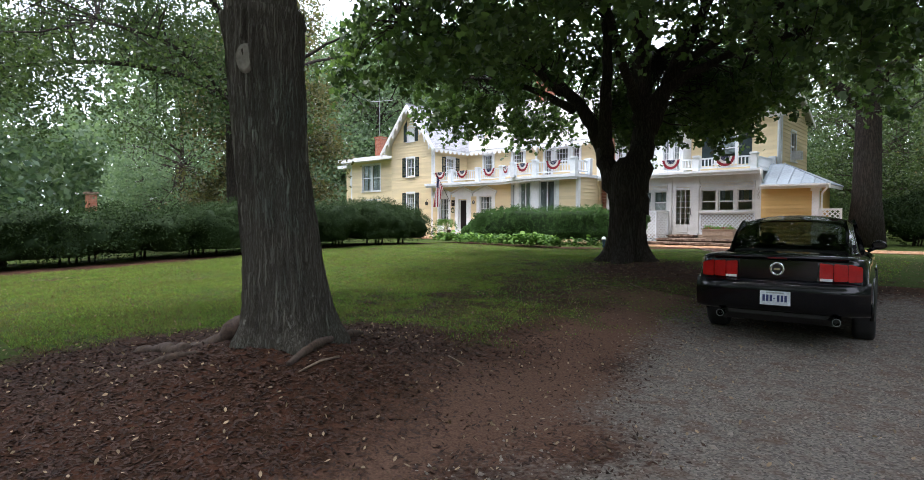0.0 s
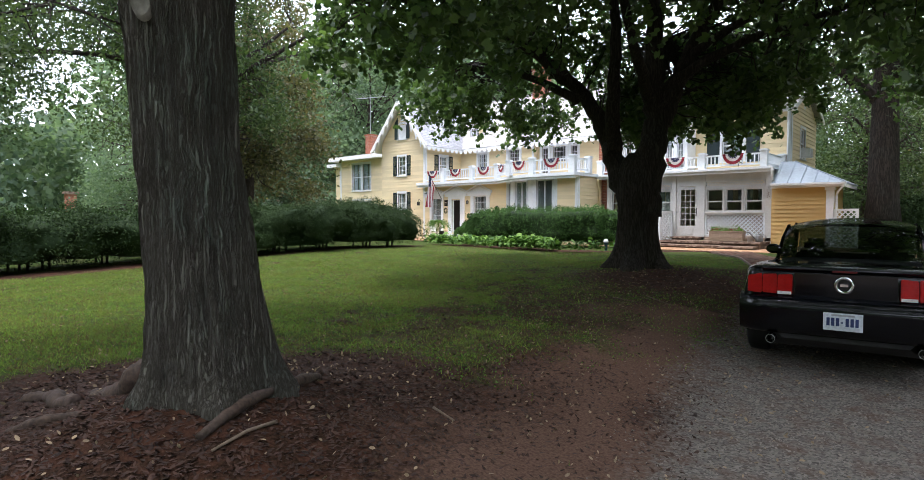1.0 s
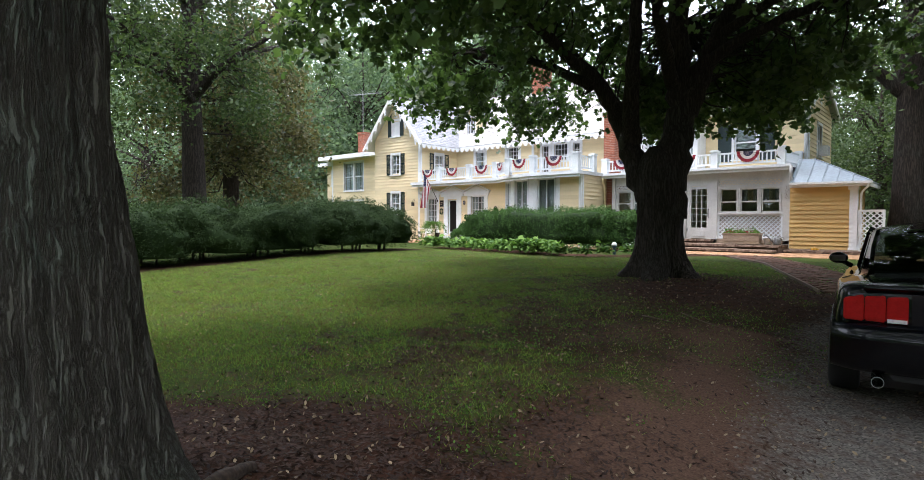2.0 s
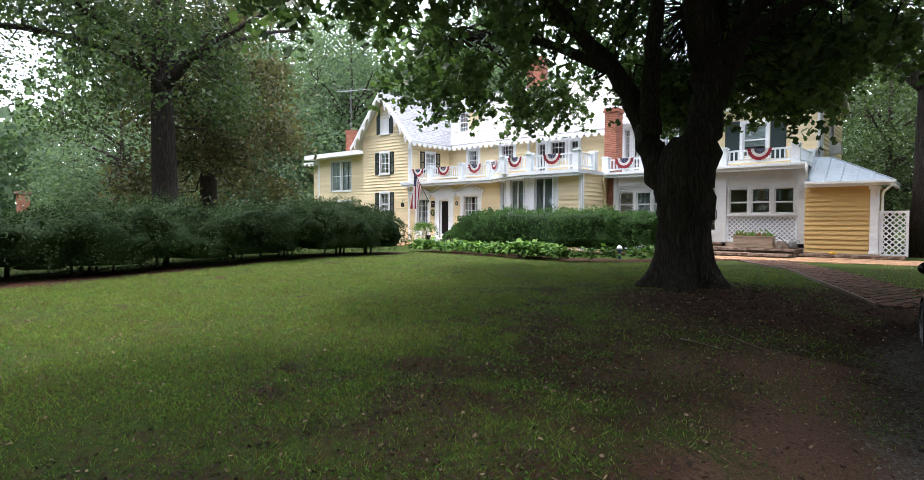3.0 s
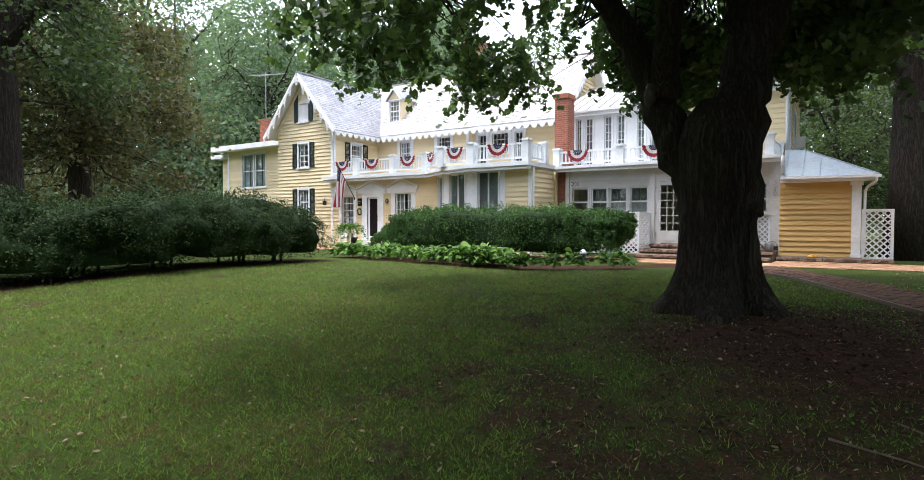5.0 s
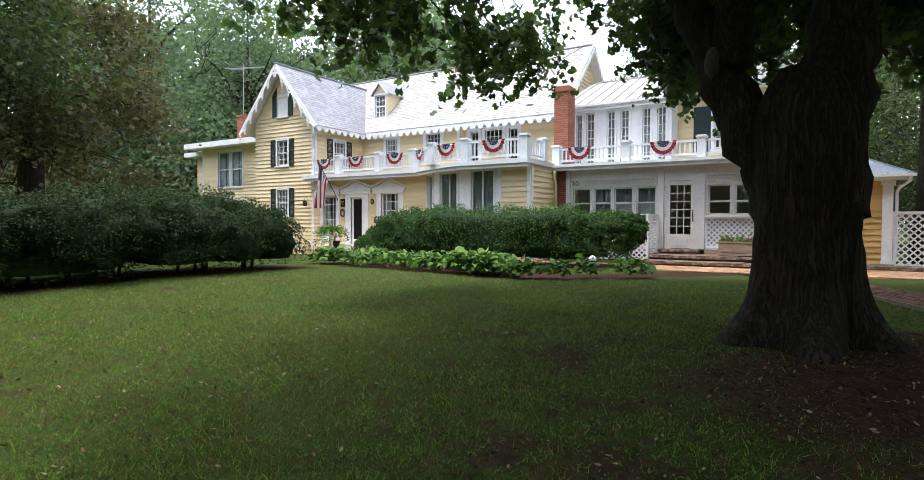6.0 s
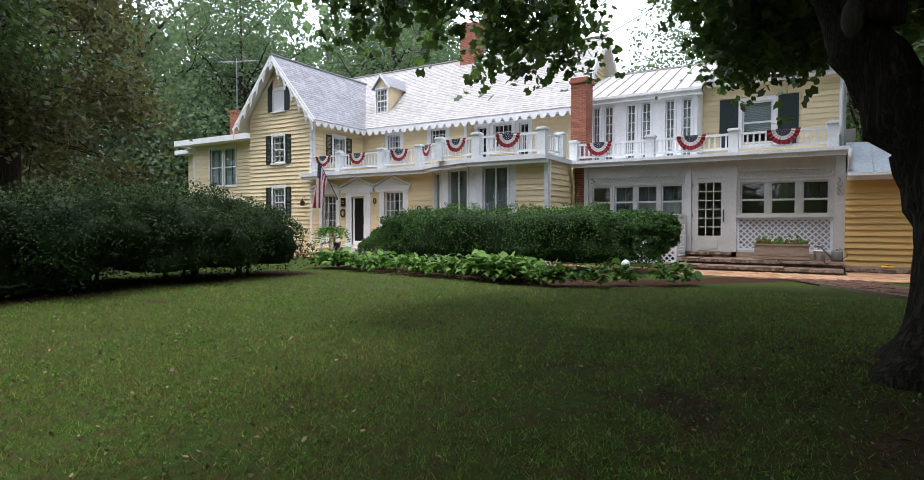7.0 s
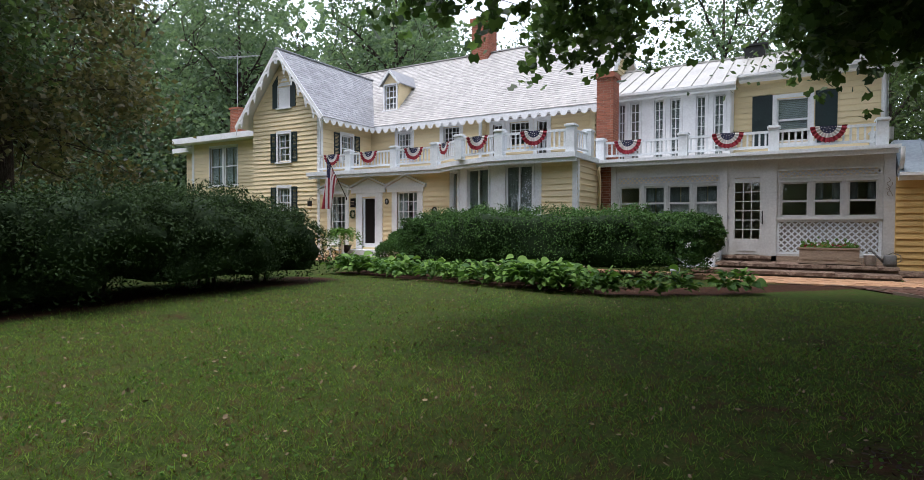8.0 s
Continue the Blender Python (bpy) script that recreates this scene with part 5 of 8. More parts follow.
def shed():
    pl = Plane((2.72, -0.1, 0), (1, 0, 0))
    wall(house, "wall", pl, 0, 1.75, 0.14, 2.34, boards=0.15, material=SIDING_ORANGE, board_mat=SIDING_ORANGE, label="ochre clapboard wall of the side shed")
    bm = bmesh.new()
    pl.slab(bm, 1.74, 1.96, -0.16, 0.05, 0.16, 2.12)
    pl.slab(bm, 1.70, 2.00, -0.18, 0.09, 2.12, 2.22)
    pl.slab(bm, 1.72, 1.98, -0.17, 0.07, 0.14, 0.22)
    part("pilaster", bm, WHITE, house)
    part("sill_beam", boxes((2.72, 4.72, -0.20, -0.02, 0.06, 0.14)), OLDWOOD, house)
    part("wall", boxes((4.45, 4.60, 0.0, 2.2, 0.1, 2.3), (2.75, 4.6, 2.1, 2.25, 0.1, 2.3)), SIDING_ORANGE, house)
    bm = bmesh.new()
    e = 2.38
    prism(bm, [(2.72, -0.40, e - 0.05), (5.05, -0.40, e - 0.05), (5.05, 2.4, e - 0.05), (2.72, 2.4, e - 0.05)], [(2.72, -0.40, e), (5.05, -0.40, e), (5.05, 2.4, e), (2.72, 2.4, e)])
    prism(bm, [(2.76, -0.40, e + 0.002), (5.05, -0.40, e + 0.002), (5.05, 2.4, e + 0.002), (2.76, 2.4, e + 0.002)], [(2.76, 0.95, 3.30), (3.25, 0.95, 3.28), (3.25, 2.4, 3.28), (2.76, 2.4, 3.30)])
    r = part("roof", bm, TIN_BLUE, house, "blue-grey tin hip roof of the side shed")
    for k in range(6):
        u = 2.86 + k * 0.42
        t = min(1.0, max(0.0, (5.05 - u) / 1.8)) if u > 3.25 else 1.0
        bm = bmesh.new()
        bar(bm, (u, -0.41, e + 0.015), (u, -0.40 + 1.35 * t, e + 0.015 + 0.92 * t), 0.022, 0.03)
        part("seam", bm, TIN_BLUE, r)
    bm = bmesh.new()
    bar(bm, (5.05, -0.40, e + 0.01), (3.25, 0.95, 3.29), 0.04, 0.03)
    part("seam", bm, TIN_BLUE, r)
    part("fascia", boxes((2.74, 5.03, -0.36, -0.30, 2.22, 2.326), (4.97, 5.03, -0.30, 2.3, 2.22, 2.326)), WHITE, house)
    part("soffit", boxes((2.74, 4.97, -0.30, 0.1, 2.30, 2.325)), WHITE, house)
    bm = bmesh.new()
    bar(bm, (2.75, -0.45, 2.36), (5.1, -0.45, 2.34), 0.09, 0.07)
    tube(bm, [(5.0, -0.45, 2.32), (4.98, -0.42, 2.2), (4.80, -0.15, 2.05), (4.76, -0.05, 1.95), (4.76, -0.05, 0.2)], [0.035] * 5, 8)
    part("gutter", bm, WHITE, house)
    gate = thing("lattice_gate", (5.03, -0.05, 0.05), "white wooden lattice gate panel beside the shed", "gate")
    lattice(gate, Plane((4.75, -0.05, 0), (1, 0, 0)), 0.0, 0.60, 0.14, 1.40, 0, gap=0.165, frame_w=0.06, name="lattice_panel")


def side_lattice():
    g = thing("lattice_screen", (-1.04, -0.6, 0.14), "weathered white diagonal lattice screen beside the porch steps", "lattice screen")
    lattice(g, Plane((-1.04, -1.17, 0), (0, 1, 0)), 0, 1.10, 0.14, 1.38, 0, name="lattice_panel", material=GREYWHITE, frame_w=0.04)
    g2 = thing("lattice_screen", (-1.9, -1.2, 0.14), "weathered white diagonal lattice screen behind the clipped hedge", "lattice screen")
    lattice(g2, Plane((-2.9, -1.22, 0), (1, 0, 0)), 0, 1.84, 0.14, 1.38, 0, name="lattice_panel", material=GREYWHITE, frame_w=0.04)


gable_wing()
left_wing()
main_block()
ground_front()
porch()
right_block()
shed()
side_lattice()
# inner floors that close the rooms
part("floor_slab", boxes((-26.6, -18.7, 1.8, 8.0, 2.70, 2.85), (-18.5, -5.4, 2.5, 8.0, 2.75, 2.9), (-18.5, -9.3, -0.5, 2.5, 2.75, 2.9), (-18.5, -5.2, 2.5, 8.0, 5.1, 5.2), (-5.2, 2.6, 2.5, 6.9, 2.75, 2.9), (-5.2, 2.6, 2.6, 6.9, 5.3, 5.4)), INSIDE, house)
part("inner_wall", boxes((-18.4, -9.0, 1.6, 1.7, 0, 2.75), (-9.0, -4.6, 1.2, 1.3, 0, 2.9), (-14.8, -5.4, 5.0, 5.1, 2.9, 5.1), (-5.2, 2.6, 4.6, 4.7, 2.9, 5.3), (-4.2, -1.1, 2.6, 2.7, 3.06, 5.2)), INSIDE, house)

# ---------------------------------------------------------------- trees, hedges and beds
BENT = np.random.default_rng(7)


def leaves(centres, size, shape=6, flat=0.6, seed=1, stretch=1.5, facing=None):
    """Separate small leaf polygons at the given places: 4 or 6 corners each."""
    r = np.random.default_rng(seed)
    n = len(centres)
    nrm = r.normal(size=(n, 3)) * (1 - flat) + (np.array([0, 0, 1.0]) if facing is None else facing) * flat
    nrm /= np.linalg.norm(nrm, axis=1)[:, None]
    a = np.cross(nrm, r.normal(size=(n, 3)))
    a /= np.linalg.norm(a, axis=1)[:, None] + 1e-9
    b = np.cross(nrm, a)
    s = size * r.uniform(0.65, 1.3, n)
    ring = {4: [(-0.5, 0.0), (0.0, -0.38), (0.5, 0.0), (0.0, 0.38)],
            6: [(-0.5, 0.0), (-0.12, -0.42), (0.30, -0.36), (0.58, 0.0), (0.30, 0.36), (-0.12, 0.42)],
            8: [(-0.5, 0.0), (-0.30, -0.46), (0.02, -0.26), (0.34, -0.46), (0.60, 0.0), (0.34, 0.46), (0.02, 0.26), (-0.30, 0.46)],
            10: [(-0.5, 0.0), (-0.30, -0.20), (-0.32, -0.55), (0.02, -0.30), (0.34, -0.50), (0.62, 0.0), (0.34, 0.50), (0.02, 0.30), (-0.32, 0.55), (-0.30, 0.20)]}[shape]
    out = np.empty((n, shape, 3))
    droop = r.uniform(-0.25, 0.05, n)
    for k, (u, v) in enumerate(ring):
        out[:, k] = centres + (a * (u * stretch / 1.25) + b * v * 1.05 + nrm * (droop * u * u * 2)[:, None]) * s[:, None]
    return out.reshape(-1, 3)


def spray(tips, per, spread, seed, droop=0.5):
    """Leaf places gathered in drooping sprays round the twig tips."""
    r = np.random.default_rng(seed)
    n = len(tips)
    off = r.normal(size=(n, per, 3)) * np.array([1, 1, 0.55]) * spread
    off[..., 2] -= droop * spread * (off[..., 0] ** 2 + off[..., 1] ** 2) / spread ** 2 * 0.35
    return (tips[:, None] + off).reshape(-1, 3)


def hanging(tips, centre, per, length, spread, seed):
    """Leaf places strung along branchlets that reach outward from the tips and droop."""
    r = np.random.default_rng(seed)
    n = len(tips)
    out = tips[:, :2] - np.array(centre)[:2]
    ang = np.arctan2(out[:, 1], out[:, 0]) + r.normal(size=n) * 0.9
    L = length * r.uniform(0.55, 1.35, n)
    u = np.sort(r.random((n, per)), axis=1)
    run, drop = 0.80 * u - 0.25 * u * u, 0.05 * u - (0.30 + 0.65 * r.random((n, 1))) * u * u
    p = np.stack([np.cos(ang)[:, None] * run, np.sin(ang)[:, None] * run, drop], 2) * L[:, None, None]
    p += r.normal(size=(n, per, 3)) * spread * (1.1 - 0.5 * u[..., None]) * np.array([1, 1, 0.7])
    return (tips[:, None] + p).reshape(-1, 3)


def ridged_trunk(pts, radii, sides=72, step=0.07, depth=0.03, flare=None, seed=0, furrow=11.0):
    """A bark-furrowed trunk mesh along a centre line, with a root flare of lobes."""
    P, R = np.array(pts, float), np.array(radii, float)
    zs = np.arange(P[0, 2], P[-1, 2] + step / 2, step)
    verts = []
    for z in zs:
        c = np.array([np.interp(z, P[:, 2], P[:, 0]), np.interp(z, P[:, 2], P[:, 1])])
        rad, h = np.interp(z, P[:, 2], R), z - P[0, 2]
        for k in range(sides):
            t = 2 * math.pi * k / sides
            wob = 0.10 * noise.noise((math.cos(t) * 1.2, math.sin(t) * 1.2, z * 0.5 + seed))
            ct, st = math.cos(t) * furrow / 6.28 * 3, math.sin(t) * furrow / 6.28 * 3
            twist = 0.8 * noise.noise((ct * 0.4, st * 0.4, z * 1.3 + seed))
            rid = 1 - abs(noise.noise((ct + twist, st + twist, z * 1.1 + seed * 3))) * 2.2
            fine = noise.noise((ct * 2.6, st * 2.6, z * 4.0 + seed))
            r = rad * (1 + wob) + depth * (rid - 0.5) + depth * 0.35 * fine
            if flare:
                amount, height, lobes, ph = flare
                r += amount * math.exp(-max(0.0, h - 0.12) / height) * (0.55 + 0.45 * math.cos(lobes * t + ph) + 0.35 * noise.noise((math.cos(t) * 2, math.sin(t) * 2, seed + 9.0)))
            verts.append((c[0] + r * math.cos(t), c[1] + r * math.sin(t), z))
    n = len(zs)
    faces = [(j * sides + k, j * sides + (k + 1) % sides, (j + 1) * sides + (k + 1) % sides, (j + 1) * sides + k) for j in range(n - 1) for k in range(sides)]
    faces.append(tuple(range((n - 1) * sides, n * sides)))
    return verts, faces


def limb(parent, pts, r0, r1, material, sides=10, name="limb"):
    """A curved tapering limb."""
    P = np.array(pts, float)
    t = np.linspace(0, 1, len(P))
    tt = np.linspace(0, 1, len(P) * 4)
    Q = np.stack([np.interp(tt, t, P[:, k]) for k in range(3)], 1)
    for _ in range(2):
        Q[1:-1] = (Q[:-2] + 2 * Q[1:-1] + Q[2:]) / 4
    Q[1:-1] += BENT.normal(size=Q[1:-1].shape) * r0 * 0.10
    bm = bmesh.new()
    tube(bm, [tuple(q) for q in Q], [r0 + (r1 - r0) * u ** 0.8 for u in tt], sides)
    part(name, bm, material, parent, smooth=True)
    return Q


def twigs(parent, tips, nodes, count, material, seed, r=0.012):
    """Thin crooked twigs from the nearest limb nodes to some of the leaf sprays."""
    g = np.random.default_rng(seed)
    bm = bmesh.new()
    pick = g.choice(len(tips), min(count, len(tips)), replace=False)
    for i in pick:
        d = np.linalg.norm(nodes - tips[i] + np.array([0, 0, 0.6]), axis=1)
        a, b = nodes[d.argmin()], tips[i]
        L = np.linalg.norm(b - a)
        if L < 0.2 or L > 5.5:
            continue
        m1, m2 = a + (b - a) * 0.35 + g.normal(size=3) * 0.10 * L, a + (b - a) * 0.7 + g.normal(size=3) * 0.09 * L
        m1[2] += 0.08 * L
        m2[2] += 0.08 * L
        tube(bm, [tuple(a), tuple(m1), tuple(m2), tuple(b)], [r * (1 + L * 0.45), r * (0.9 + L * 0.25), r * 0.8, r * 0.4], 4, cap=False)
    part("twig_mass", bm, material, parent, kind="stuff")


def crown_tips(centre, radius, z_low, z_top, count, seed, low_drop=1.2, squash=1.0, hollow=0.25, bias=1.7):
    """Spray places inside a dome: dense near its lower and outer surface."""
    g = np.random.default_rng(seed)
    out = []
    while len(out) < count:
        u, th = math.sqrt(g.random()), g.random() * 2 * math.pi
        lump = 1 + 0.16 * noise.noise((math.cos(th) * 2, math.sin(th) * 2, seed))
        r = u * radius * lump
        lo = z_low - low_drop * u ** 2 + 0.55 * noise.noise((r * math.cos(th) * 0.55, r * math.sin(th) * 0.55, seed + 4.0))
        hi = lo + (z_top - z_low) * math.sqrt(max(0.0, 1 - u ** 2.4)) + 0.3
        w = g.random() ** bias
        z = lo + (hi - lo) * w
        p = (centre[0] + r * math.cos(th), centre[1] + r * math.sin(th) * squash, z)
        if noise.noise((p[0] * 0.45, p[1] * 0.45, p[2] * 0.6 + seed)) > -hollow:
            out.append(p)
    return np.array(out)


def maple():
    """The big forked maple on the lawn."""
    bx, by = 3.1, -12.1
    bz = ground_z(bx, by) - 0.12
    t = thing("maple_tree", (bx, by, bz), "large forked maple with dark furrowed bark and a wide leafy crown", "tree")
    R = Vector((0.78, 0.62, 0))

    def at(side, z, ahead=0.0):
        return (bx + R.x * side - R.y * ahead, by + R.y * side + R.x * ahead, z)

    def off(dx, dy, z):
        return (bx + dx, by + dy, z)

    v, f = ridged_trunk([at(0, bz), at(0, 0.5), at(0.0, 1.0), at(0.0, 1.5), at(-0.02, 2.0), at(-0.02, 2.3), at(0.0, 2.5)], [0.46, 0.41, 0.39, 0.42, 0.42, 0.33, 0.18], depth=0.028, flare=(0.36, 0.26, 5, 0.6), seed=2)
    part_of_mesh("trunk", arrays_mesh("trunk", v, f), BARK_DARK, t, smooth=True)
    nodes = []
    spec = [([off(-0.08, 0.05, 1.1), off(-0.26, 0.12, 1.6), off(-0.55, 0.20, 2.15), off(-0.80, 0.25, 2.75), off(-1.08, 0.20, 3.4), off(-1.6, 0.0, 4.2), at(-2.7, 5.3, 0.5), at(-3.8, 6.6, 0.6), at(-4.8, 8.2, 0.8)], 0.335, 0.05),
            ([off(-0.66, 0.15, 2.6), off(-0.58, -0.10, 3.3), at(-0.52, 4.2, -0.1), at(-0.6, 5.6, -0.3), at(-1.0, 7.6, -0.6), at(-1.2, 10, -0.8)], 0.19, 0.05),
            ([at(0.06, 1.2), at(0.14, 1.8), at(0.25, 2.5), at(0.33, 3.3), at(0.36, 4.3), at(0.3, 6.0, 0.2), at(0.4, 8.5, 0.5), at(0.3, 11.5, 0.6)], 0.42, 0.07),
            ([at(0.42, 3.1), at(0.72, 3.8), at(1.05, 4.6), at(1.6, 5.8, -0.3), at(2.3, 7.6, -0.6), at(2.8, 9.4, -0.8)], 0.24, 0.05),
            ([at(0.40, 3.7), at(1.1, 4.25, -0.4), at(2.2, 4.7, -0.9), at(3.6, 5.0, -1.5), at(5.2, 5.5, -2.0)], 0.13, 0.03),
            ([at(0.2, 3.6), at(-0.3, 4.2, -1.0), at(-0.9, 4.9, -2.4), at(-1.4, 5.3, -4.0), at(-1.6, 5.6, -5.6)], 0.14, 0.03),
            ([at(0.25, 4.2), at(0.6, 4.9, 1.1), at(1.2, 5.6, 2.6), at(1.6, 6.2, 4.6)], 0.15, 0.03),
            ([at(-1.6, 4.0), at(-2.4, 4.5, -0.8), at(-3.6, 4.8, -1.8), at(-5.0, 4.9, -2.4)], 0.11, 0.025),
            ([at(-1.3, 3.6), at(-2.2, 4.3, 0.9), at(-3.4, 4.9, 2.2), at(-4.6, 5.2, 3.4)], 0.11, 0.025),
            ([at(1.0, 4.5), at(1.8, 4.9, -1.6), at(2.8, 5.2, -3.2), at(3.4, 5.4, -4.6)], 0.10, 0.025)]
    for p, r0, r1 in spec:
        nodes.append(limb(t, p, r0, r1, BARK_DARK, 12))
    bm = bmesh.new()
    bmesh.ops.create_icosphere(bm, subdivisions=3, radius=1, matrix=Matrix.Translation(off(-0.80, 0.02, 2.62)) @ Matrix.Diagonal((0.075, 0.075, 0.15, 1)))
    part("branch_scar", bm, SCAR_DARK, t, "dark oval healed branch scar", smooth=True)
    tips = crown_tips((bx + 0.3, by), 6.4, 4.75, 12.0, 1250, 3, low_drop=1.0, hollow=0.0)
    g = np.random.default_rng(8)
    low = [g.normal(size=(k, 3)) * np.array(r) * 0.5 + np.array(c) for c, r, k in (((-1.5, -9.6, 4.2), (1.1, 1.2, 0.5), 44), ((1.75, -9.3, 4.1), (0.8, 1.1, 0.55), 80), ((3.4, -8.4, 4.2), (1.1, 1.1, 0.5), 75), ((-1.6, -12.2, 4.35), (1.5, 1.5, 0.45), 34),
                                                                                 ((4.4, -9.6, 4.3), (1.2, 1.5, 0.8), 160), ((4.7, -7.6, 4.9), (1.3, 1.4, 0.8), 90), ((5.8, -10.6, 5.3), (1.3, 1.6, 0.8), 60), ((1.4, -7.7, 4.05), (1.3, 0.9, 0.5), 80), ((0.0, -14.6, 4.8), (1.8, 1.4, 0.4), 24), ((7.6, -13.0, 4.6), (1.6, 2.4, 0.9), 80),
                                                                                 ((8.6, -10.6, 4.8), (1.8, 2.0, 1.0), 50))]
    top = crown_tips((bx + 2.0, by - 1.0), 6.3, 7.6, 13.0, 2250, 9, low_drop=0.5, hollow=0.3, bias=0.9)
    tips = np.concatenate([tips, *low])
    # the crown is lifted over the end of the brick walk
    tips = tips[~((tips[:, 0] > 4.4) & (tips[:, 0] < 7.0) & (tips[:, 1] > -10.0) & (tips[:, 2] < 3.9))]
    # thinner towards the drive, where the sky shows through
    airy = lambda q: q[~((q[:, 0] > 4.6) & (q[:, 1] > -14.5) & (g.random(len(q)) < 0.42))]
    tips, top = airy(tips), airy(top)
    # and an opening between two boughs on the house side
    tips = tips[~((tips[:, 0] > -1.0) & (tips[:, 0] < 0.75) & (tips[:, 1] > -11.6) & (tips[:, 2] < 5.2))]
    nodes = np.concatenate(nodes)
    twigs(t, tips[tips[:, 2] < 6.5], nodes, 800, BARK_DARK, 5)
    fast_mesh("crown", leaves(hanging(tips, (bx, by), 31, 0.95, 0.105, 11), 0.118, 8, 0.38, 12, 1.3), 8, LEAF, t, "dense dark green maple leaves")
    fast_mesh("upper_crown", leaves(spray(top, 22, 0.45, 15), 0.22, 4, 0.6, 16), 4, LEAF, t)


def arrays_mesh(name, verts, faces):
    me = bpy.data.meshes.new(name)
    me.from_pydata([tuple(v) for v in verts], [], [tuple(q) for q in faces])
    return me


def near_tree():
    """The furrowed trunk beside the drive, with surface roots."""
    bx, by = 4.84, -22.08
    bz = ground_z(bx, by) - 0.15
    R = Vector((0.737, 0.676, 0))

    def at(side, z, ahead=0.0):
        return (bx + R.x * side - R.y * ahead, by + R.y * side + R.x * ahead, z)

    t = thing("shade_tree", (bx, by, bz), "tall shade tree with deeply furrowed grey-brown bark and surface roots", "tree")
    v, f = ridged_trunk([at(0.06, bz), at(0.05, 0.1), at(0.0, 0.6), at(-0.09, 1.4), at(-0.14, 2.2), at(-0.16, 2.75)], [0.40, 0.345, 0.315, 0.295, 0.315, 0.35],
                        sides=120, step=0.035, depth=0.034, flare=(0.13, 0.24, 5, 1.9), seed=6, furrow=13.0)
    part_of_mesh("trunk", arrays_mesh("trunk", v, f), BARK, t, smooth=True)
    nodes = []
    for p, r0, r1 in (([at(-0.10, 2.2), at(-0.10, 2.9), at(-0.08, 3.8), at(-0.1, 5.5), at(0.1, 8), at(0.2, 11)], 0.255, 0.07),
                      ([at(-0.30, 2.3), at(-0.40, 2.9), at(-0.50, 3.6), at(-1.1, 5.4, 0.3), at(-2.0, 7.5, 0.6)], 0.150, 0.05),
                      ([at(0.0, 5.2), at(1.2, 6.4, 0.5), at(2.8, 7.4, 1.0)], 0.13, 0.03), ([at(0.0, 5.8), at(-0.6, 6.8, -1.2), at(-1.2, 7.6, -3.0)], 0.12, 0.03)):
        nodes.append(limb(t, p, r0, r1, BARK, 14))
    # healed scar, an oval facing the drive
    bm = bmesh.new()
    C, S, N = Vector(at(-0.23, 2.33, -0.275)), Vector((0.80, 0.60, 0)), Vector((0.60, -0.80, 0))
    rings = []
    for rr, lift in ((1.0, 0.0), (0.86, 0.035), (0.62, 0.02), (0.3, 0.012)):
        rings.append([bm.verts.new(C + S * math.cos(a) * 0.075 * rr + Vector((0, 0, 1)) * math.sin(a) * 0.125 * rr + N * lift) for a in [2 * math.pi * k / 20 for k in range(20)]])
    for r0, r1 in zip(rings, rings[1:]):
        for k in range(20):
            bm.faces.new((r0[k], r0[(k + 1) % 20], r1[(k + 1) % 20], r1[k]))
    bm.faces.new(rings[-1])
    part("branch_scar", bm, SCAR, t, "pale oval healed branch scar", smooth=True)
    # surface roots, knobbly and half buried
    for pts, r0, r1, high in (([(4.92, -21.30, 0.0), (5.03, -21.52, 0.0), (5.20, -21.86, 0.01), (5.32, -22.12, 0.01), (5.40, -22.30, 0.005), (5.45, -22.42, -0.01)], 0.038, 0.026, 0.022),
                              ([(4.78, -22.20, 0.20), (4.58, -22.33, 0.09), (4.42, -22.40, 0.02), (4.22, -22.45, -0.01), (4.0, -22.44, -0.015), (3.7, -22.42, -0.02), (3.4, -22.35, -0.05)], 0.095, 0.035, 0.0),
                              ([(4.05, -22.62, 0.0), (3.80, -22.66, 0.02), (3.55, -22.60, 0.03), (3.30, -22.62, 0.02), (3.05, -22.75, -0.03)], 0.060, 0.045, 0.0),
                              ([(4.56, -22.72, -0.02), (4.46, -22.82, 0.012), (4.32, -22.92, 0.012), (4.20, -23.0, -0.02)], 0.034, 0.03, 0.0),
                              ([(4.45, -21.75, 0.06), (4.15, -21.62, 0.0), (3.75, -21.65, -0.03)], 0.075, 0.03, 0.0)):
        P = np.array([(x, y, ground_z(x, y) + high + up) for x, y, up in pts])
        tt = np.linspace(0, len(P) - 1, len(P) * 7)
        Q = np.stack([np.interp(tt, range(len(P)), P[:, k]) for k in range(3)], 1)
        for _ in range(3):
            Q[1:-1] = (Q[:-2] + 2 * Q[1:-1] + Q[2:]) / 4
        wob = np.array([[noise.noise((q[0] * 5, q[1] * 5, k * 7.0)) for k in range(4)] for q in Q])
        Q += wob[:, :3] * r0 * np.array([0.7, 0.7, 0.35])
        bm = bmesh.new()
        tube(bm, [tuple(q) for q in Q], [(r0 + (r1 - r0) * i / len(Q)) * (1 + 0.45 * wob[i, 3]) for i in range(len(Q))], 10)
        for v in bm.verts:
            v.co += Vector((0, 0, 0.25 * r0 * noise.noise(v.co * 22)))
        part("root", bm, ROOT, t, smooth=True)
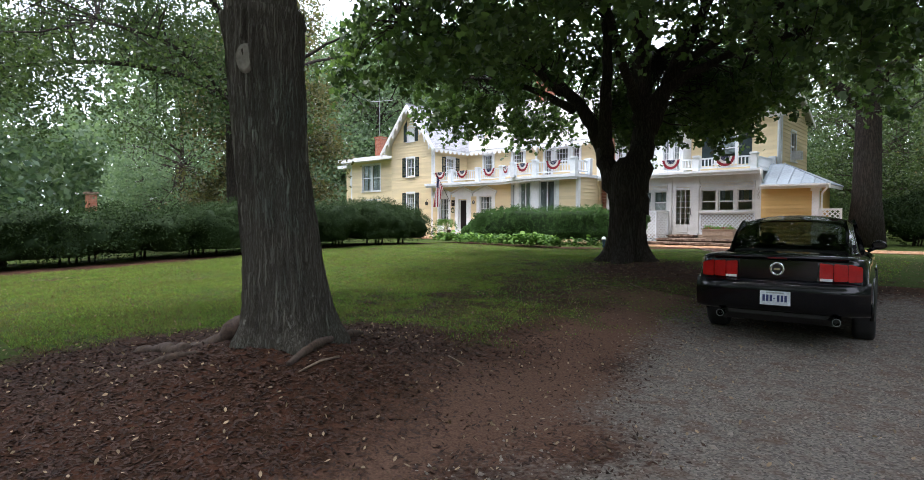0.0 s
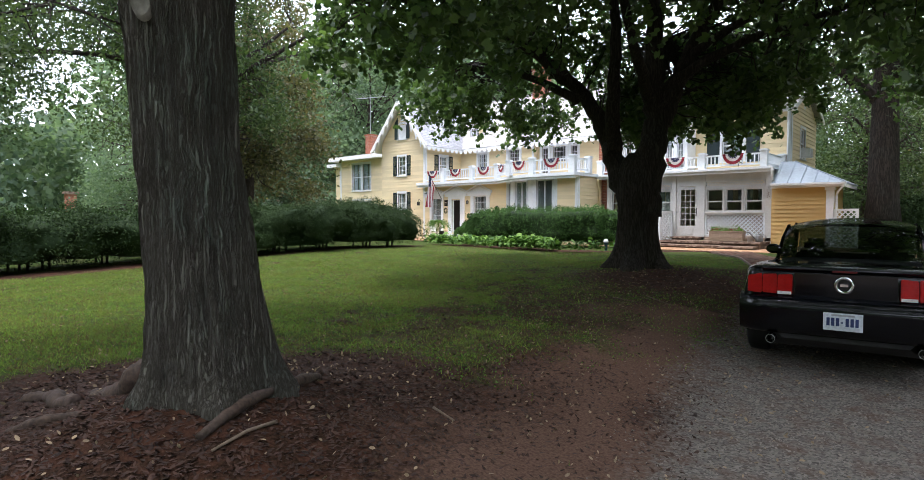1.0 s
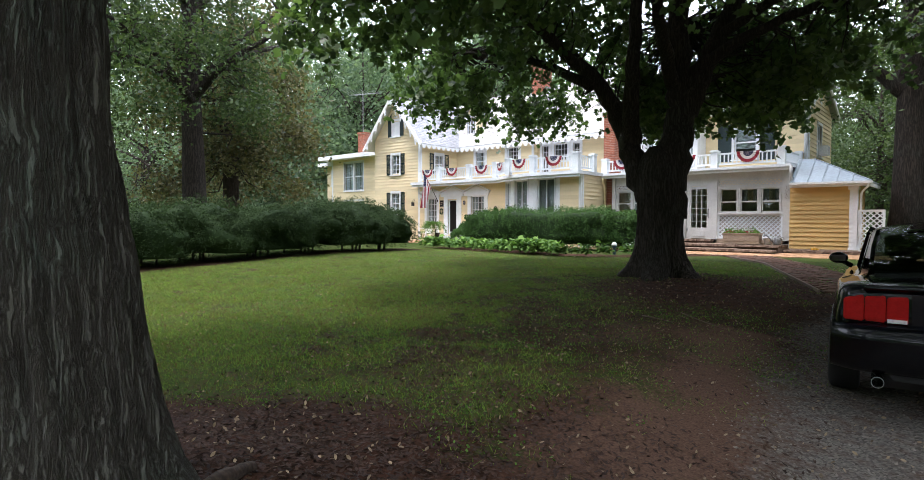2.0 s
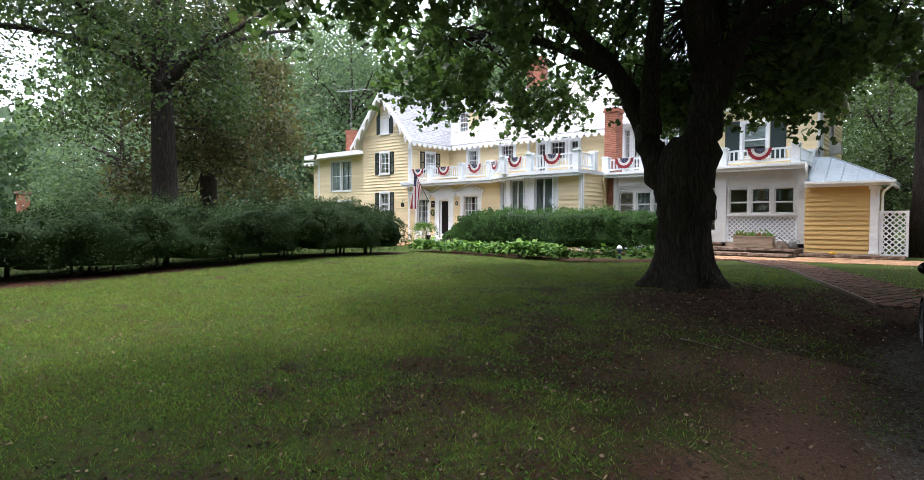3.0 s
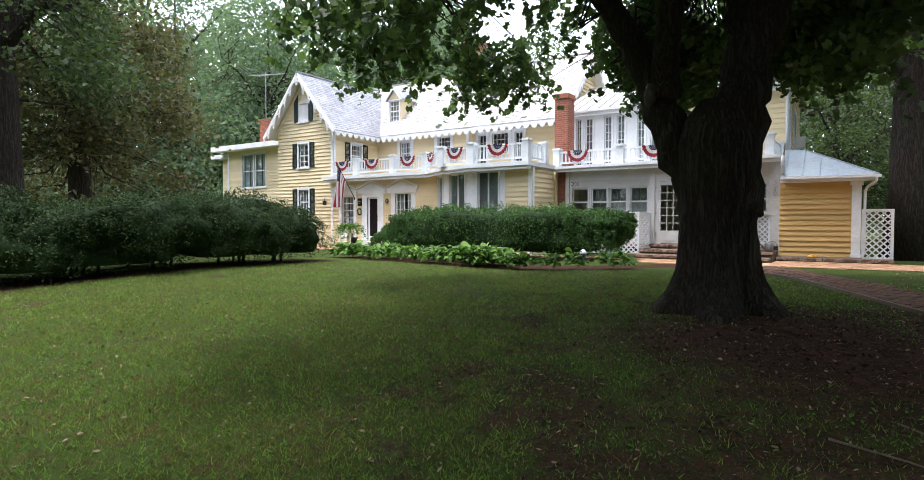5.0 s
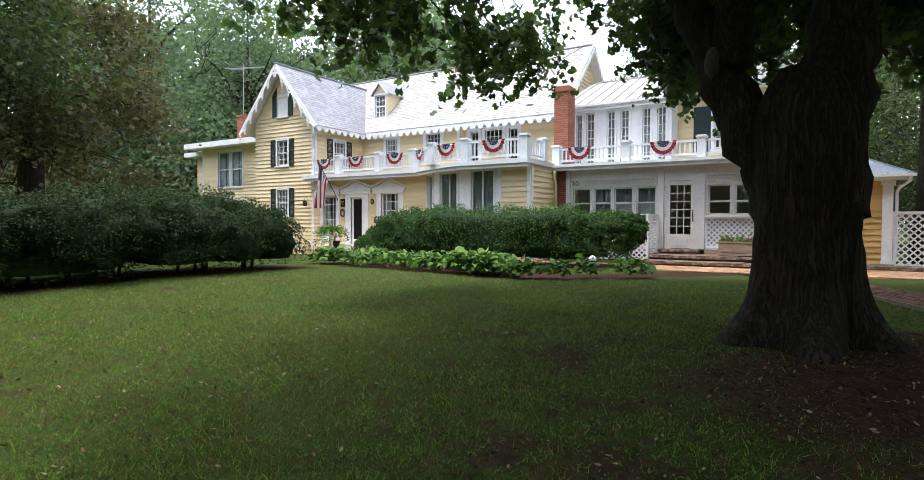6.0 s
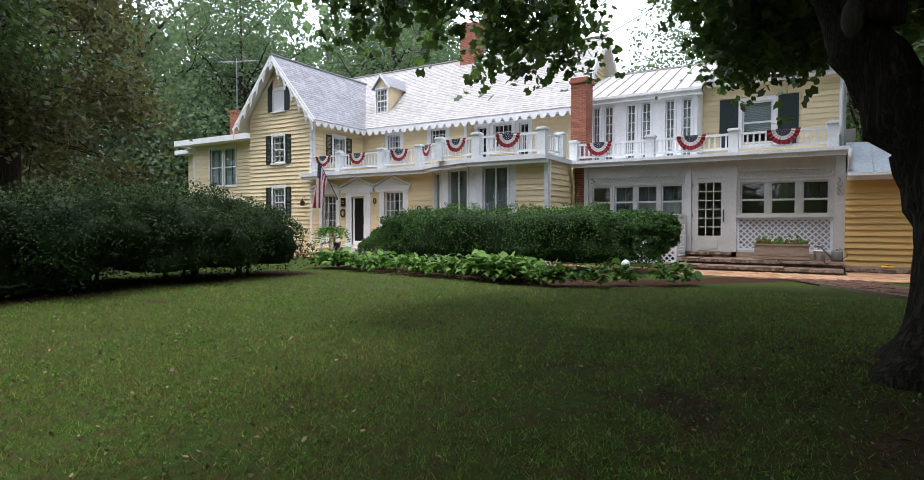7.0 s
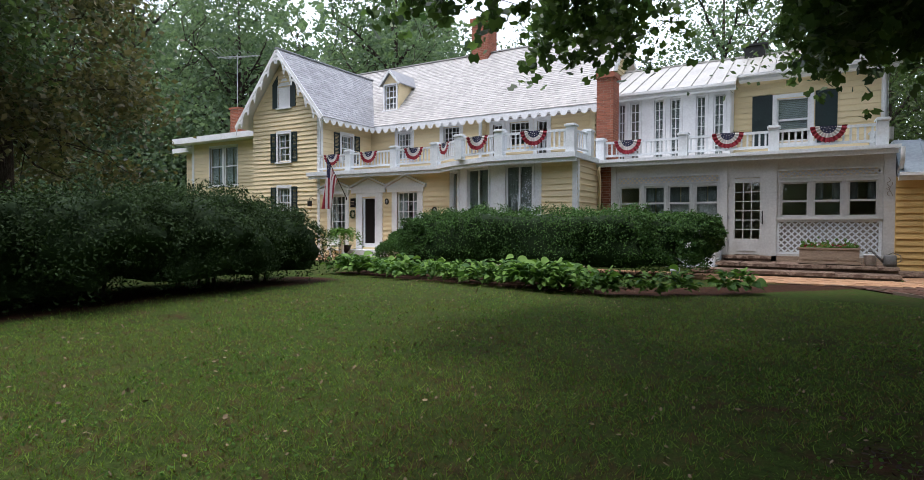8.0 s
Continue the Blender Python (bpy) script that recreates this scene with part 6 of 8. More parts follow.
    tips = crown_tips((bx + 0.8, by - 0.9), 6.3, 6.8, 12.5, 1400, 21, low_drop=0.8, hollow=0.2)
    twigs(t, tips, np.concatenate(nodes), 150, BARK, 6)
    fast_mesh("crown", leaves(spray(tips, 26, 0.42, 22), 0.16, 4, 0.55, 23), 4, LEAF, t, "green leafy crown")


def plain_tree(name, base, height, radius, trunk_r, z_low, count, per, leaf, spread, material, seed, label, limbs=7, low_drop=1.5, shape=4, bark=None, fork=0.35, squash=1.0, extra=(), hollow=0.25, lean=(0, 0), flat=0.5, shift=(0, 0)):
    """A tree with a tapered trunk, limbs and a crown of leaf sprays."""
    bx, by = base
    bz = ground_z(bx, by) - 0.15
    bark = bark or BARK_FAR
    t = thing(name, (bx, by, bz), label, "tree")
    g = np.random.default_rng(seed)
    top = bz + height
    line = [(bx + lean[0] * k, by + lean[1] * k, bz + height * 0.85 * k) for k in (0, 0.12, 0.3, 0.5, 0.75, 1)]
    rr = [trunk_r * 1.5, trunk_r * 1.05, trunk_r * 0.9, trunk_r * 0.7, trunk_r * 0.4, trunk_r * 0.12]
    bm = bmesh.new()
    tube(bm, line, rr, 14)
    part("trunk", bm, bark, t, smooth=True)
    nodes = [np.array(line[2:])]
    for k in range(limbs):
        a, h = 2 * math.pi * (k + g.random() * 0.6) / limbs, bz + height * (fork + 0.35 * g.random())
        L = radius * g.uniform(0.6, 0.9)
        f = (h - bz) / (height * 0.85)
        p0 = (bx + lean[0] * f, by + lean[1] * f, h)
        pts = [p0, (p0[0] + L * 0.3 * math.cos(a), p0[1] + L * 0.3 * math.sin(a) * squash, h + height * 0.07), (p0[0] + L * 0.65 * math.cos(a + 0.15), p0[1] + L * 0.65 * math.sin(a + 0.15) * squash, h + height * 0.13),
               (p0[0] + L * math.cos(a + 0.1), p0[1] + L * math.sin(a + 0.1) * squash, h + height * 0.17)]
        nodes.append(limb(t, pts, trunk_r * 0.42, trunk_r * 0.08, bark, 8))
    for pts, r0, r1 in extra:
        nodes.append(limb(t, pts, r0, r1, bark, 10))
    tips = crown_tips((bx + lean[0] * 0.6 + shift[0], by + lean[1] * 0.6 + shift[1]), radius, z_low, top, count, seed, low_drop, squash, hollow, bias=1.2)
    twigs(t, tips, np.concatenate(nodes), min(count // 3, 260), bark, seed + 1, 0.016)
    fast_mesh("crown", leaves(spray(tips, per, spread, seed + 2), leaf, shape, flat, seed + 3), shape, material, t)
    return t


def trees():
    maple()
    near_tree()
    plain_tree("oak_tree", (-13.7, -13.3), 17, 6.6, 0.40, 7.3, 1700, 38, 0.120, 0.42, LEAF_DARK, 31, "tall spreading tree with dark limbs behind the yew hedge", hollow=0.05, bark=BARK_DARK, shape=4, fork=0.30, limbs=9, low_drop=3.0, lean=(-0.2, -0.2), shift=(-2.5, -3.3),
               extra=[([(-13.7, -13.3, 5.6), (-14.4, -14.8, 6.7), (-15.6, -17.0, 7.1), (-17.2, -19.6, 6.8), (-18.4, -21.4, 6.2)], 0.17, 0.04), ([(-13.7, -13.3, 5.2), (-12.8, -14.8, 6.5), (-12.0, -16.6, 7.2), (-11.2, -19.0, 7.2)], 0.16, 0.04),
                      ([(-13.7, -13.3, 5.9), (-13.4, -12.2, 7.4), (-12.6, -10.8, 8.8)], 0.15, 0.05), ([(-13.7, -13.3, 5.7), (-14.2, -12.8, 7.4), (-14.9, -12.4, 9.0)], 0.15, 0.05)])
    plain_tree("magnolia_tree", (-18.4, -9.6), 16, 3.7, 0.36, 4.0, 700, 40, 0.15, 0.42, LEAF_MAG, 41, "dense magnolia with glossy dark and rusty leaves", bark=BARK_FAR, shape=4, fork=0.22, limbs=8, low_drop=2.6, lean=(0.2, 0.0), hollow=-0.06)
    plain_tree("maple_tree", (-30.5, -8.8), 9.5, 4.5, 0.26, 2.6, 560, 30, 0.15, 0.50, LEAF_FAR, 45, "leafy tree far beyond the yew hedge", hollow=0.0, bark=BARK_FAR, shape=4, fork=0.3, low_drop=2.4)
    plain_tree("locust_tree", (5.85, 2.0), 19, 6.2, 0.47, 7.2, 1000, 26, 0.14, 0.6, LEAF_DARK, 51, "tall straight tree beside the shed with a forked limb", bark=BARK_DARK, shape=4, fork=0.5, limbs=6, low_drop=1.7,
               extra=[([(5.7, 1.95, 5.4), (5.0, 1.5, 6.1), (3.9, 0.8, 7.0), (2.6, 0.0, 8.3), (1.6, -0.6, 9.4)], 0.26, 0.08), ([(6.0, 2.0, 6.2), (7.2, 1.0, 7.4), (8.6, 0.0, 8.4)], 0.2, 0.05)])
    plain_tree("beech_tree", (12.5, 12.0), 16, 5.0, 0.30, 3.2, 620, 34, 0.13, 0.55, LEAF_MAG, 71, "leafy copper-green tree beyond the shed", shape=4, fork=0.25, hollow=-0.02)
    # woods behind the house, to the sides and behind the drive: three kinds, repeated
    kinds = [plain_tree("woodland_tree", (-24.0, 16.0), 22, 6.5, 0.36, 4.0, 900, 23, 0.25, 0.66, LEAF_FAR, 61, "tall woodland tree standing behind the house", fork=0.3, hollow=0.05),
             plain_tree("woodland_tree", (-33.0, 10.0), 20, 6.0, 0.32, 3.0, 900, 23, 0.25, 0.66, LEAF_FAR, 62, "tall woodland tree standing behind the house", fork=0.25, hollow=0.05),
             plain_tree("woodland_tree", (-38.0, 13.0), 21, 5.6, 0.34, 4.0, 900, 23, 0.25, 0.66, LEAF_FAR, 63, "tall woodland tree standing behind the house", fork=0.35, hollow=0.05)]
    for k in kinds:
        tagged(k, group="woodland trees")
    # The last copy, behind the drive, is unseen and added to dim skylight.
    spots = [(-44, 9, 1.15), (-42, 3, 0.9), (-30, 27, 1.1), (-21, 33, 0.95), (-4, 36, 0.66), (-46, -6, 0.5), (-3.2, 19.0, 0.80), (-50, 12, 1.0), (-28, 21, 1.0), (5, -48, 1.0)]
    # Woods to the right, in the darker leaf colour that holds their shade.
    shade = plain_tree("woodland_tree", (11.5, 21.0), 19, 6.2, 0.34, 3.4, 900, 24, 0.21, 0.60, LEAF_DARK, 64, "dark leafy woodland tree beyond the shed and, unseen, round the lawn", fork=0.3, hollow=0.0)
    # The last two copies are unseen, added to keep skylight off the lawn.
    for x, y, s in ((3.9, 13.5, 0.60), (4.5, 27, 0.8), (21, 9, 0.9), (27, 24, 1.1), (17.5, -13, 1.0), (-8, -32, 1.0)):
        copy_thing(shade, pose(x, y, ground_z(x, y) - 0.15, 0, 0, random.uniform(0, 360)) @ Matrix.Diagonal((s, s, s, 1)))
    for i, (x, y, s) in enumerate(spots):
        copy_thing(kinds[i % 3], pose(x, y, ground_z(x, y) - 0.15, 0, 0, random.uniform(0, 360)) @ Matrix.Diagonal((s, s, s, 1)))


def far_woods():
    """A ragged belt of distant foliage down to the ground, all round."""
    g = np.random.default_rng(77)
    tips = []
    for k in range(12500):
        a = g.random() * 2 * math.pi
        d = 64 + 26 * g.random() + 6 * math.sin(a * 5)
        top = 29 + 7 * noise.noise((math.cos(a) * 6, math.sin(a) * 6, 1.0)) + 5 * noise.noise((math.cos(a) * 19, math.sin(a) * 19, 2.0))
        # clearings: beyond the yew row and behind the house
        deg = math.degrees(a)
        for mid, half, low in ((178, 4, 17), (105, 15, 19)):
            top -= low * max(0.0, min(1.0, (half + 3 - abs(deg - mid)) / 5))
        q = (-6 + d * math.cos(a), -6 + d * math.sin(a), -1.5 + (top + 1.5) * g.random() ** 0.8)
        if noise.noise((q[0] * 0.11, q[1] * 0.11, q[2] * 0.15)) > -0.12 or g.random() < 0.10:
            tips.append(q)
    tips = np.array(tips)
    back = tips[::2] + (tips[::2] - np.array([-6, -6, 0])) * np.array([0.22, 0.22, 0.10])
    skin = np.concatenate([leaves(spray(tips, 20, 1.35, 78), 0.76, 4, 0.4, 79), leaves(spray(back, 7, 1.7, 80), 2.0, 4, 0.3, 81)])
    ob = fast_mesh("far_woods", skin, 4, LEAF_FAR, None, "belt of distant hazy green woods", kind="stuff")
    tagged(ob, category="woods")


def bush(name, at, size, count, leaf, material, label, category, seed, group="", lump=0.22, box_like=0.0, stems=True, turn=0.0, shape=4, raise_to=0.0, slim=1.5, tuft=0.105):
    """A shrub: an uneven skin of small leaves over a dark core, on short stems."""
    x, y = at
    z = ground_z(x, y)
    t = thing(name, (x, y, z), label, category, group)
    g = np.random.default_rng(seed)
    rot = np.array([[math.cos(turn), -math.sin(turn), 0], [math.sin(turn), math.cos(turn), 0], [0, 0, 1]])

    def skin(d, shrink=1.0):
        """Surface point for unit directions."""
        p = np.sign(d) * np.abs(d) ** (1 - box_like * 0.62)
        p = p / (np.abs(p) ** (2 + 6 * box_like)).sum(1)[:, None] ** (1 / (2 + 6 * box_like))
        k = np.array([1 + lump * noise.noise(tuple(q * np.array(size) * 1.15 + seed * 1.7)) + lump * 0.5 * noise.noise(tuple(q * np.array(size) * 3.2 + seed)) for q in p])
        q = p * k[:, None] * shrink * np.array(size)
        return q @ rot.T + np.array([x, y, z + size[2] * 0.97 + 0.10])

    def nrm_out(q):
        return q / np.linalg.norm(q, axis=1)[:, None]

    d = g.normal(size=(count, 3))
    d[:, 2] = np.where(d[:, 2] < -0.75, -d[:, 2], d[:, 2])
    d /= np.linalg.norm(d, axis=1)[:, None]
    if max(size) > 2.5 * min(size):
        d = d * (np.array(size) ** 0.5)
        d /= np.linalg.norm(d, axis=1)[:, None]
    fluff = np.array([noise.noise(tuple(q * np.array(size) * 7.5 + seed)) for q in d]) * 2.2
    fluff = np.clip(fluff, -0.45, 2.0)
    pts = skin(d, 1.0) + g.normal(size=(count, 3)) * 0.03 + nrm_out(d) * (tuft * fluff)[:, None]
    low = pts[:, 2] < z + 0.05
    pts[low, 2] = z + 0.05 + g.random(low.sum()) * 0.3
    out = nrm_out(d / np.array(size)) @ rot.T
    if raise_to:
        skirt = np.array([noise.noise((q[0] * 1.3, q[1] * 1.3, seed)) for q in pts])
        keep = ~low & (pts[:, 2] > z + raise_to * (1 + 1.1 * skirt) + 0.07 * g.normal(size=len(pts)))
        pts, out = pts[keep], out[keep]
    fast_mesh("foliage", leaves(pts, leaf, shape, 0.56, seed + 1, slim, out), shape, material, t)
    bm = bmesh.new()
    bmesh.ops.create_icosphere(bm, subdivisions=4, radius=1)
    co = np.array([v.co for v in bm.verts])
    new_co = skin(co / np.linalg.norm(co, axis=1)[:, None], 0.86)
    new_co[:, 2] = np.maximum(new_co[:, 2], z + 0.12 + raise_to * 1.25)
    for v, c in zip(bm.verts, new_co):
        v.co = c
    part("core", bm, NEEDLE, t, smooth=True)
    if stems:
        for k in range(5):
            a, r = g.random() * 6.28, g.random() * 0.5
            sx, sy = x + r * size[0] * math.cos(a), y + r * size[1] * math.sin(a)
            bm = bmesh.new()
            tube(bm, [(sx, sy, z - 0.1), (sx + 0.05, sy, z + 0.2), (sx + 0.02, sy + 0.05, z + 0.5)], [0.035, 0.028, 0.025], 6)
            part("stem", bm, BARK_DARK, t)
    return t


def hedges():
    y, i = -9.55, 0
    while y > -27:
        wx = random.uniform(1.12, 1.32) if i else 0.9
        bush("yew_bush", (-7.66 - 0.10 * i - (0.35 if i == 0 else 0) + random.uniform(-0.12, 0.12), y), (wx, random.uniform(0.95, 1.15), random.uniform(0.60, 0.72)), 22000 if i < 6 else 11000, 0.029 if i < 6 else 0.040, NEEDLE,
             "dark green yew bush in a loosely clipped row", "bush", 100 + i, "row of yew bushes", lump=0.52, box_like=0.36, raise_to=0.085, slim=2.2, tuft=0.14)
        y, i = y - 1.55, i + 1
    bush("clipped_hedge", (-4.62, -3.945), (3.69, 0.85, 0.685), 90000, 0.038, NEEDLE_LIT, "long rounded clipped evergreen hedge before the house", "hedge", 200, lump=0.24, slim=1.7, box_like=0.40, tuft=0.13, turn=math.atan2(1.7, 8.1))
    bush("dark_shrub", (7.1, 5.0), (1.2, 1.15, 1.02), 9000, 0.08, NEEDLE, "dark rounded shrub beyond the shed", "shrub", 210, lump=0.35)


def hosta_mesh(seed):
    g = np.random.default_rng(seed)
    verts, faces = [], []
    for k in range(64):
        a, L = g.random() * 6.283, g.uniform(0.12, 0.24)
        tilt, w = g.uniform(0.35, 1.4), L * g.uniform(0.24, 0.34)
        stalk, roll = g.uniform(0.08, 0.38), g.normal() * 0.45
        d, s = np.array([math.cos(a), math.sin(a), 0]), np.array([-math.sin(a), math.cos(a), 0])
        base = d * stalk * math.cos(tilt) * 0.9 + np.array([0, 0, 0.06 + stalk * math.sin(tilt)])
        i = len(verts)
        for j in range(6):
            u = j / 5
            wide = w * math.sin(math.pi * min(1, 0.14 + u * 0.86)) ** 0.6
            c = base + d * L * u * math.cos(tilt * (1 - u * 1.2)) + np.array([0, 0, L * (math.sin(tilt) * u * 0.85 - 0.58 * u * u)])
            verts += [c - s * wide + np.array([0, 0, (0.30 + roll) * wide]), c, c + s * wide + np.array([0, 0, (0.30 - roll) * wide])]
        for j in range(5):
            q = i + j * 3
            faces += [(q, q + 1, q + 4, q + 3), (q + 1, q + 2, q + 5, q + 4)]
    return arrays_mesh("leaves", verts, faces)


def hostas():
    made = []
    for k in range(3):
        t = thing("hosta_plant", (0, 0, 0), "lush bright green hosta in the front bed", "plant", "hosta bed")
        part_of_mesh("leaves", hosta_mesh(300 + k), HOSTA, t, smooth=True)
        made.append(t)
    line = [(-8.3, -6.9), (-6.6, -7.15), (-4.7, -7.35), (-3.4, -7.6), (-2.3, -7.75), (-1.2, -7.4), (-0.3, -6.5), (0.3, -5.6)]
    spots = []
    for r in range(3):
        s = 0.0
        while s < 6.999:
            i, f = int(s), s - int(s)
            if (r == 0 or s < 4.0) and not (s > 4.0 and abs(s * 1.9 % 1 - 0.5) > 0.36):
                x, y = line[i][0] * (1 - f) + line[i + 1][0] * f, line[i][1] * (1 - f) + line[i + 1][1] * f
                spots.append((x + random.uniform(-0.12, 0.12), y + r * 0.52 + random.uniform(-0.1, 0.1), r))
            s += random.uniform(0.22, 0.31) * (1.15 if s > 4.5 else 1)
    for i, (x, y, r) in enumerate(spots):
        s = random.uniform(0.64, 0.96) * (0.9 if x > -0.5 else 1.0)
        m = pose(x, y, ground_z(x, y), 0, 0, random.uniform(0, 360)) @ (Matrix() if i < 3 else Matrix.Diagonal((s, s, s * 1.15, 1)))
        if i < 3:
            made[i].matrix_basis = m
            WORLD_OF[made[i]] = m
        else:
            copy_thing(made[i % 3], m)


trees()
far_woods()
hedges()
hostas()

# ---------------------------------------------------------------- the car
def spline(P, n):
    """Catmull-Rom through the control points, n steps each."""
    P = np.asarray(P, float)
    Q = np.concatenate([[2 * P[0] - P[1]], P, [2 * P[-1] - P[-2]]])
    out = []
    for i in range(len(P) - 1):
        a, b, c, d = Q[i:i + 4]
        for k in range(n):
            t = k / n
            out.append(0.5 * (2 * b + (c - a) * t + (2 * a - 5 * b + 4 * c - d) * t * t + (3 * b - a - 3 * c + d) * t ** 3))
    out.append(P[-1])
    return np.array(out)


def loft(sections, m, across=3, along=4):
    """A smooth mirrored skin through half-sections of (x, y, z)."""
    S = np.array([spline(s, across) for s in sections])
    S = spline(S.reshape(len(S), -1), along).reshape(-1, S.shape[1], 3)
    full = np.concatenate([S, (S * np.array([-1, 1, 1]))[:, ::-1][:, 1:-1]], axis=1)
    n, k = full.shape[:2]
    faces = [(j * k + i, j * k + (i + 1) % k, (j + 1) * k + (i + 1) % k, (j + 1) * k + i) for j in range(n - 1) for i in range(k)]
    faces += [tuple(range(k))[::-1], tuple((n - 1) * k + i for i in range(k))]
    return full.reshape(-1, 3), faces


def coupe():
    at = (7.57, -17.30, -0.455)
    m = pose(*at, 0, 0, 6.5) @ Matrix.Diagonal((1, 1, 1.045, 1))
    car = thing("sports_coupe", at, "black two-door sports coupe parked on the gravel drive", "car", turn=6.5)

    def lift(bm):
        for v in bm.verts:
            k = max(0.0, v.co.z - 1.0)
            v.co.x *= 1 + 0.14 * k
            v.co.z += 0.16 * k
        return bm

    def put(name, bm, material, parent=car, label="", smooth=False):
        return part(name, bm, material, parent, label, m, smooth)

    def half(y, zb, xb, low, mid, sh, deck, top):
        return [(0, y, zb), (xb, y, zb), (low[0], y, low[1]), (mid[0], y, mid[1]), (sh[0], y, sh[1]), (deck[0], y, deck[1]), (deck[0] * 0.5, y, (deck[1] + top) / 2 + 0.008), (0, y, top)]

    secs = [half(0.02, 0.40, 0.55, (0.74, 0.46), (0.80, 0.60), (0.76, 0.84), (0.70, 0.93), 0.95),
            half(0.07, 0.38, 0.66, (0.83, 0.47), (0.88, 0.60), (0.83, 0.88), (0.75, 0.985), 1.005),
            half(0.22, 0.38, 0.74, (0.89, 0.48), (0.905, 0.62), (0.875, 0.90), (0.79, 1.005), 1.025),
            half(0.60, 0.36, 0.76, (0.905, 0.47), (0.915, 0.64), (0.895, 0.92), (0.80, 1.005), 1.03),
            half(1.05, 0.26, 0.70, (0.90, 0.44), (0.920, 0.66), (0.905, 0.93), (0.80, 1.00), 1.02),
            half(1.70, 0.19, 0.78, (0.90, 0.38), (0.925, 0.62), (0.905, 0.89), (0.80, 0.96), 0.97),
            half(2.60, 0.19, 0.78, (0.90, 0.38), (0.92, 0.62), (0.895, 0.88), (0.80, 0.945), 0.96),
            half(3.40, 0.19, 0.78, (0.905, 0.38), (0.925, 0.62), (0.90, 0.86), (0.78, 0.945), 0.985),
            half(4.10, 0.20, 0.74, (0.90, 0.38), (0.92, 0.60), (0.88, 0.80), (0.74, 0.89), 0.945),
            half(4.55, 0.23, 0.66, (0.84, 0.38), (0.87, 0.57), (0.83, 0.74), (0.70, 0.82), 0.87),
            half(4.74, 0.32, 0.52, (0.74, 0.42), (0.78, 0.55), (0.74, 0.68), (0.62, 0.75), 0.77)]
    v, f = loft(secs, m)
    part_of_mesh("body", arrays_mesh("body", v, f), CARPAINT, car, "glossy black painted body", m, True)
    # roof and pillars
    def arc(y, w, z, drop, n=9):
        return [(w * math.sin(a), y, z - drop * (1 - math.cos(a * 0.9)) * 1.6) for a in np.linspace(-1.25, 1.25, n)]

    rows = [arc(1.30, 0.635, 1.350, 0.10), arc(1.60, 0.66, 1.395, 0.10), arc(2.05, 0.67, 1.412, 0.10), arc(2.45, 0.66, 1.395, 0.10), arc(2.62, 0.65, 1.365, 0.10)]
    bm = bmesh.new()
    grid = [[bm.verts.new(p) for p in r] for r in rows]
    for r0, r1 in zip(grid, grid[1:]):
        for i in range(len(r0) - 1):
            bm.faces.new((r0[i], r0[i + 1], r1[i + 1], r1[i]))
    bmesh.ops.solidify(bm, geom=bm.faces[:], thickness=0.03)
    put("roof", lift(bm), CARPAINT, smooth=True)
    for s in (-1, 1):
        ring = [(s * 0.585, 1.30, 1.345), (s * 0.635, 1.80, 1.300), (s * 0.748, 1.66, 0.955), (s * 0.735, 0.62, 0.985), (s * 0.665, 0.80, 1.040), (s * 0.630, 1.08, 1.222)]
        bm = bmesh.new()
        prism(bm, ring, [(x - s * 0.03, y, z + 0.004) for x, y, z in ring])
        put("rear_pillar", lift(bm), CARPAINT)
        for name, pts, w, d in (("front_pillar", [(s * 0.615, 2.58, 1.325), (s * 0.68, 3.0, 1.15), (s * 0.74, 3.38, 0.96)], 0.07, 0.05),):

            bm = bmesh.new()
            for a, b in zip(pts, pts[1:]):
                bar(bm, a, Vector(b) + (Vector(b) - Vector(a)).normalized() * 0.02, w, d, up=(s, 0, 0.6))
            put(name, lift(bm), CARPAINT)
        bm = bmesh.new()
        prism(bm, [(s * 0.635, 1.66, 1.285), (s * 0.625, 2.58, 1.300), (s * 0.735, 3.30, 0.975), (s * 0.745, 1.58, 0.975)],
              [(s * 0.630, 1.66, 1.285), (s * 0.620, 2.58, 1.300), (s * 0.730, 3.30, 0.975), (s * 0.740, 1.58, 0.975)])
        put("side_window", lift(bm), CARGLASS)
        # mirror
        bm = bmesh.new()
        bmesh.ops.create_icosphere(bm, subdivisions=3, radius=1, matrix=pose(s * 0.955, 2.90, 1.06) @ Matrix.Diagonal((0.098, 0.07, 0.066, 1)))
        bar(bm, (s * 0.82, 2.92, 0.97), (s * 0.93, 2.90, 1.03), 0.05, 0.05)
        mir = put("side_mirror", bm, CARPAINT, smooth=True)
        bm = bmesh.new()
        box(bm, s * 0.955 - 0.07, s * 0.955 + 0.07, 2.822, 2.834, 1.028, 1.095)
        put("mirror_glass", bm, MIRROR, mir)
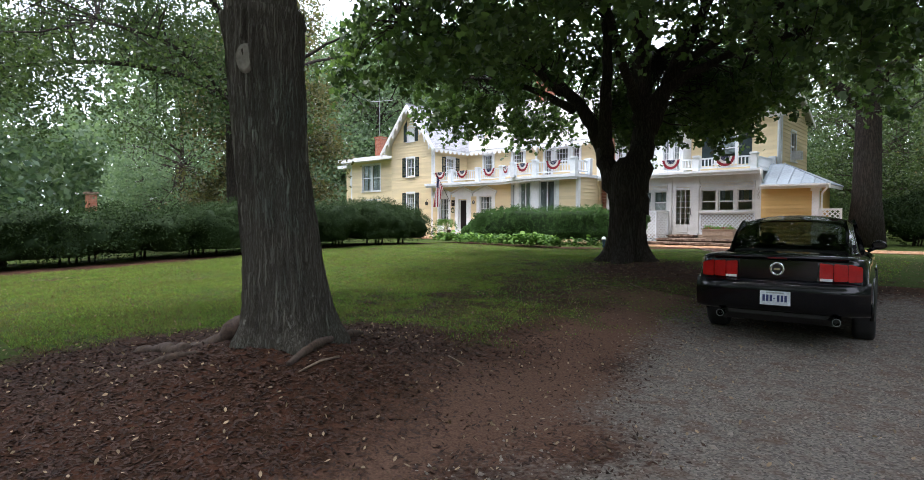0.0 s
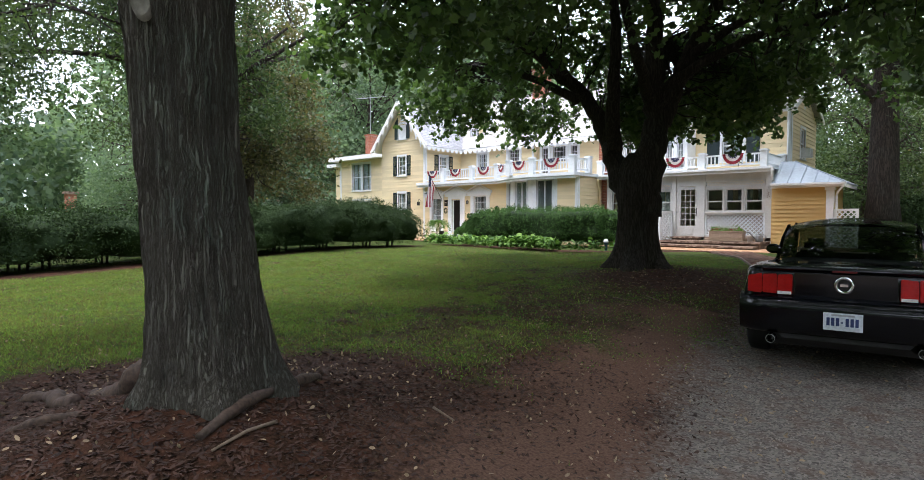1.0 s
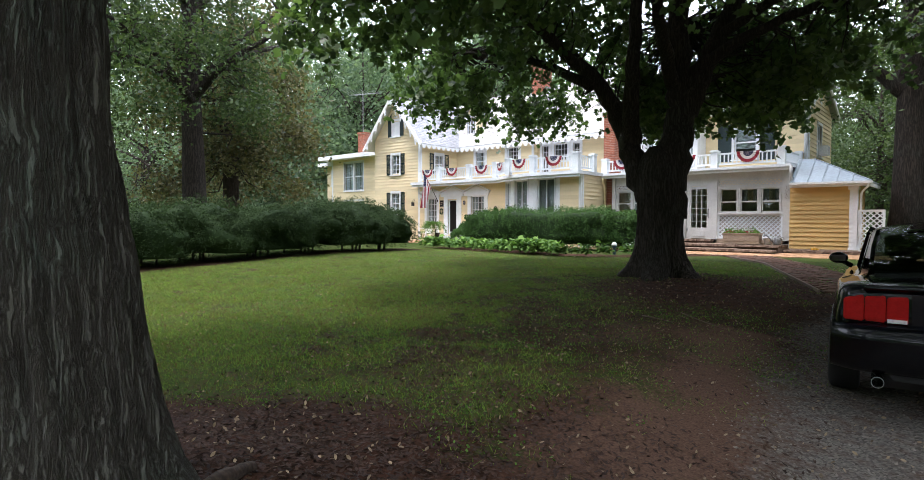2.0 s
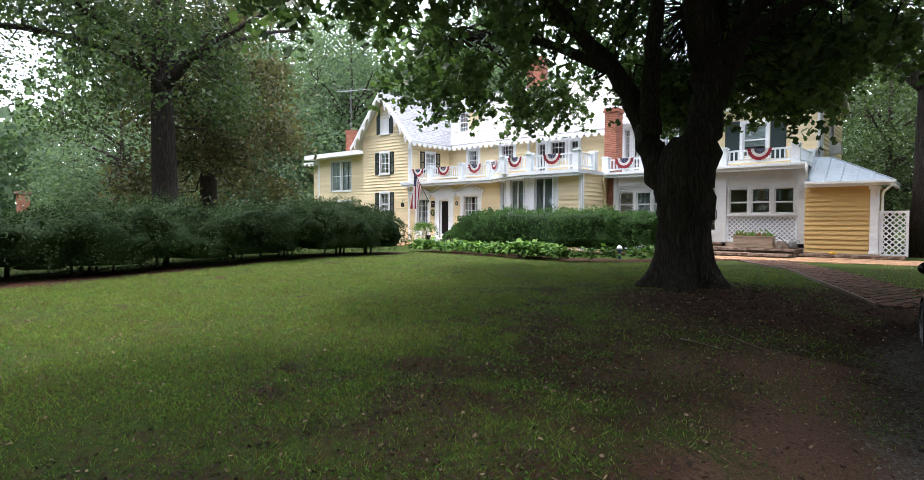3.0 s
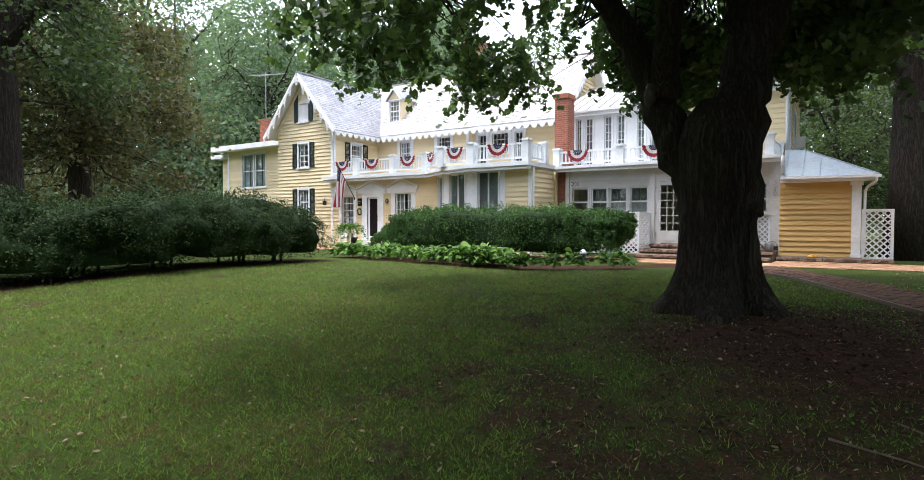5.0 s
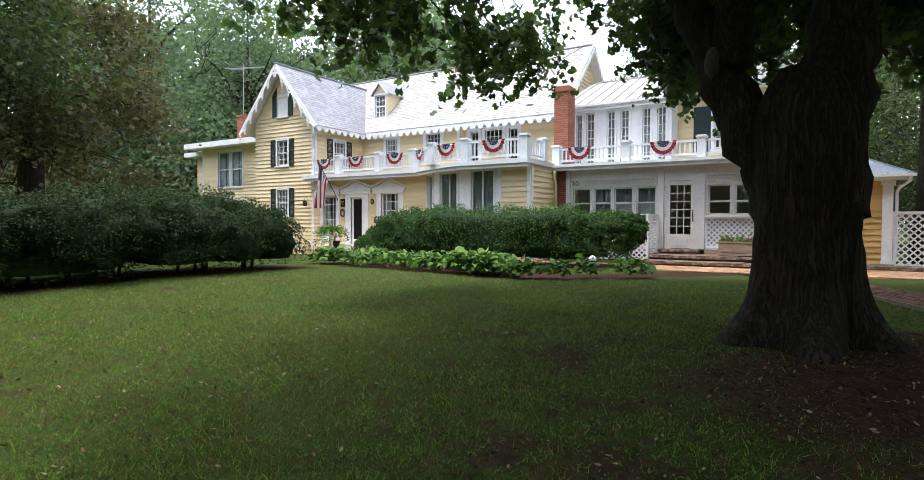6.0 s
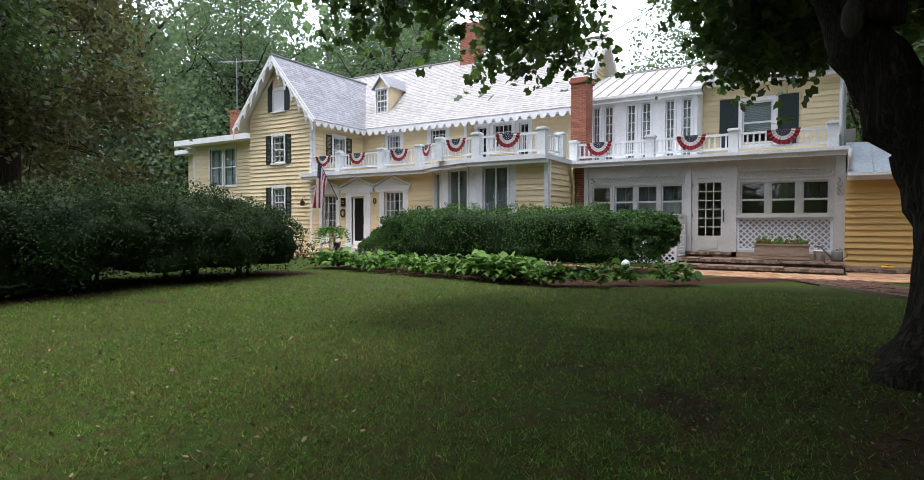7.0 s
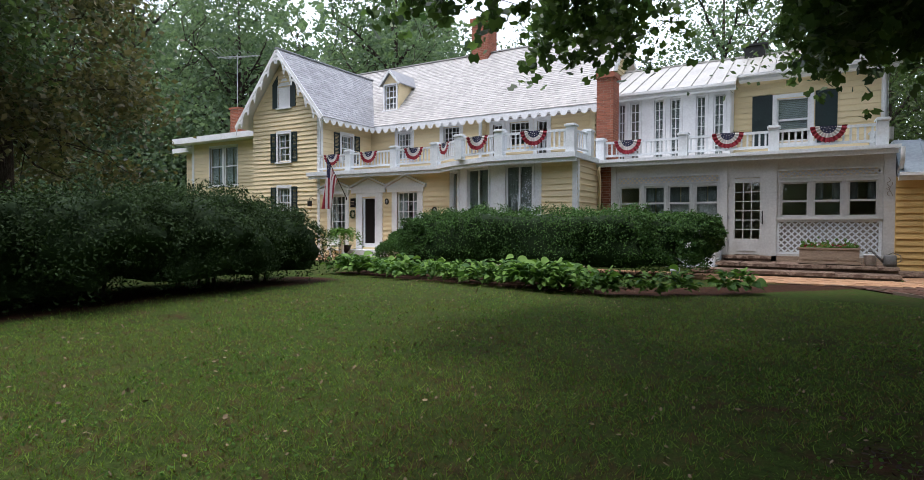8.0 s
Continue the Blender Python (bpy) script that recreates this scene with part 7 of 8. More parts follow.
    # glass
    for name, rows in (("rear_window", [[(x * 0.67, 0.78, 1.035 + 0.03 * (1 - x * x)) for x in np.linspace(-1, 1, 9)], [(x * 0.635, 1.08, 1.215 + 0.035 * (1 - x * x)) for x in np.linspace(-1, 1, 9)], [(x * 0.59, 1.36, 1.330 + 0.03 * (1 - x * x)) for x in np.linspace(-1, 1, 9)]]),
                       ("windscreen", [[(x * 0.70, 3.40 + 0.10 * (1 - x * x), 0.98) for x in np.linspace(-1, 1, 9)], [(x * 0.62, 3.0 + 0.08 * (1 - x * x), 1.19) for x in np.linspace(-1, 1, 9)], [(x * 0.60, 2.60 + 0.04 * (1 - x * x), 1.345) for x in np.linspace(-1, 1, 9)]])):
        bm = bmesh.new()
        g = [[bm.verts.new(p) for p in r] for r in rows]
        for r0, r1 in zip(g, g[1:]):
            for i in range(8):
                bm.faces.new((r0[i], r0[i + 1], r1[i + 1], r1[i]))
        put(name, lift(bm), CARGLASS, smooth=True)
    # seats inside
    for s in (-1, 1):
        bm = bmesh.new()
        bmesh.ops.create_cube(bm, size=1, matrix=pose(s * 0.36, 2.05, 0.80, -14) @ Matrix.Diagonal((0.46, 0.13, 0.56, 1)))
        bmesh.ops.create_cube(bm, size=1, matrix=pose(s * 0.36, 1.95, 1.13, -10) @ Matrix.Diagonal((0.25, 0.10, 0.14, 1)))
        bmesh.ops.bevel(bm, geom=bm.edges[:], offset=0.042, segments=3, affect="EDGES")
        put("seat", lift(bm), CARTRIM, smooth=True)
    put("parcel_shelf", boxes((-0.62, 0.62, 0.86, 1.30, 0.985, 1.035)), CARTRIM)
    put("dashboard", boxes((-0.66, 0.66, 2.95, 3.35, 0.90, 1.02)), CARTRIM)
    # boot lid lip, panel, bumper shelf
    bm = bmesh.new()
    bar(bm, (-0.70, 0.055, 0.990), (0.70, 0.055, 0.990), 0.10, 0.045)
    bmesh.ops.bevel(bm, geom=bm.edges[:], offset=0.016, segments=2, affect="EDGES")
    put("spoiler", bm, CARPAINT, smooth=True)
    bm = bmesh.new()
    box(bm, -0.10, 0.10, -0.002, 0.02, 0.972, 0.990)
    put("brake_light", bm, TAILDARK, label="dark red high brake light")
    put("rear_panel", boxes((-0.405, 0.405, 0.005, 0.05, 0.745, 0.955)), CARPAINT)
    bm = bmesh.new()
    prof = [(0.03, 0.746), (-0.02, 0.739), (-0.078, 0.702), (-0.112, 0.650), (-0.116, 0.60), (-0.100, 0.48), (-0.05, 0.39), (0.10, 0.36)]
    xs = np.linspace(-1, 1, 25)
    g = [[bm.verts.new((x * 0.905, y + 0.16 * abs(x) ** 7, z)) for y, z in spline([(a, b) for a, b in prof], 3)] for x in xs]
    for r0, r1 in zip(g, g[1:]):
        for i in range(len(r0) - 1):
            bm.faces.new((r0[i], r0[i + 1], r1[i + 1], r1[i]))
    put("rear_bumper", bm, CARPAINT, smooth=True)
    bm = bmesh.new()
    prism(bm, [(-0.50, -0.02, 0.34), (0.50, -0.02, 0.34), (0.62, 0.2, 0.24), (-0.62, 0.2, 0.24)], [(-0.55, -0.02, 0.40), (0.55, -0.02, 0.40), (0.62, 0.22, 0.40), (-0.62, 0.22, 0.40)])
    put("valance", bm, TYRE)
    # tail lamps: three upright lenses a side, clear reversing lens at the inner foot
    for s in (-1, 1):
        for k in range(3):
            x0, x1 = 0.425 + k * 0.135, 0.425 + k * 0.135 + 0.131
            y0, y1 = -0.004 + 0.012 * k, -0.004 + 0.012 * (k + 1)
            bm = bmesh.new()
            prism(bm, [(s * x0, y0 - 0.022, 0.748), (s * x1, y1 - 0.022, 0.754), (s * x1, y1 + 0.1, 0.754), (s * x0, y0 + 0.1, 0.748)],
                  [(s * x0, y0 - 0.010, 0.940), (s * x1, y1 - 0.010, 0.930 - 0.02 * (k == 2)), (s * x1, y1 + 0.1, 0.930 - 0.02 * (k == 2)), (s * x0, y0 + 0.1, 0.940)])
            bmesh.ops.bevel(bm, geom=bm.edges[:], offset=0.008, segments=2, affect="EDGES")
            put("tail_light", bm, TAIL, label="red upright tail light lens", smooth=False)
        bm = bmesh.new()
        box(bm, min(s * 0.431, s * 0.550), max(s * 0.431, s * 0.550), -0.034, 0.0, 0.752, 0.778)
        put("reversing_light", bm, TAILWHITE)
    # round badge: chrome ring, dark field, plain bar
    def hoop(R, r, c, n=28, k=8):
        bm = bmesh.new()
        g = [[bm.verts.new((c[0] + (R + r * math.cos(q)) * math.cos(p), c[1] + r * math.sin(q), c[2] + (R + r * math.cos(q)) * math.sin(p))) for q in [2 * math.pi * j / k for j in range(k)]] for p in [2 * math.pi * i / n for i in range(n)]]
        for i in range(n):
            for j in range(k):
                bm.faces.new((g[i][j], g[(i + 1) % n][j], g[(i + 1) % n][(j + 1) % k], g[i][(j + 1) % k]))
        return bm

    badge = put("badge", hoop(0.066, 0.017, (0, -0.006, 0.86)), CHROME, label="round chrome badge", smooth=True)
    bm = bmesh.new()
    bmesh.ops.create_icosphere(bm, subdivisions=3, radius=1, matrix=pose(0, 0.004, 0.86) @ Matrix.Diagonal((0.06, 0.012, 0.06, 1)))
    put("badge_field", bm, CARTRIM, badge, smooth=True)
    put("badge_bar", boxes((-0.032, 0.032, -0.014, -0.007, 0.848, 0.872)), CHROME, badge)
    # number plate with plain bars
    plate = put("number_plate", boxes((-0.155, 0.155, -0.134, -0.095, 0.468, 0.622)), PLATE, label="white number plate with dark bars")
    put("plate_bar", boxes(*[(-0.128 + k * 0.0375, -0.128 + k * 0.0375 + (0.026 if k != 3 else 0.018), -0.137, -0.133, 0.508 if k != 3 else 0.534, 0.580 if k != 3 else 0.546) for k in range(7)]), PLATEINK, plate)
    put("plate_strip", boxes((-0.09, 0.09, -0.137, -0.133, 0.596, 0.611)), STEEL, plate)
    for s in (-1, 1):
        bm = bmesh.new()
        tube(bm, [(s * 0.60, 0.16, 0.325), (s * 0.60, -0.075, 0.325)], [0.040, 0.043], 16, cap=False)
        bmesh.ops.solidify(bm, geom=bm.faces[:], thickness=0.006)
        put("exhaust_tip", bm, CHROME, smooth=True)
        put("exhaust_rim", hoop(0.039, 0.0025, (s * 0.60, -0.075, 0.325)), STEEL, smooth=True)
        # door line and handle
        bm = bmesh.new()
        bar(bm, (s * 0.925, 1.86, 0.78), (s * 0.925, 2.02, 0.78), 0.03, 0.03)
        put("door_handle", bm, CARPAINT)
    # wheels
    for y in (1.06, 3.78):
        for s in (-1, 1):
            bm = bmesh.new()
            ring = [(0.245, -0.105), (0.30, -0.118), (0.335, -0.095), (0.342, -0.05), (0.342, 0.05), (0.335, 0.095), (0.30, 0.118), (0.245, 0.105)]
            seg = 36
            g = [[bm.verts.new((s * 0.83 + w, y + r * math.cos(2 * math.pi * k / seg), 0.342 + r * math.sin(2 * math.pi * k / seg))) for r, w in ring] for k in range(seg)]
            for k in range(seg):
                for i in range(len(ring)):
                    bm.faces.new((g[k][i], g[(k + 1) % seg][i], g[(k + 1) % seg][(i + 1) % len(ring)], g[k][(i + 1) % len(ring)]))
            wheel = put("wheel", bm, TYRE, label="black tyre with a silver five-spoke rim", smooth=True)
            bm = bmesh.new()
            xo = s * 0.925
            for k in range(5):
                a = 2 * math.pi * k / 5 + 0.3
                for da in (-0.11, 0.11):
                    bar(bm, (xo - s * 0.012, y + 0.05 * math.cos(a), 0.342 + 0.05 * math.sin(a)), (xo, y + 0.235 * math.cos(a + da), 0.342 + 0.235 * math.sin(a + da)), 0.032, 0.03, up=(s, 0, 0))
            tube(bm, [(xo - s * 0.03, y, 0.342), (xo + s * 0.005, y, 0.342)], [0.062, 0.055], 16)
            for k in range(36):
                a, b = 2 * math.pi * k / 36, 2 * math.pi * (k + 1) / 36
                prism(bm, [(xo - s * 0.03, y + r * math.cos(t), 0.342 + r * math.sin(t)) for r, t in ((0.225, a), (0.225, b), (0.248, b), (0.248, a))],
                      [(xo + s * 0.008, y + r * math.cos(t), 0.342 + r * math.sin(t)) for r, t in ((0.232, a), (0.232, b), (0.248, b), (0.248, a))])
            put("rim", bm, STEEL, wheel)
            bm = bmesh.new()
            tube(bm, [(s * 0.88, y, 0.342), (s * 0.895, y, 0.342)], [0.24, 0.24], 24)
            put("brake_disc", bm, CARTRIM, wheel)
            # arch lip
            bm = bmesh.new()
            ts = [math.pi * (k / 24 * 1.12 - 0.06) for k in range(25)]
            tube(bm, [(s * 0.915, y + 0.378 * math.cos(t), 0.342 + 0.378 * math.sin(t)) for t in ts], [0.022] * 25, 8)
            put("wheel_arch", bm, CARPAINT, smooth=True)
    # headlamps and grille at the far end
    put("grille", boxes((-0.50, 0.50, 4.70, 4.77, 0.52, 0.70)), CARTRIM)
    for s in (-1, 1):
        bm = bmesh.new()
        tube(bm, [(s * 0.60, 4.62, 0.66), (s * 0.60, 4.74, 0.66)], [0.10, 0.09], 16)
        put("headlight", bm, TAILWHITE, smooth=True)


coupe()

# ---------------------------------------------------------------- steps, walks and small things
def ground_h(x, y):
    return ground_z(x, y) + 0.018 * noise.noise((x * 1.1, y * 1.1, 0)) + 0.008 * noise.noise((x * 4, y * 4, 2))


def rough_slab(x0, x1, y0, y1, z0, z1, seed, cut=0.22):
    """A worn stone course with an uneven front edge."""
    bm = bmesh.new()
    n = max(2, int((x1 - x0) / cut))
    for i in range(n):
        a, b = x0 + (x1 - x0) * i / n, x0 + (x1 - x0) * (i + 1) / n
        fa = [y0 + 0.035 * noise.noise((q * 3, seed, 0)) for q in (a, b)]
        za = [z1 + 0.016 * noise.noise((q * 2, seed, 4)) for q in (a, b)]
        prism(bm, [(a, fa[0], z0), (b, fa[1], z0), (b, y1, z0), (a, y1, z0)], [(a, fa[0] + 0.012, za[0]), (b, fa[1] + 0.012, za[1]), (b, y1, z1), (a, y1, z1)])
    bmesh.ops.remove_doubles(bm, verts=bm.verts, dist=0.0005)
    return bm


def course(st, name, x0, x1, y0, y1, z0, z1, seed):
    """One step: a recessed dark riser under worn slabs of uneven length."""
    g = random.Random(seed)
    part("riser", rough_slab(x0 + 0.04, x1 - 0.04, y0 + 0.05, y1, z0, z1 - 0.065, seed + 20), RISER, st)
    x = x0
    while x < x1 - 0.05:
        w = min(g.uniform(0.45, 1.15), x1 - x)
        if x1 - x - w < 0.3:
            w = x1 - x
        d = g.uniform(-0.02, 0.025)
        bm = rough_slab(x, x + w - g.uniform(0.008, 0.02), y0 + d, y1, z1 - 0.07 + g.uniform(-0.01, 0.01), z1 + g.uniform(-0.012, 0.008), seed + x, 0.12)
        part(name, bm, STONE, st)
        x += w


def steps():
    st = thing("porch_steps", (0.7, -1.2, 0), "worn stone and brick porch steps", "steps")
    course(st, "landing_slab", -0.99, 2.70, -1.40, -0.06, 0.0, 0.27, 1)
    course(st, "tread", -1.45, 2.66, -2.10, -1.41, -0.05, 0.135, 2)
    course(st, "side_step", 2.72, 5.40, -0.95, -0.21, -0.05, 0.115, 3)
    course(st, "door_step", -0.95, 0.20, -0.42, -0.055, 0.272, 0.40, 4)
    fs = thing("front_steps", (-12.6, -1.1, 0), "pale stone steps below the front door", "steps")
    part("tread", rough_slab(-13.4, -11.7, -1.25, -0.73, 0.0, 0.28, 5), GREYWHITE, fs)


def pave(name, outline, label, turn, z_of, seed, lift=0.012, light=False, brick_mat=None):
    """Bricks laid flat inside a polygon, each a separate block on a sunken bed."""
    ob = thing(name, (outline[0][0], outline[0][1], 0), label, "path", kind="structure")
    xs, ys = [p[0] for p in outline], [p[1] for p in outline]
    bm = bmesh.new()
    v = [bm.verts.new((x, y, z_of(x, y) + 0.003)) for x, y in outline]
    bm.faces.new(v)
    part("bed", bm, MORTAR if light else CHIP, ob)

    def inside(x, y):
        hit = False
        for (ax, ay), (bx, by) in zip(outline, outline[1:] + outline[:1]):
            if (ay > y) != (by > y) and x < (bx - ax) * (y - ay) / (by - ay) + ax:
                hit = not hit
        return hit

    g = random.Random(seed)
    c, s = math.cos(radians(turn)), math.sin(radians(turn))
    L, W, J = 0.20, 0.098, 0.008
    verts, faces = [], []
    mx, my, R = sum(xs) / len(xs), sum(ys) / len(ys), max(max(xs) - min(xs), max(ys) - min(ys))
    row, b = 0, -R
    while b < R:
        a = -R + (L / 2 if row % 2 else 0)
        while a < R:
            x, y = mx + a * c - b * s, my + a * s + b * c
            if inside(x, y):
                h = z_of(x, y) + lift + g.uniform(-0.004, 0.004)
                k = len(verts)
                tl = [g.uniform(-0.004, 0.004) for _ in range(4)]
                for dz in (0, 1):
                    for q, (da, db) in enumerate(((-L / 2, -W / 2), (L / 2, -W / 2), (L / 2, W / 2), (-L / 2, W / 2))):
                        e = 0.994 if dz else 1.0
                        verts.append((x + (da * c - db * s) * e, y + (da * s + db * c) * e, h + tl[q] if dz else h - 0.03))
                faces += [(k + 4, k + 5, k + 6, k + 7), (k, k + 1, k + 5, k + 4), (k + 1, k + 2, k + 6, k + 5), (k + 2, k + 3, k + 7, k + 6), (k + 3, k, k + 4, k + 7)]
            a += L + J
        b, row = b + W + J, row + 1
    arrays("bricks", verts, faces, brick_mat or PAVER, ob, kind="stuff")


def walks():
    flat = lambda x, y: max(0.0, ground_z(x, y)) + 0.015
    on = lambda x, y: ground_z(x, y) + 0.02
    pave("front_path", [(-9.5, -2.15), (-1.5, -2.15), (2.72, -2.15), (2.74, -1.0), (5.6, -1.0), (9.0, -1.3), (15.0, -1.7), (15.0, -3.3), (9.0, -2.9), (5.9, -3.1), (3.3, -3.35), (0.8, -3.75), (-1.0, -3.6), (-9.5, -3.3)], "worn orange brick path along the house front", 0, flat, 5, light=True)
    pave("brick_terrace", [(-15.3, -3.4), (-9.5, -3.4), (-9.5, -0.75), (-15.3, -0.75)], "brick terrace before the front door", 0, flat, 6, light=True)
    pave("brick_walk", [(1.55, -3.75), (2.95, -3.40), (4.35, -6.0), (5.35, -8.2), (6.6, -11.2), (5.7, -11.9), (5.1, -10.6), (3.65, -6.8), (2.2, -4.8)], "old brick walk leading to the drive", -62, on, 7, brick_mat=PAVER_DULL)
    ed = thing("walk_edging", (3.5, -6.5, 0), "thin weathered timber edging of the brick walk", "edging")
    for a, b in (((2.2, -4.85), (3.62, -6.85)), ((3.62, -6.85), (5.06, -10.65)), ((5.06, -10.65), (5.66, -11.95))):
        bm = bmesh.new()
        bar(bm, (*a, on(*a) + 0.004), (*b, on(*b) + 0.004), 0.035, 0.06)
        part("edging_board", bm, TWIG, ed)


def bunting(x, y, z, turn, s=1.0):
    """A pleated half-round fan: red rim, white band, navy heart with pale spots."""
    t = thing("bunting_fan", (x, y, z), "pleated red, white and navy bunting fan hung on the railing", "bunting", "bunting on the balconies", turn=turn)
    m = pose(x, y, z, 0, 0, turn)
    n = 44
    for name, r0, r1, mt in (("red_band", 0.295, 0.41, RED), ("white_band", 0.19, 0.295, CLOTHWHITE), ("navy_field", 0.0, 0.19, NAVY)):
        bm = bmesh.new()
        rings = []
        for r in (r0, (r0 + r1) / 2, r1):
            ring = []
            for k in range(n + 1):
                a = math.pi * k / n
                wave = 0.030 * math.sin(k * 1.57) * (r / 0.4) + (0.02 * noise.noise((k * 0.5, x, 0)) if r == 0.40 else 0)
                rr = r * 0.93 * (1 + 0.03 * math.sin(k * 2.1 + 1) * (1 if r > 0.3 else 0))
                ring.append(bm.verts.new((s * rr * math.cos(a) * 1.0, -0.02 + wave, -s * rr * math.sin(a) * 1.05)))
            rings.append(ring)
        for q0, q1 in zip(rings, rings[1:]):
            for k in range(n):
                try:
                    bm.faces.new((q0[k], q0[k + 1], q1[k + 1], q1[k]))
                except ValueError:
                    pass
        bmesh.ops.remove_doubles(bm, verts=bm.verts, dist=0.0004)
        part(name, bm, mt, t, m=m, smooth=True)
    bm = bmesh.new()
    for rr, k0, cnt in ((0.145, 0.5, 6), (0.085, 0.6, 4), (0.03, 1.0, 1)):
        for k in range(cnt):
            a = math.pi * (k + k0) / (cnt + 2 * k0 - 1) if cnt > 1 else math.pi / 2
            c = Vector((s * rr * math.cos(a), -0.042, -s * rr * math.sin(a)))
            pts = [c + Vector((0.016 * (1 if j % 2 == 0 else 0.45) * math.cos(math.pi * j / 5 + 0.31), 0, 0.016 * (1 if j % 2 == 0 else 0.45) * math.sin(math.pi * j / 5 + 0.31))) for j in range(10)]
            prism(bm, pts, [p + Vector((0, -0.002, 0)) for p in pts])
    part("stars", bm, CLOTHWHITE, t, m=m, kind="stuff")


def buntings():
    for x in (-3.50, -0.88, 1.36):
        bunting(x, -0.17, 3.61, 0)
    for a, b, f in ((0, 1, 0.48), (1, 2, 0.46), (2, 3, 0.50), (3, 4, 0.45), (4, 5, 0.48), (5, 6, 0.50)):
        p, q = LEFT_POSTS[a], LEFT_POSTS[b]
        ang = math.atan2(q[1] - p[1], q[0] - p[0])
        x, y = p[0] + (q[0] - p[0]) * f, p[1] + (q[1] - p[1]) * f
        bunting(x + 0.06 * math.sin(ang), y - 0.06 * math.cos(ang), 3.73, math.degrees(ang), 1.0 if a != 3 else 0.9)


def flag():
    tip, foot = Vector((-13.50, -1.85, 3.52)), Vector((-13.58, -0.74, 2.12))
    t = thing("flag", tuple(foot), "striped flag with a navy canton hanging limp from a wall pole", "flag")
    bm = bmesh.new()
    tube(bm, [tuple(foot), tuple(tip)], [0.014, 0.011], 8)
    part("pole", bm, DOORDARK, t)
    bm = bmesh.new()
    box(bm, foot.x - 0.03, foot.x + 0.03, -0.76, -0.68, foot.z - 0.06, foot.z + 0.03)
    part("bracket", bm, BLACKIRON, t)
    nu, nv = 26, 40
    along = (foot - tip).normalized() * 0.95
    P = np.zeros((nu + 1, nv + 1, 3))
    for i in range(nu + 1):
        for j in range(nv + 1):
            u, v = i / nu, j / nv
            gather = 1 - 0.30 * v ** 0.6
            base = tip + along * (u * gather)
            drop = v * 1.80 - u * 0.95 * 0.55 * min(1.0, v * 1.3)
            P[i, j] = (base.x - 0.20 * v + 0.055 * math.sin(u * 15 + v * 3) * v ** 0.5 + 0.04 * u * v, base.y + 0.05 * math.cos(u * 13 + v * 2) * v ** 0.5, base.z - drop)
    verts = P.reshape(-1, 3)
    sets = {"red": [], "white": [], "navy": []}
    for i in range(nu):
        for j in range(nv):
            q = (i * (nv + 1) + j, (i + 1) * (nv + 1) + j, (i + 1) * (nv + 1) + j + 1, i * (nv + 1) + j + 1)
            key = "navy" if i < 10 and j < 13 else ("red" if (i // 2) % 2 == 0 else "white")
            sets[key].append(q)
    for key, name, mt in (("red", "red_stripes", RED), ("white", "white_stripes", CLOTHWHITE), ("navy", "canton", NAVY)):
        ob = arrays(name, verts, sets[key], mt, t, smooth=True, kind="stuff" if key != "navy" else "")
    stars = []
    for i in range(1, 9, 2):
        for j in range(1, 12, 2):
            c, d, e = P[i, j], P[i + 1, j] - P[i, j], P[i, j + 1] - P[i, j]
            nrm = np.cross(d, e)
            nrm /= np.linalg.norm(nrm) + 1e-9
            for sgn in (-1, 1):
                o = c + nrm * 0.004 * sgn
                stars += [o - d * 0.28, o - e * 0.28, o + d * 0.28, o + e * 0.28]
    fast_mesh("stars", np.array(stars), 4, CLOTHWHITE, t, kind="stuff")


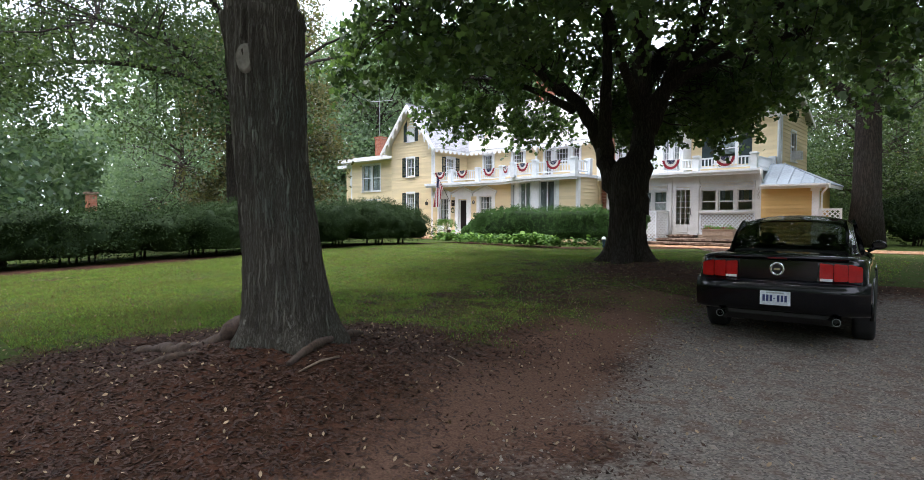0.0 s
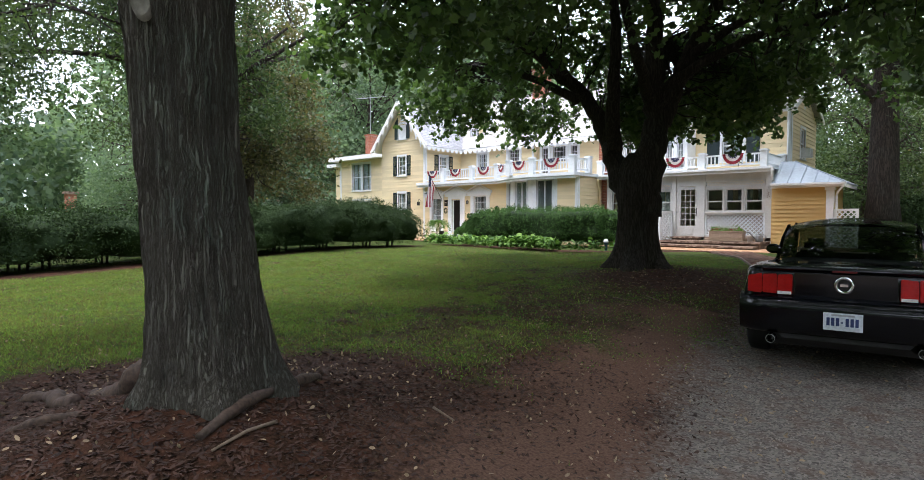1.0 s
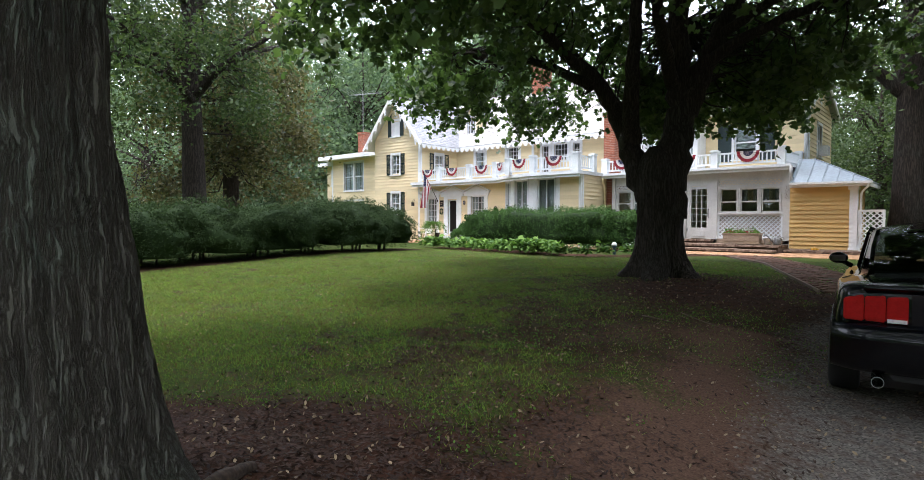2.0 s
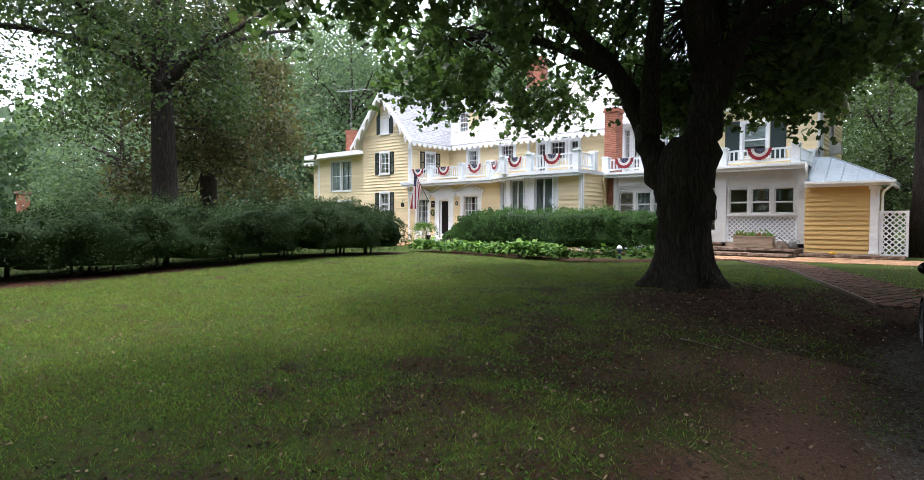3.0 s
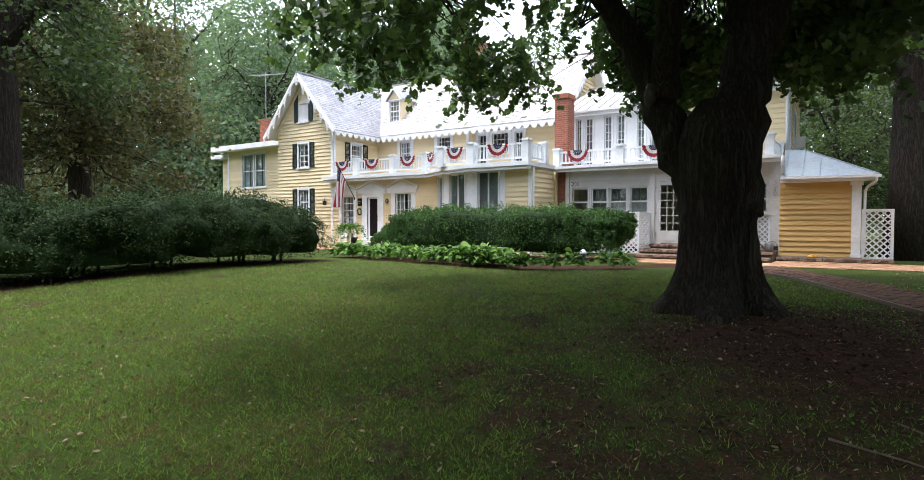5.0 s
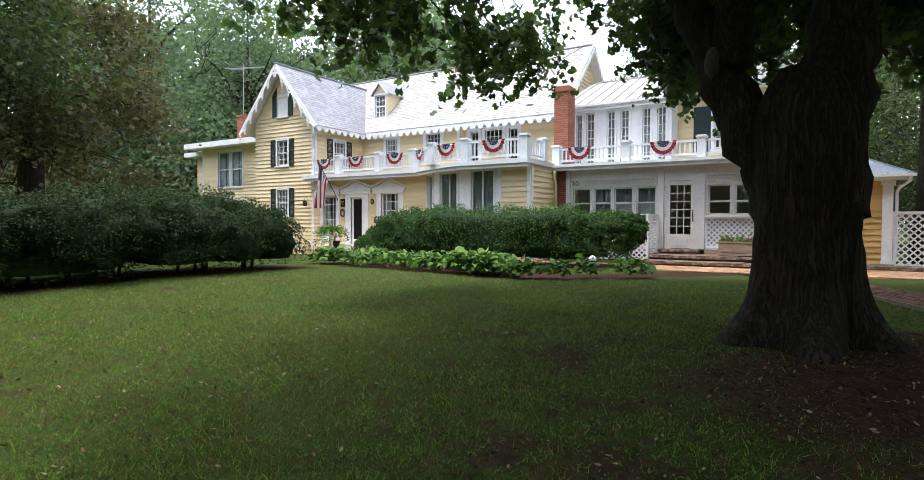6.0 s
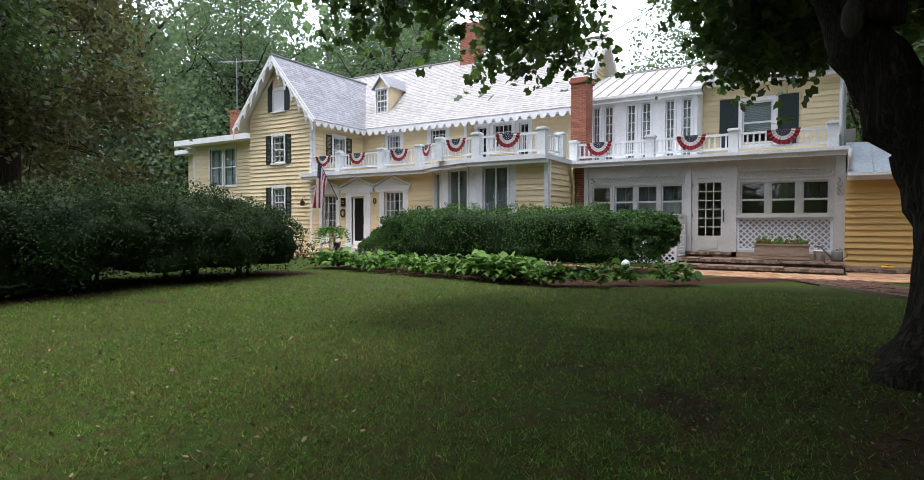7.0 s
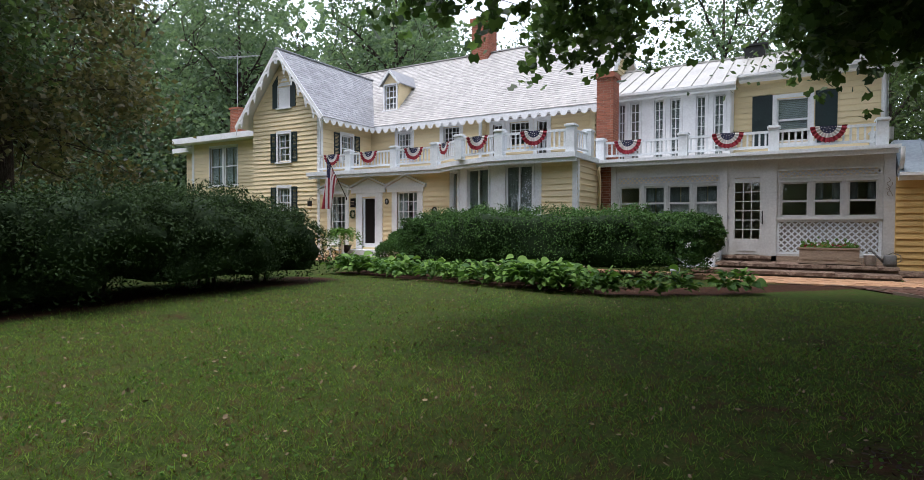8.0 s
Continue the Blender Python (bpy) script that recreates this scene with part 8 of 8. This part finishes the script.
def planter():
    x0, x1, y0, y1, z0 = 0.80, 1.98, -1.02, -0.58, 0.285
    t = thing("planter_box", (1.4, -0.8, z0), "long weathered wooden planter box with low flowers on the landing", "planter")
    part("box", boxes((x0, x1, y0, y0 + 0.03, z0 + 0.04, z0 + 0.34), (x0, x1, y1 - 0.03, y1, z0 + 0.04, z0 + 0.34), (x0, x0 + 0.03, y0 + 0.03, y1 - 0.03, z0 + 0.04, z0 + 0.34), (x1 - 0.03, x1, y0 + 0.03, y1 - 0.03, z0 + 0.04, z0 + 0.34)), OLDWOOD, t)
    part("base_moulding", boxes((x0 - 0.03, x1 + 0.03, y0 - 0.03, y1 + 0.03, z0, z0 + 0.05)), OLDWOOD, t)
    part("rim", boxes((x0 - 0.02, x1 + 0.02, y0 - 0.02, y0 + 0.03, z0 + 0.34, z0 + 0.375), (x0 - 0.02, x1 + 0.02, y1 - 0.03, y1 + 0.02, z0 + 0.34, z0 + 0.375)), OLDWOOD, t)
    for k in range(3):
        a = x0 + 0.06 + k * 0.37
        part("panel", boxes((a, a + 0.32, y0 - 0.012, y0 - 0.001, z0 + 0.09, z0 + 0.30)), OLDWOOD, t)
    part("soil", boxes((x0 + 0.03, x1 - 0.03, y0 + 0.03, y1 - 0.03, z0 + 0.10, z0 + 0.30)), CHIP, t)
    g = np.random.default_rng(5)
    c = np.stack([g.uniform(x0 + 0.04, x1 - 0.04, 700), g.uniform(y0 + 0.02, y1 - 0.02, 700), z0 + 0.30 + g.gamma(2, 0.035, 700)], 1)
    fast_mesh("foliage", leaves(c, 0.06, 6, 0.4, 6), 6, FERN, t)
    c = np.stack([g.uniform(x0 + 0.06, x1 - 0.06, 60), g.uniform(y0, y1, 60), z0 + 0.40 + g.uniform(0, 0.06, 60)], 1)
    fast_mesh("flowers", leaves(c, 0.04, 6, 0.3, 8), 6, RED, t, kind="stuff")


def lathe(bm, profile, x, y, z, seg=24):
    rings = [[bm.verts.new((x + r * math.cos(2 * math.pi * k / seg), y + r * math.sin(2 * math.pi * k / seg), z + h)) for k in range(seg)] for r, h in profile]
    for a, b in zip(rings, rings[1:]):
        for k in range(seg):
            bm.faces.new((a[k], a[(k + 1) % seg], b[(k + 1) % seg], b[k]))
    bm.faces.new(rings[0][::-1])
    return rings


def clutter():
    t = thing("plastic_bucket", (2.20, -0.80, 0.27), "white plastic bucket on the landing", "bucket")
    bm = bmesh.new()
    lathe(bm, [(0.10, 0), (0.125, 0.22), (0.132, 0.225), (0.132, 0.24), (0.12, 0.24), (0.098, 0.02)], 2.20, -0.80, 0.275)
    part("pail", bm, PLASTIC, t, smooth=True)
    bm = bmesh.new()
    tube(bm, [(2.20 + 0.13 * math.cos(a), -0.80 - 0.06 * math.sin(a), 0.49 - 0.11 * math.sin(a)) for a in np.linspace(0, math.pi, 9)], [0.004] * 9, 5)
    part("handle", bm, STEEL, t)
    x, y, z = 2.55, -0.95, 0.275
    t = thing("watering_can", (x, y, z), "weathered grey metal watering can with a long spout", "watering can")
    bm = bmesh.new()
    lathe(bm, [(0.12, 0), (0.125, 0.05), (0.12, 0.22), (0.10, 0.25), (0.075, 0.255)], x, y, z)
    part("body", bm, DULLZINC, t, smooth=True)
    bm = bmesh.new()
    tube(bm, [(x - 0.10, y, z + 0.06), (x - 0.22, y - 0.02, z + 0.20), (x - 0.34, y - 0.03, z + 0.33), (x - 0.40, y - 0.03, z + 0.34)], [0.028, 0.02, 0.015, 0.03], 8)
    part("spout", bm, DULLZINC, t, smooth=True)
    bm = bmesh.new()
    tube(bm, [(x + 0.11, y, z + 0.06), (x + 0.20, y, z + 0.12), (x + 0.19, y, z + 0.24), (x + 0.05, y, z + 0.30), (x - 0.03, y, z + 0.26)], [0.010] * 5, 6)
    part("handle", bm, DULLZINC, t, smooth=True)
    t = thing("yellow_toy", (3.57, -0.42, 0.115), "small yellow plastic toy on the side step", "toy")
    bm = boxes((3.45, 3.69, -0.50, -0.36, 0.118, 0.17), (3.50, 3.62, -0.48, -0.38, 0.17, 0.20))
    bmesh.ops.bevel(bm, geom=bm.edges[:], offset=0.015, segments=2, affect="EDGES")
    part("shell", bm, YELLOWTOY, t, smooth=True)
    # small garden lamp in the bed
    x, y = -1.22, -5.35
    z = ground_z(x, y)
    t = thing("path_lamp", (x, y, z), "small blue and white garden lamp in the hosta bed", "lamp")
    bm = bmesh.new()
    lathe(bm, [(0.05, 0), (0.05, 0.22), (0.07, 0.24), (0.075, 0.30)], x, y, z - 0.02)
    part("post", bm, BLUEGLAZE, t, smooth=True)
    bm = bmesh.new()
    lathe(bm, [(0.085, 0.30), (0.09, 0.33), (0.075, 0.37), (0.05, 0.40), (0.01, 0.42)], x, y, z - 0.02)
    part("cap", bm, GREYWHITE, t, smooth=True)
    # terrace: white garden chair, dark urn, fern on a stand
    x, y, z = -13.42, -1.75, 0.03
    t = thing("garden_chair", (x, y, z), "white garden chair with a slatted back on the terrace", "chair")
    part("seat", boxes((x - 0.25, x + 0.25, y - 0.25, y + 0.22, z + 0.40, z + 0.44)), WHITE, t)
    for k in range(6):
        u = x - 0.22 + k * 0.088
        bm = bmesh.new()
        bar(bm, (u, y + 0.21, z + 0.44), (u, y + 0.32, z + 0.92 + 0.05 * math.sin(math.pi * (k + 0.5) / 6)), 0.05, 0.02, up=(0, 1, 0))
        part("back_slat", bm, WHITE, t)
    for sx in (-0.22, 0.22):
        for sy in (-0.22, 0.20):
            part("leg", boxes((x + sx - 0.02, x + sx + 0.02, y + sy - 0.02, y + sy + 0.02, z, z + 0.40)), WHITE, t)
        part("armrest", boxes((x + sx * 1.15 - 0.04, x + sx * 1.15 + 0.04, y - 0.27, y + 0.24, z + 0.62, z + 0.645)), WHITE, t)
    x, y = -12.98, -1.45
    t = thing("iron_urn", (x, y, z), "black cast-iron urn on the terrace", "urn")
    bm = bmesh.new()
    lathe(bm, [(0.16, 0), (0.15, 0.05), (0.06, 0.10), (0.05, 0.16), (0.13, 0.24), (0.17, 0.36), (0.20, 0.42), (0.17, 0.42), (0.12, 0.30)], x, y, z)
    part("bowl", bm, BLACKIRON, t, smooth=True)
    x, y = -12.55, -2.1
    t = thing("fern_stand", (x, y, z), "bushy green fern on a white stand", "plant")
    bm = bmesh.new()
    lathe(bm, [(0.16, 0), (0.14, 0.04), (0.05, 0.08), (0.045, 0.60), (0.12, 0.66), (0.17, 0.84), (0.18, 0.86), (0.15, 0.86)], x, y, z)
    part("pedestal", bm, WHITE, t, smooth=True)
    g = np.random.default_rng(3)
    pts = []
    for k in range(70):
        a, L, up = g.random() * 6.28, g.uniform(0.45, 0.85), g.uniform(0.3, 1.0)
        for j in range(16):
            u = (j + 0.5) / 16
            pts.append((x + L * u * math.cos(a), y + L * u * math.sin(a), z + 0.88 + L * (up * u - 1.25 * u * u)))
    fast_mesh("fronds", leaves(np.array(pts), 0.085, 4, 0.75, 9, 2.2), 4, FERN, t)
    # wall lantern, plaques, wreath
    for nm, cx, cz, r, mt, lb in (("wall_lantern", -11.72, 1.98, 0.07, BLACKIRON, "small dark wall lantern beside the door"), ("wall_plaque", -9.72, 1.62, 0.10, BLACKIRON, "dark oval wall ornament on the clapboards")):
        t = thing(nm, (cx, -0.74, cz), lb, "lantern" if "lantern" in nm else "ornament")
        bm = bmesh.new()
        for k in range(20):
            a, b = 2 * math.pi * k / 20, 2 * math.pi * (k + 1) / 20
            q = [(cx + rr * math.cos(s), cz + rr * 1.5 * math.sin(s)) for rr, s in ((r, a), (r, b), (r * 0.75, b), (r * 0.75, a))]
            prism(bm, [(u, -0.735, w) for u, w in q], [(u, -0.78, w) for u, w in q])
        part("ring", bm, mt, t)
        bm = bmesh.new()
        bmesh.ops.create_icosphere(bm, subdivisions=2, radius=1, matrix=pose(cx, -0.765, cz) @ Matrix.Diagonal((r * 0.55, 0.03, r * 0.95, 1)))
        part("body", bm, STEEL, t, smooth=True)
    t = thing("wall_sign", (-13.27, -0.74, 1.95), "small dark square wall sign with pale bars", "sign")
    part("board", boxes((-13.38, -13.16, -0.775, -0.735, 1.80, 2.12)), DOORDARK, t)
    part("bar", boxes((-13.34, -13.20, -0.779, -0.776, 1.98, 2.02), (-13.34, -13.22, -0.779, -0.776, 1.90, 1.93)), OLDWOOD, t)
    t = thing("wreath", (-13.27, -0.76, 1.55), "small dark twig wreath on the wall", "wreath")
    g = np.random.default_rng(2)
    pts = [(-13.27 + 0.10 * math.cos(a) + g.normal() * 0.018, -0.775 + g.normal() * 0.012, 1.55 + 0.13 * math.sin(a) + g.normal() * 0.018) for a in np.linspace(0, 6.28, 220)]
    fast_mesh("leaves", leaves(np.array(pts), 0.035, 4, 0.1, 4), 4, NEEDLE, t, kind="stuff")
    # twig ornament on the porch corner post
    t = thing("twig_ornament", (2.61, -0.06, 2.1), "curling dry twig ornament on the porch post", "ornament")
    bm = bmesh.new()
    tube(bm, [(2.58 + 0.04 * math.sin(k * 0.7 + 0.2 * k * k), -0.075 - 0.012 * (k % 2), 2.32 - k * 0.045) for k in range(11)], [0.006] * 11, 5)
    tube(bm, [(2.63 + 0.03 * math.sin(k * 0.9 + 1), -0.072, 2.20 - k * 0.04) for k in range(9)], [0.005] * 9, 5)
    part("stem", bm, TWIG, t)
    # lantern on the corner of the gable wall
    t = thing("wall_lantern", (-15.30, -0.78, 2.0), "small black lantern on a wall bracket", "lantern")
    bm = boxes((-15.36, -15.24, -0.95, -0.83, 1.86, 2.06))
    bm2 = bmesh.new()
    tube(bm2, [(-15.30, -0.735, 2.15), (-15.30, -0.80, 2.22), (-15.30, -0.89, 2.18), (-15.30, -0.89, 2.06)], [0.010] * 4, 6)
    part("bracket", bm2, BLACKIRON, t)
    part("lamp_case", bm, BLACKIRON, t)
    # aerial on the side chimney
    t = thing("television_aerial", (-24.2, 2.9, 7.1), "thin metal television aerial on a mast", "aerial")
    bm = bmesh.new()
    tube(bm, [(-24.2, 2.9, 6.3), (-24.2, 2.9, 9.9)], [0.022, 0.018], 6)
    part("mast", bm, STEEL, t)
    bm = bmesh.new()
    bar(bm, (-25.2, 2.5, 9.75), (-23.2, 3.3, 9.75), 0.03, 0.03)
    part("boom", bm, STEEL, t)
    for k in range(11):
        f = k / 10
        c, h = (-25.2 + 2.0 * f, 2.5 + 0.8 * f, 9.77), 1.15 - 0.75 * f
        bm = bmesh.new()
        tube(bm, [(c[0] - 0.37 * h, c[1] + 0.93 * h, c[2] + 0.18 * h), c, (c[0] + 0.37 * h, c[1] - 0.93 * h, c[2] + 0.18 * h)], [0.009] * 3, 4)
        part("element", bm, STEEL, t)
    # old brick pier beyond the yew row
    t = thing("brick_pier", (-43.0, -10.8, 0), "old brick pier far beyond the yew bushes", "pier")
    brickwork(-43.32, -42.68, -11.12, -10.48, -0.3, 2.95, "shaft", t)
    part("cap", boxes((-43.44, -42.56, -11.24, -10.36, 2.95, 3.12)), STONE, t)


def on_ground_sticks():
    for nm, pts, r, mt, lb in (("dead_branch", [(4.26, -15.46), (4.42, -15.56), (4.60, -15.60), (4.77, -15.74)], 0.008, TWIG, "thin dead branch lying under the maple"),
                               ("dead_branch", [(5.61, -20.81), (5.72, -20.84), (5.84, -20.84)], 0.010, TWIG, "short dead stick on the mulch"),
                               ("dead_branch", [(5.52, -22.00), (5.55, -22.20), (5.58, -22.41)], 0.011, TWIG, "dull stick beside the tree root"),
                               ("dead_branch", [(4.6, -15.0), (4.9, -15.3), (5.25, -15.4)], 0.007, TWIG, "thin dead branch on bare earth")):
        t = thing(nm, (pts[0][0], pts[0][1], ground_h(*pts[0])), lb, "branch")
        bm = bmesh.new()
        tube(bm, [(x, y, ground_h(x, y) + r * 0.8 + 0.012 * (i % 2)) for i, (x, y) in enumerate(pts)], [r * (1 - 0.15 * i) for i in range(len(pts))], 7)
        part("stick", bm, mt, t, smooth=True)


def scatter():
    """Grass blades, mulch chips, gravel stones, fallen leaves."""
    g = np.random.default_rng(17)
    # grass, densest on the near half of the lawn
    pts = []
    while len(pts) < 420000:
        n = 60000
        x, y = g.uniform(-8.5, 8.0, n), g.uniform(-23.5, -6.5, n)
        ok = g.random(n) < np.clip(1.45 - (y + 22.0) / 13.0 - 0.045 * np.abs(x - 1.5), 0.15, 1.0)
        for a, b in zip(x[ok], y[ok]):
            d = max(dirt_mask(a, b), drive_mask(a, b))
            thin = 0.5 + 0.9 * noise.noise((a * 0.8, b * 0.8, 7.0)) + 0.5 * noise.noise((a * 3.1, b * 3.1, 9.0))
            if g.random() < (1 - d) ** 2 * min(1, max(0.30, thin + 0.35)) + 0.015 * (d < 0.9):
                pts.append((a, b))
    pts = np.array(pts[:420000])
    z = np.array([ground_h(a, b) for a, b in pts])
    dry = g.random(len(pts)) < 0.17 + 0.16 * np.array([1 + noise.noise((a * 0.9, b * 0.9, 31.0)) for a, b in pts])
    for name, pick, mt, label in (("grass_blades", ~dry, GRASS, "short mown lawn grass"), ("dry_blades", dry, STRAW, "withered brown blades in the lawn")):
        n = int(pick.sum())
        th, h, w = g.uniform(0, 6.28, n), g.gamma(4, 0.0052, n) + 0.005, g.uniform(0.0022, 0.0048, n)
        lean = g.normal(size=(n, 2)) * (h * 0.75)[:, None]
        base = np.column_stack([pts[pick], z[pick] - 0.004])
        side = np.column_stack([np.cos(th), np.sin(th), np.zeros(n)]) * w[:, None]
        tip = base + np.column_stack([lean, h])
        ob = fast_mesh(name, np.stack([base - side, base + side, tip], 1).reshape(-1, 3), 3, mt, None, label, kind="stuff")
        tagged(ob, category="grass")
    # mulch chips
    pts = []
    while len(pts) < 60000:
        x, y = g.uniform(1.0, 8.2), g.uniform(-26.5, -10.5)
        d = dirt_mask(x, y) * (1 - drive_mask(x, y))
        nearness = 1.0 if y < -18.5 else 0.40
        if g.random() < d * nearness * (1 - 0.85 * clay_mask(x, y)):
            pts.append((x, y, ground_h(x, y) + 0.004))
    ob = fast_mesh("mulch_chips", leaves(np.array(pts), 0.023, 4, 0.76, 33, 2.9), 4, CHIP, None, "dark shredded bark mulch", kind="stuff")
    tagged(ob, category="mulch")
    # stones
    V, F = [], []
    while len(V) < 11000 * 6:
        x, y = g.uniform(5.6, 12.5), g.uniform(-26, -15.5)
        if g.random() < 0.12 + 0.88 * drive_mask(x, y) and drive_mask(x, y) > 0.02:
            s = 0.004 + g.gamma(2.0, 0.0022)
            c = np.array([x, y, ground_h(x, y) + s * 0.3])
            k = len(V)
            for d in ((1, 0, 0), (0, 1, 0), (-1, 0, 0), (0, -1, 0), (0, 0, 0.75), (0, 0, -0.75)):
                V.append(c + (np.array(d) + g.normal(size=3) * 0.22) * s * g.uniform(0.8, 1.25))
            F += [(k, k + 1, k + 4), (k + 1, k + 2, k + 4), (k + 2, k + 3, k + 4), (k + 3, k, k + 4), (k + 1, k, k + 5), (k + 2, k + 1, k + 5), (k + 3, k + 2, k + 5), (k, k + 3, k + 5)]
    ob = arrays("gravel_stones", V, F, PEBBLE, None, "loose grey gravel stones", kind="stuff")
    tagged(ob, category="gravel")
    # fallen leaves
    pts = []
    while len(pts) < 6500:
        x, y = g.uniform(-6, 9.5), g.uniform(-26, -7)
        p = 0.45 + 0.55 * dirt_mask(x, y)
        if g.random() < p * (0.5 if x > 7.5 else 1):
            pts.append((x, y, ground_h(x, y) + 0.022))
    for _ in range(1300):
        x, y = g.uniform(5.0, 14.0), g.uniform(-10.5, -3.2)
        if x > 5.6 - 0.42 * (y + 8.2):
            pts.append((x, y, ground_h(x, y) + 0.02))
    ob = fast_mesh("fallen_leaves", leaves(np.array(pts), 0.019, 6, 0.62, 35, 2.1), 6, DRYLEAF, None, "scattered tan and brown fallen leaves", kind="stuff")
    tagged(ob, category="leaves")
    # clover and weeds in the lawn
    pts = []
    while len(pts) < 11000:
        x, y = g.uniform(-5, 6.5), g.uniform(-21.5, -9)
        if noise.noise((x * 0.9, y * 0.9, 21.0)) + 0.8 * noise.noise((x * 3.5, y * 3.5, 22.0)) > 0.10 and dirt_mask(x, y) < 0.8:
            pts.append((x, y, ground_h(x, y) + g.uniform(0.012, 0.04)))
    ob = fast_mesh("clover_leaves", leaves(np.array(pts), 0.017, 6, 0.6, 37), 6, CLOVER, None, "low clover leaves in the lawn", kind="stuff")
    tagged(ob, category="clover")


steps()
walks()
buntings()
flag()
planter()
clutter()
on_ground_sticks()
scatter()
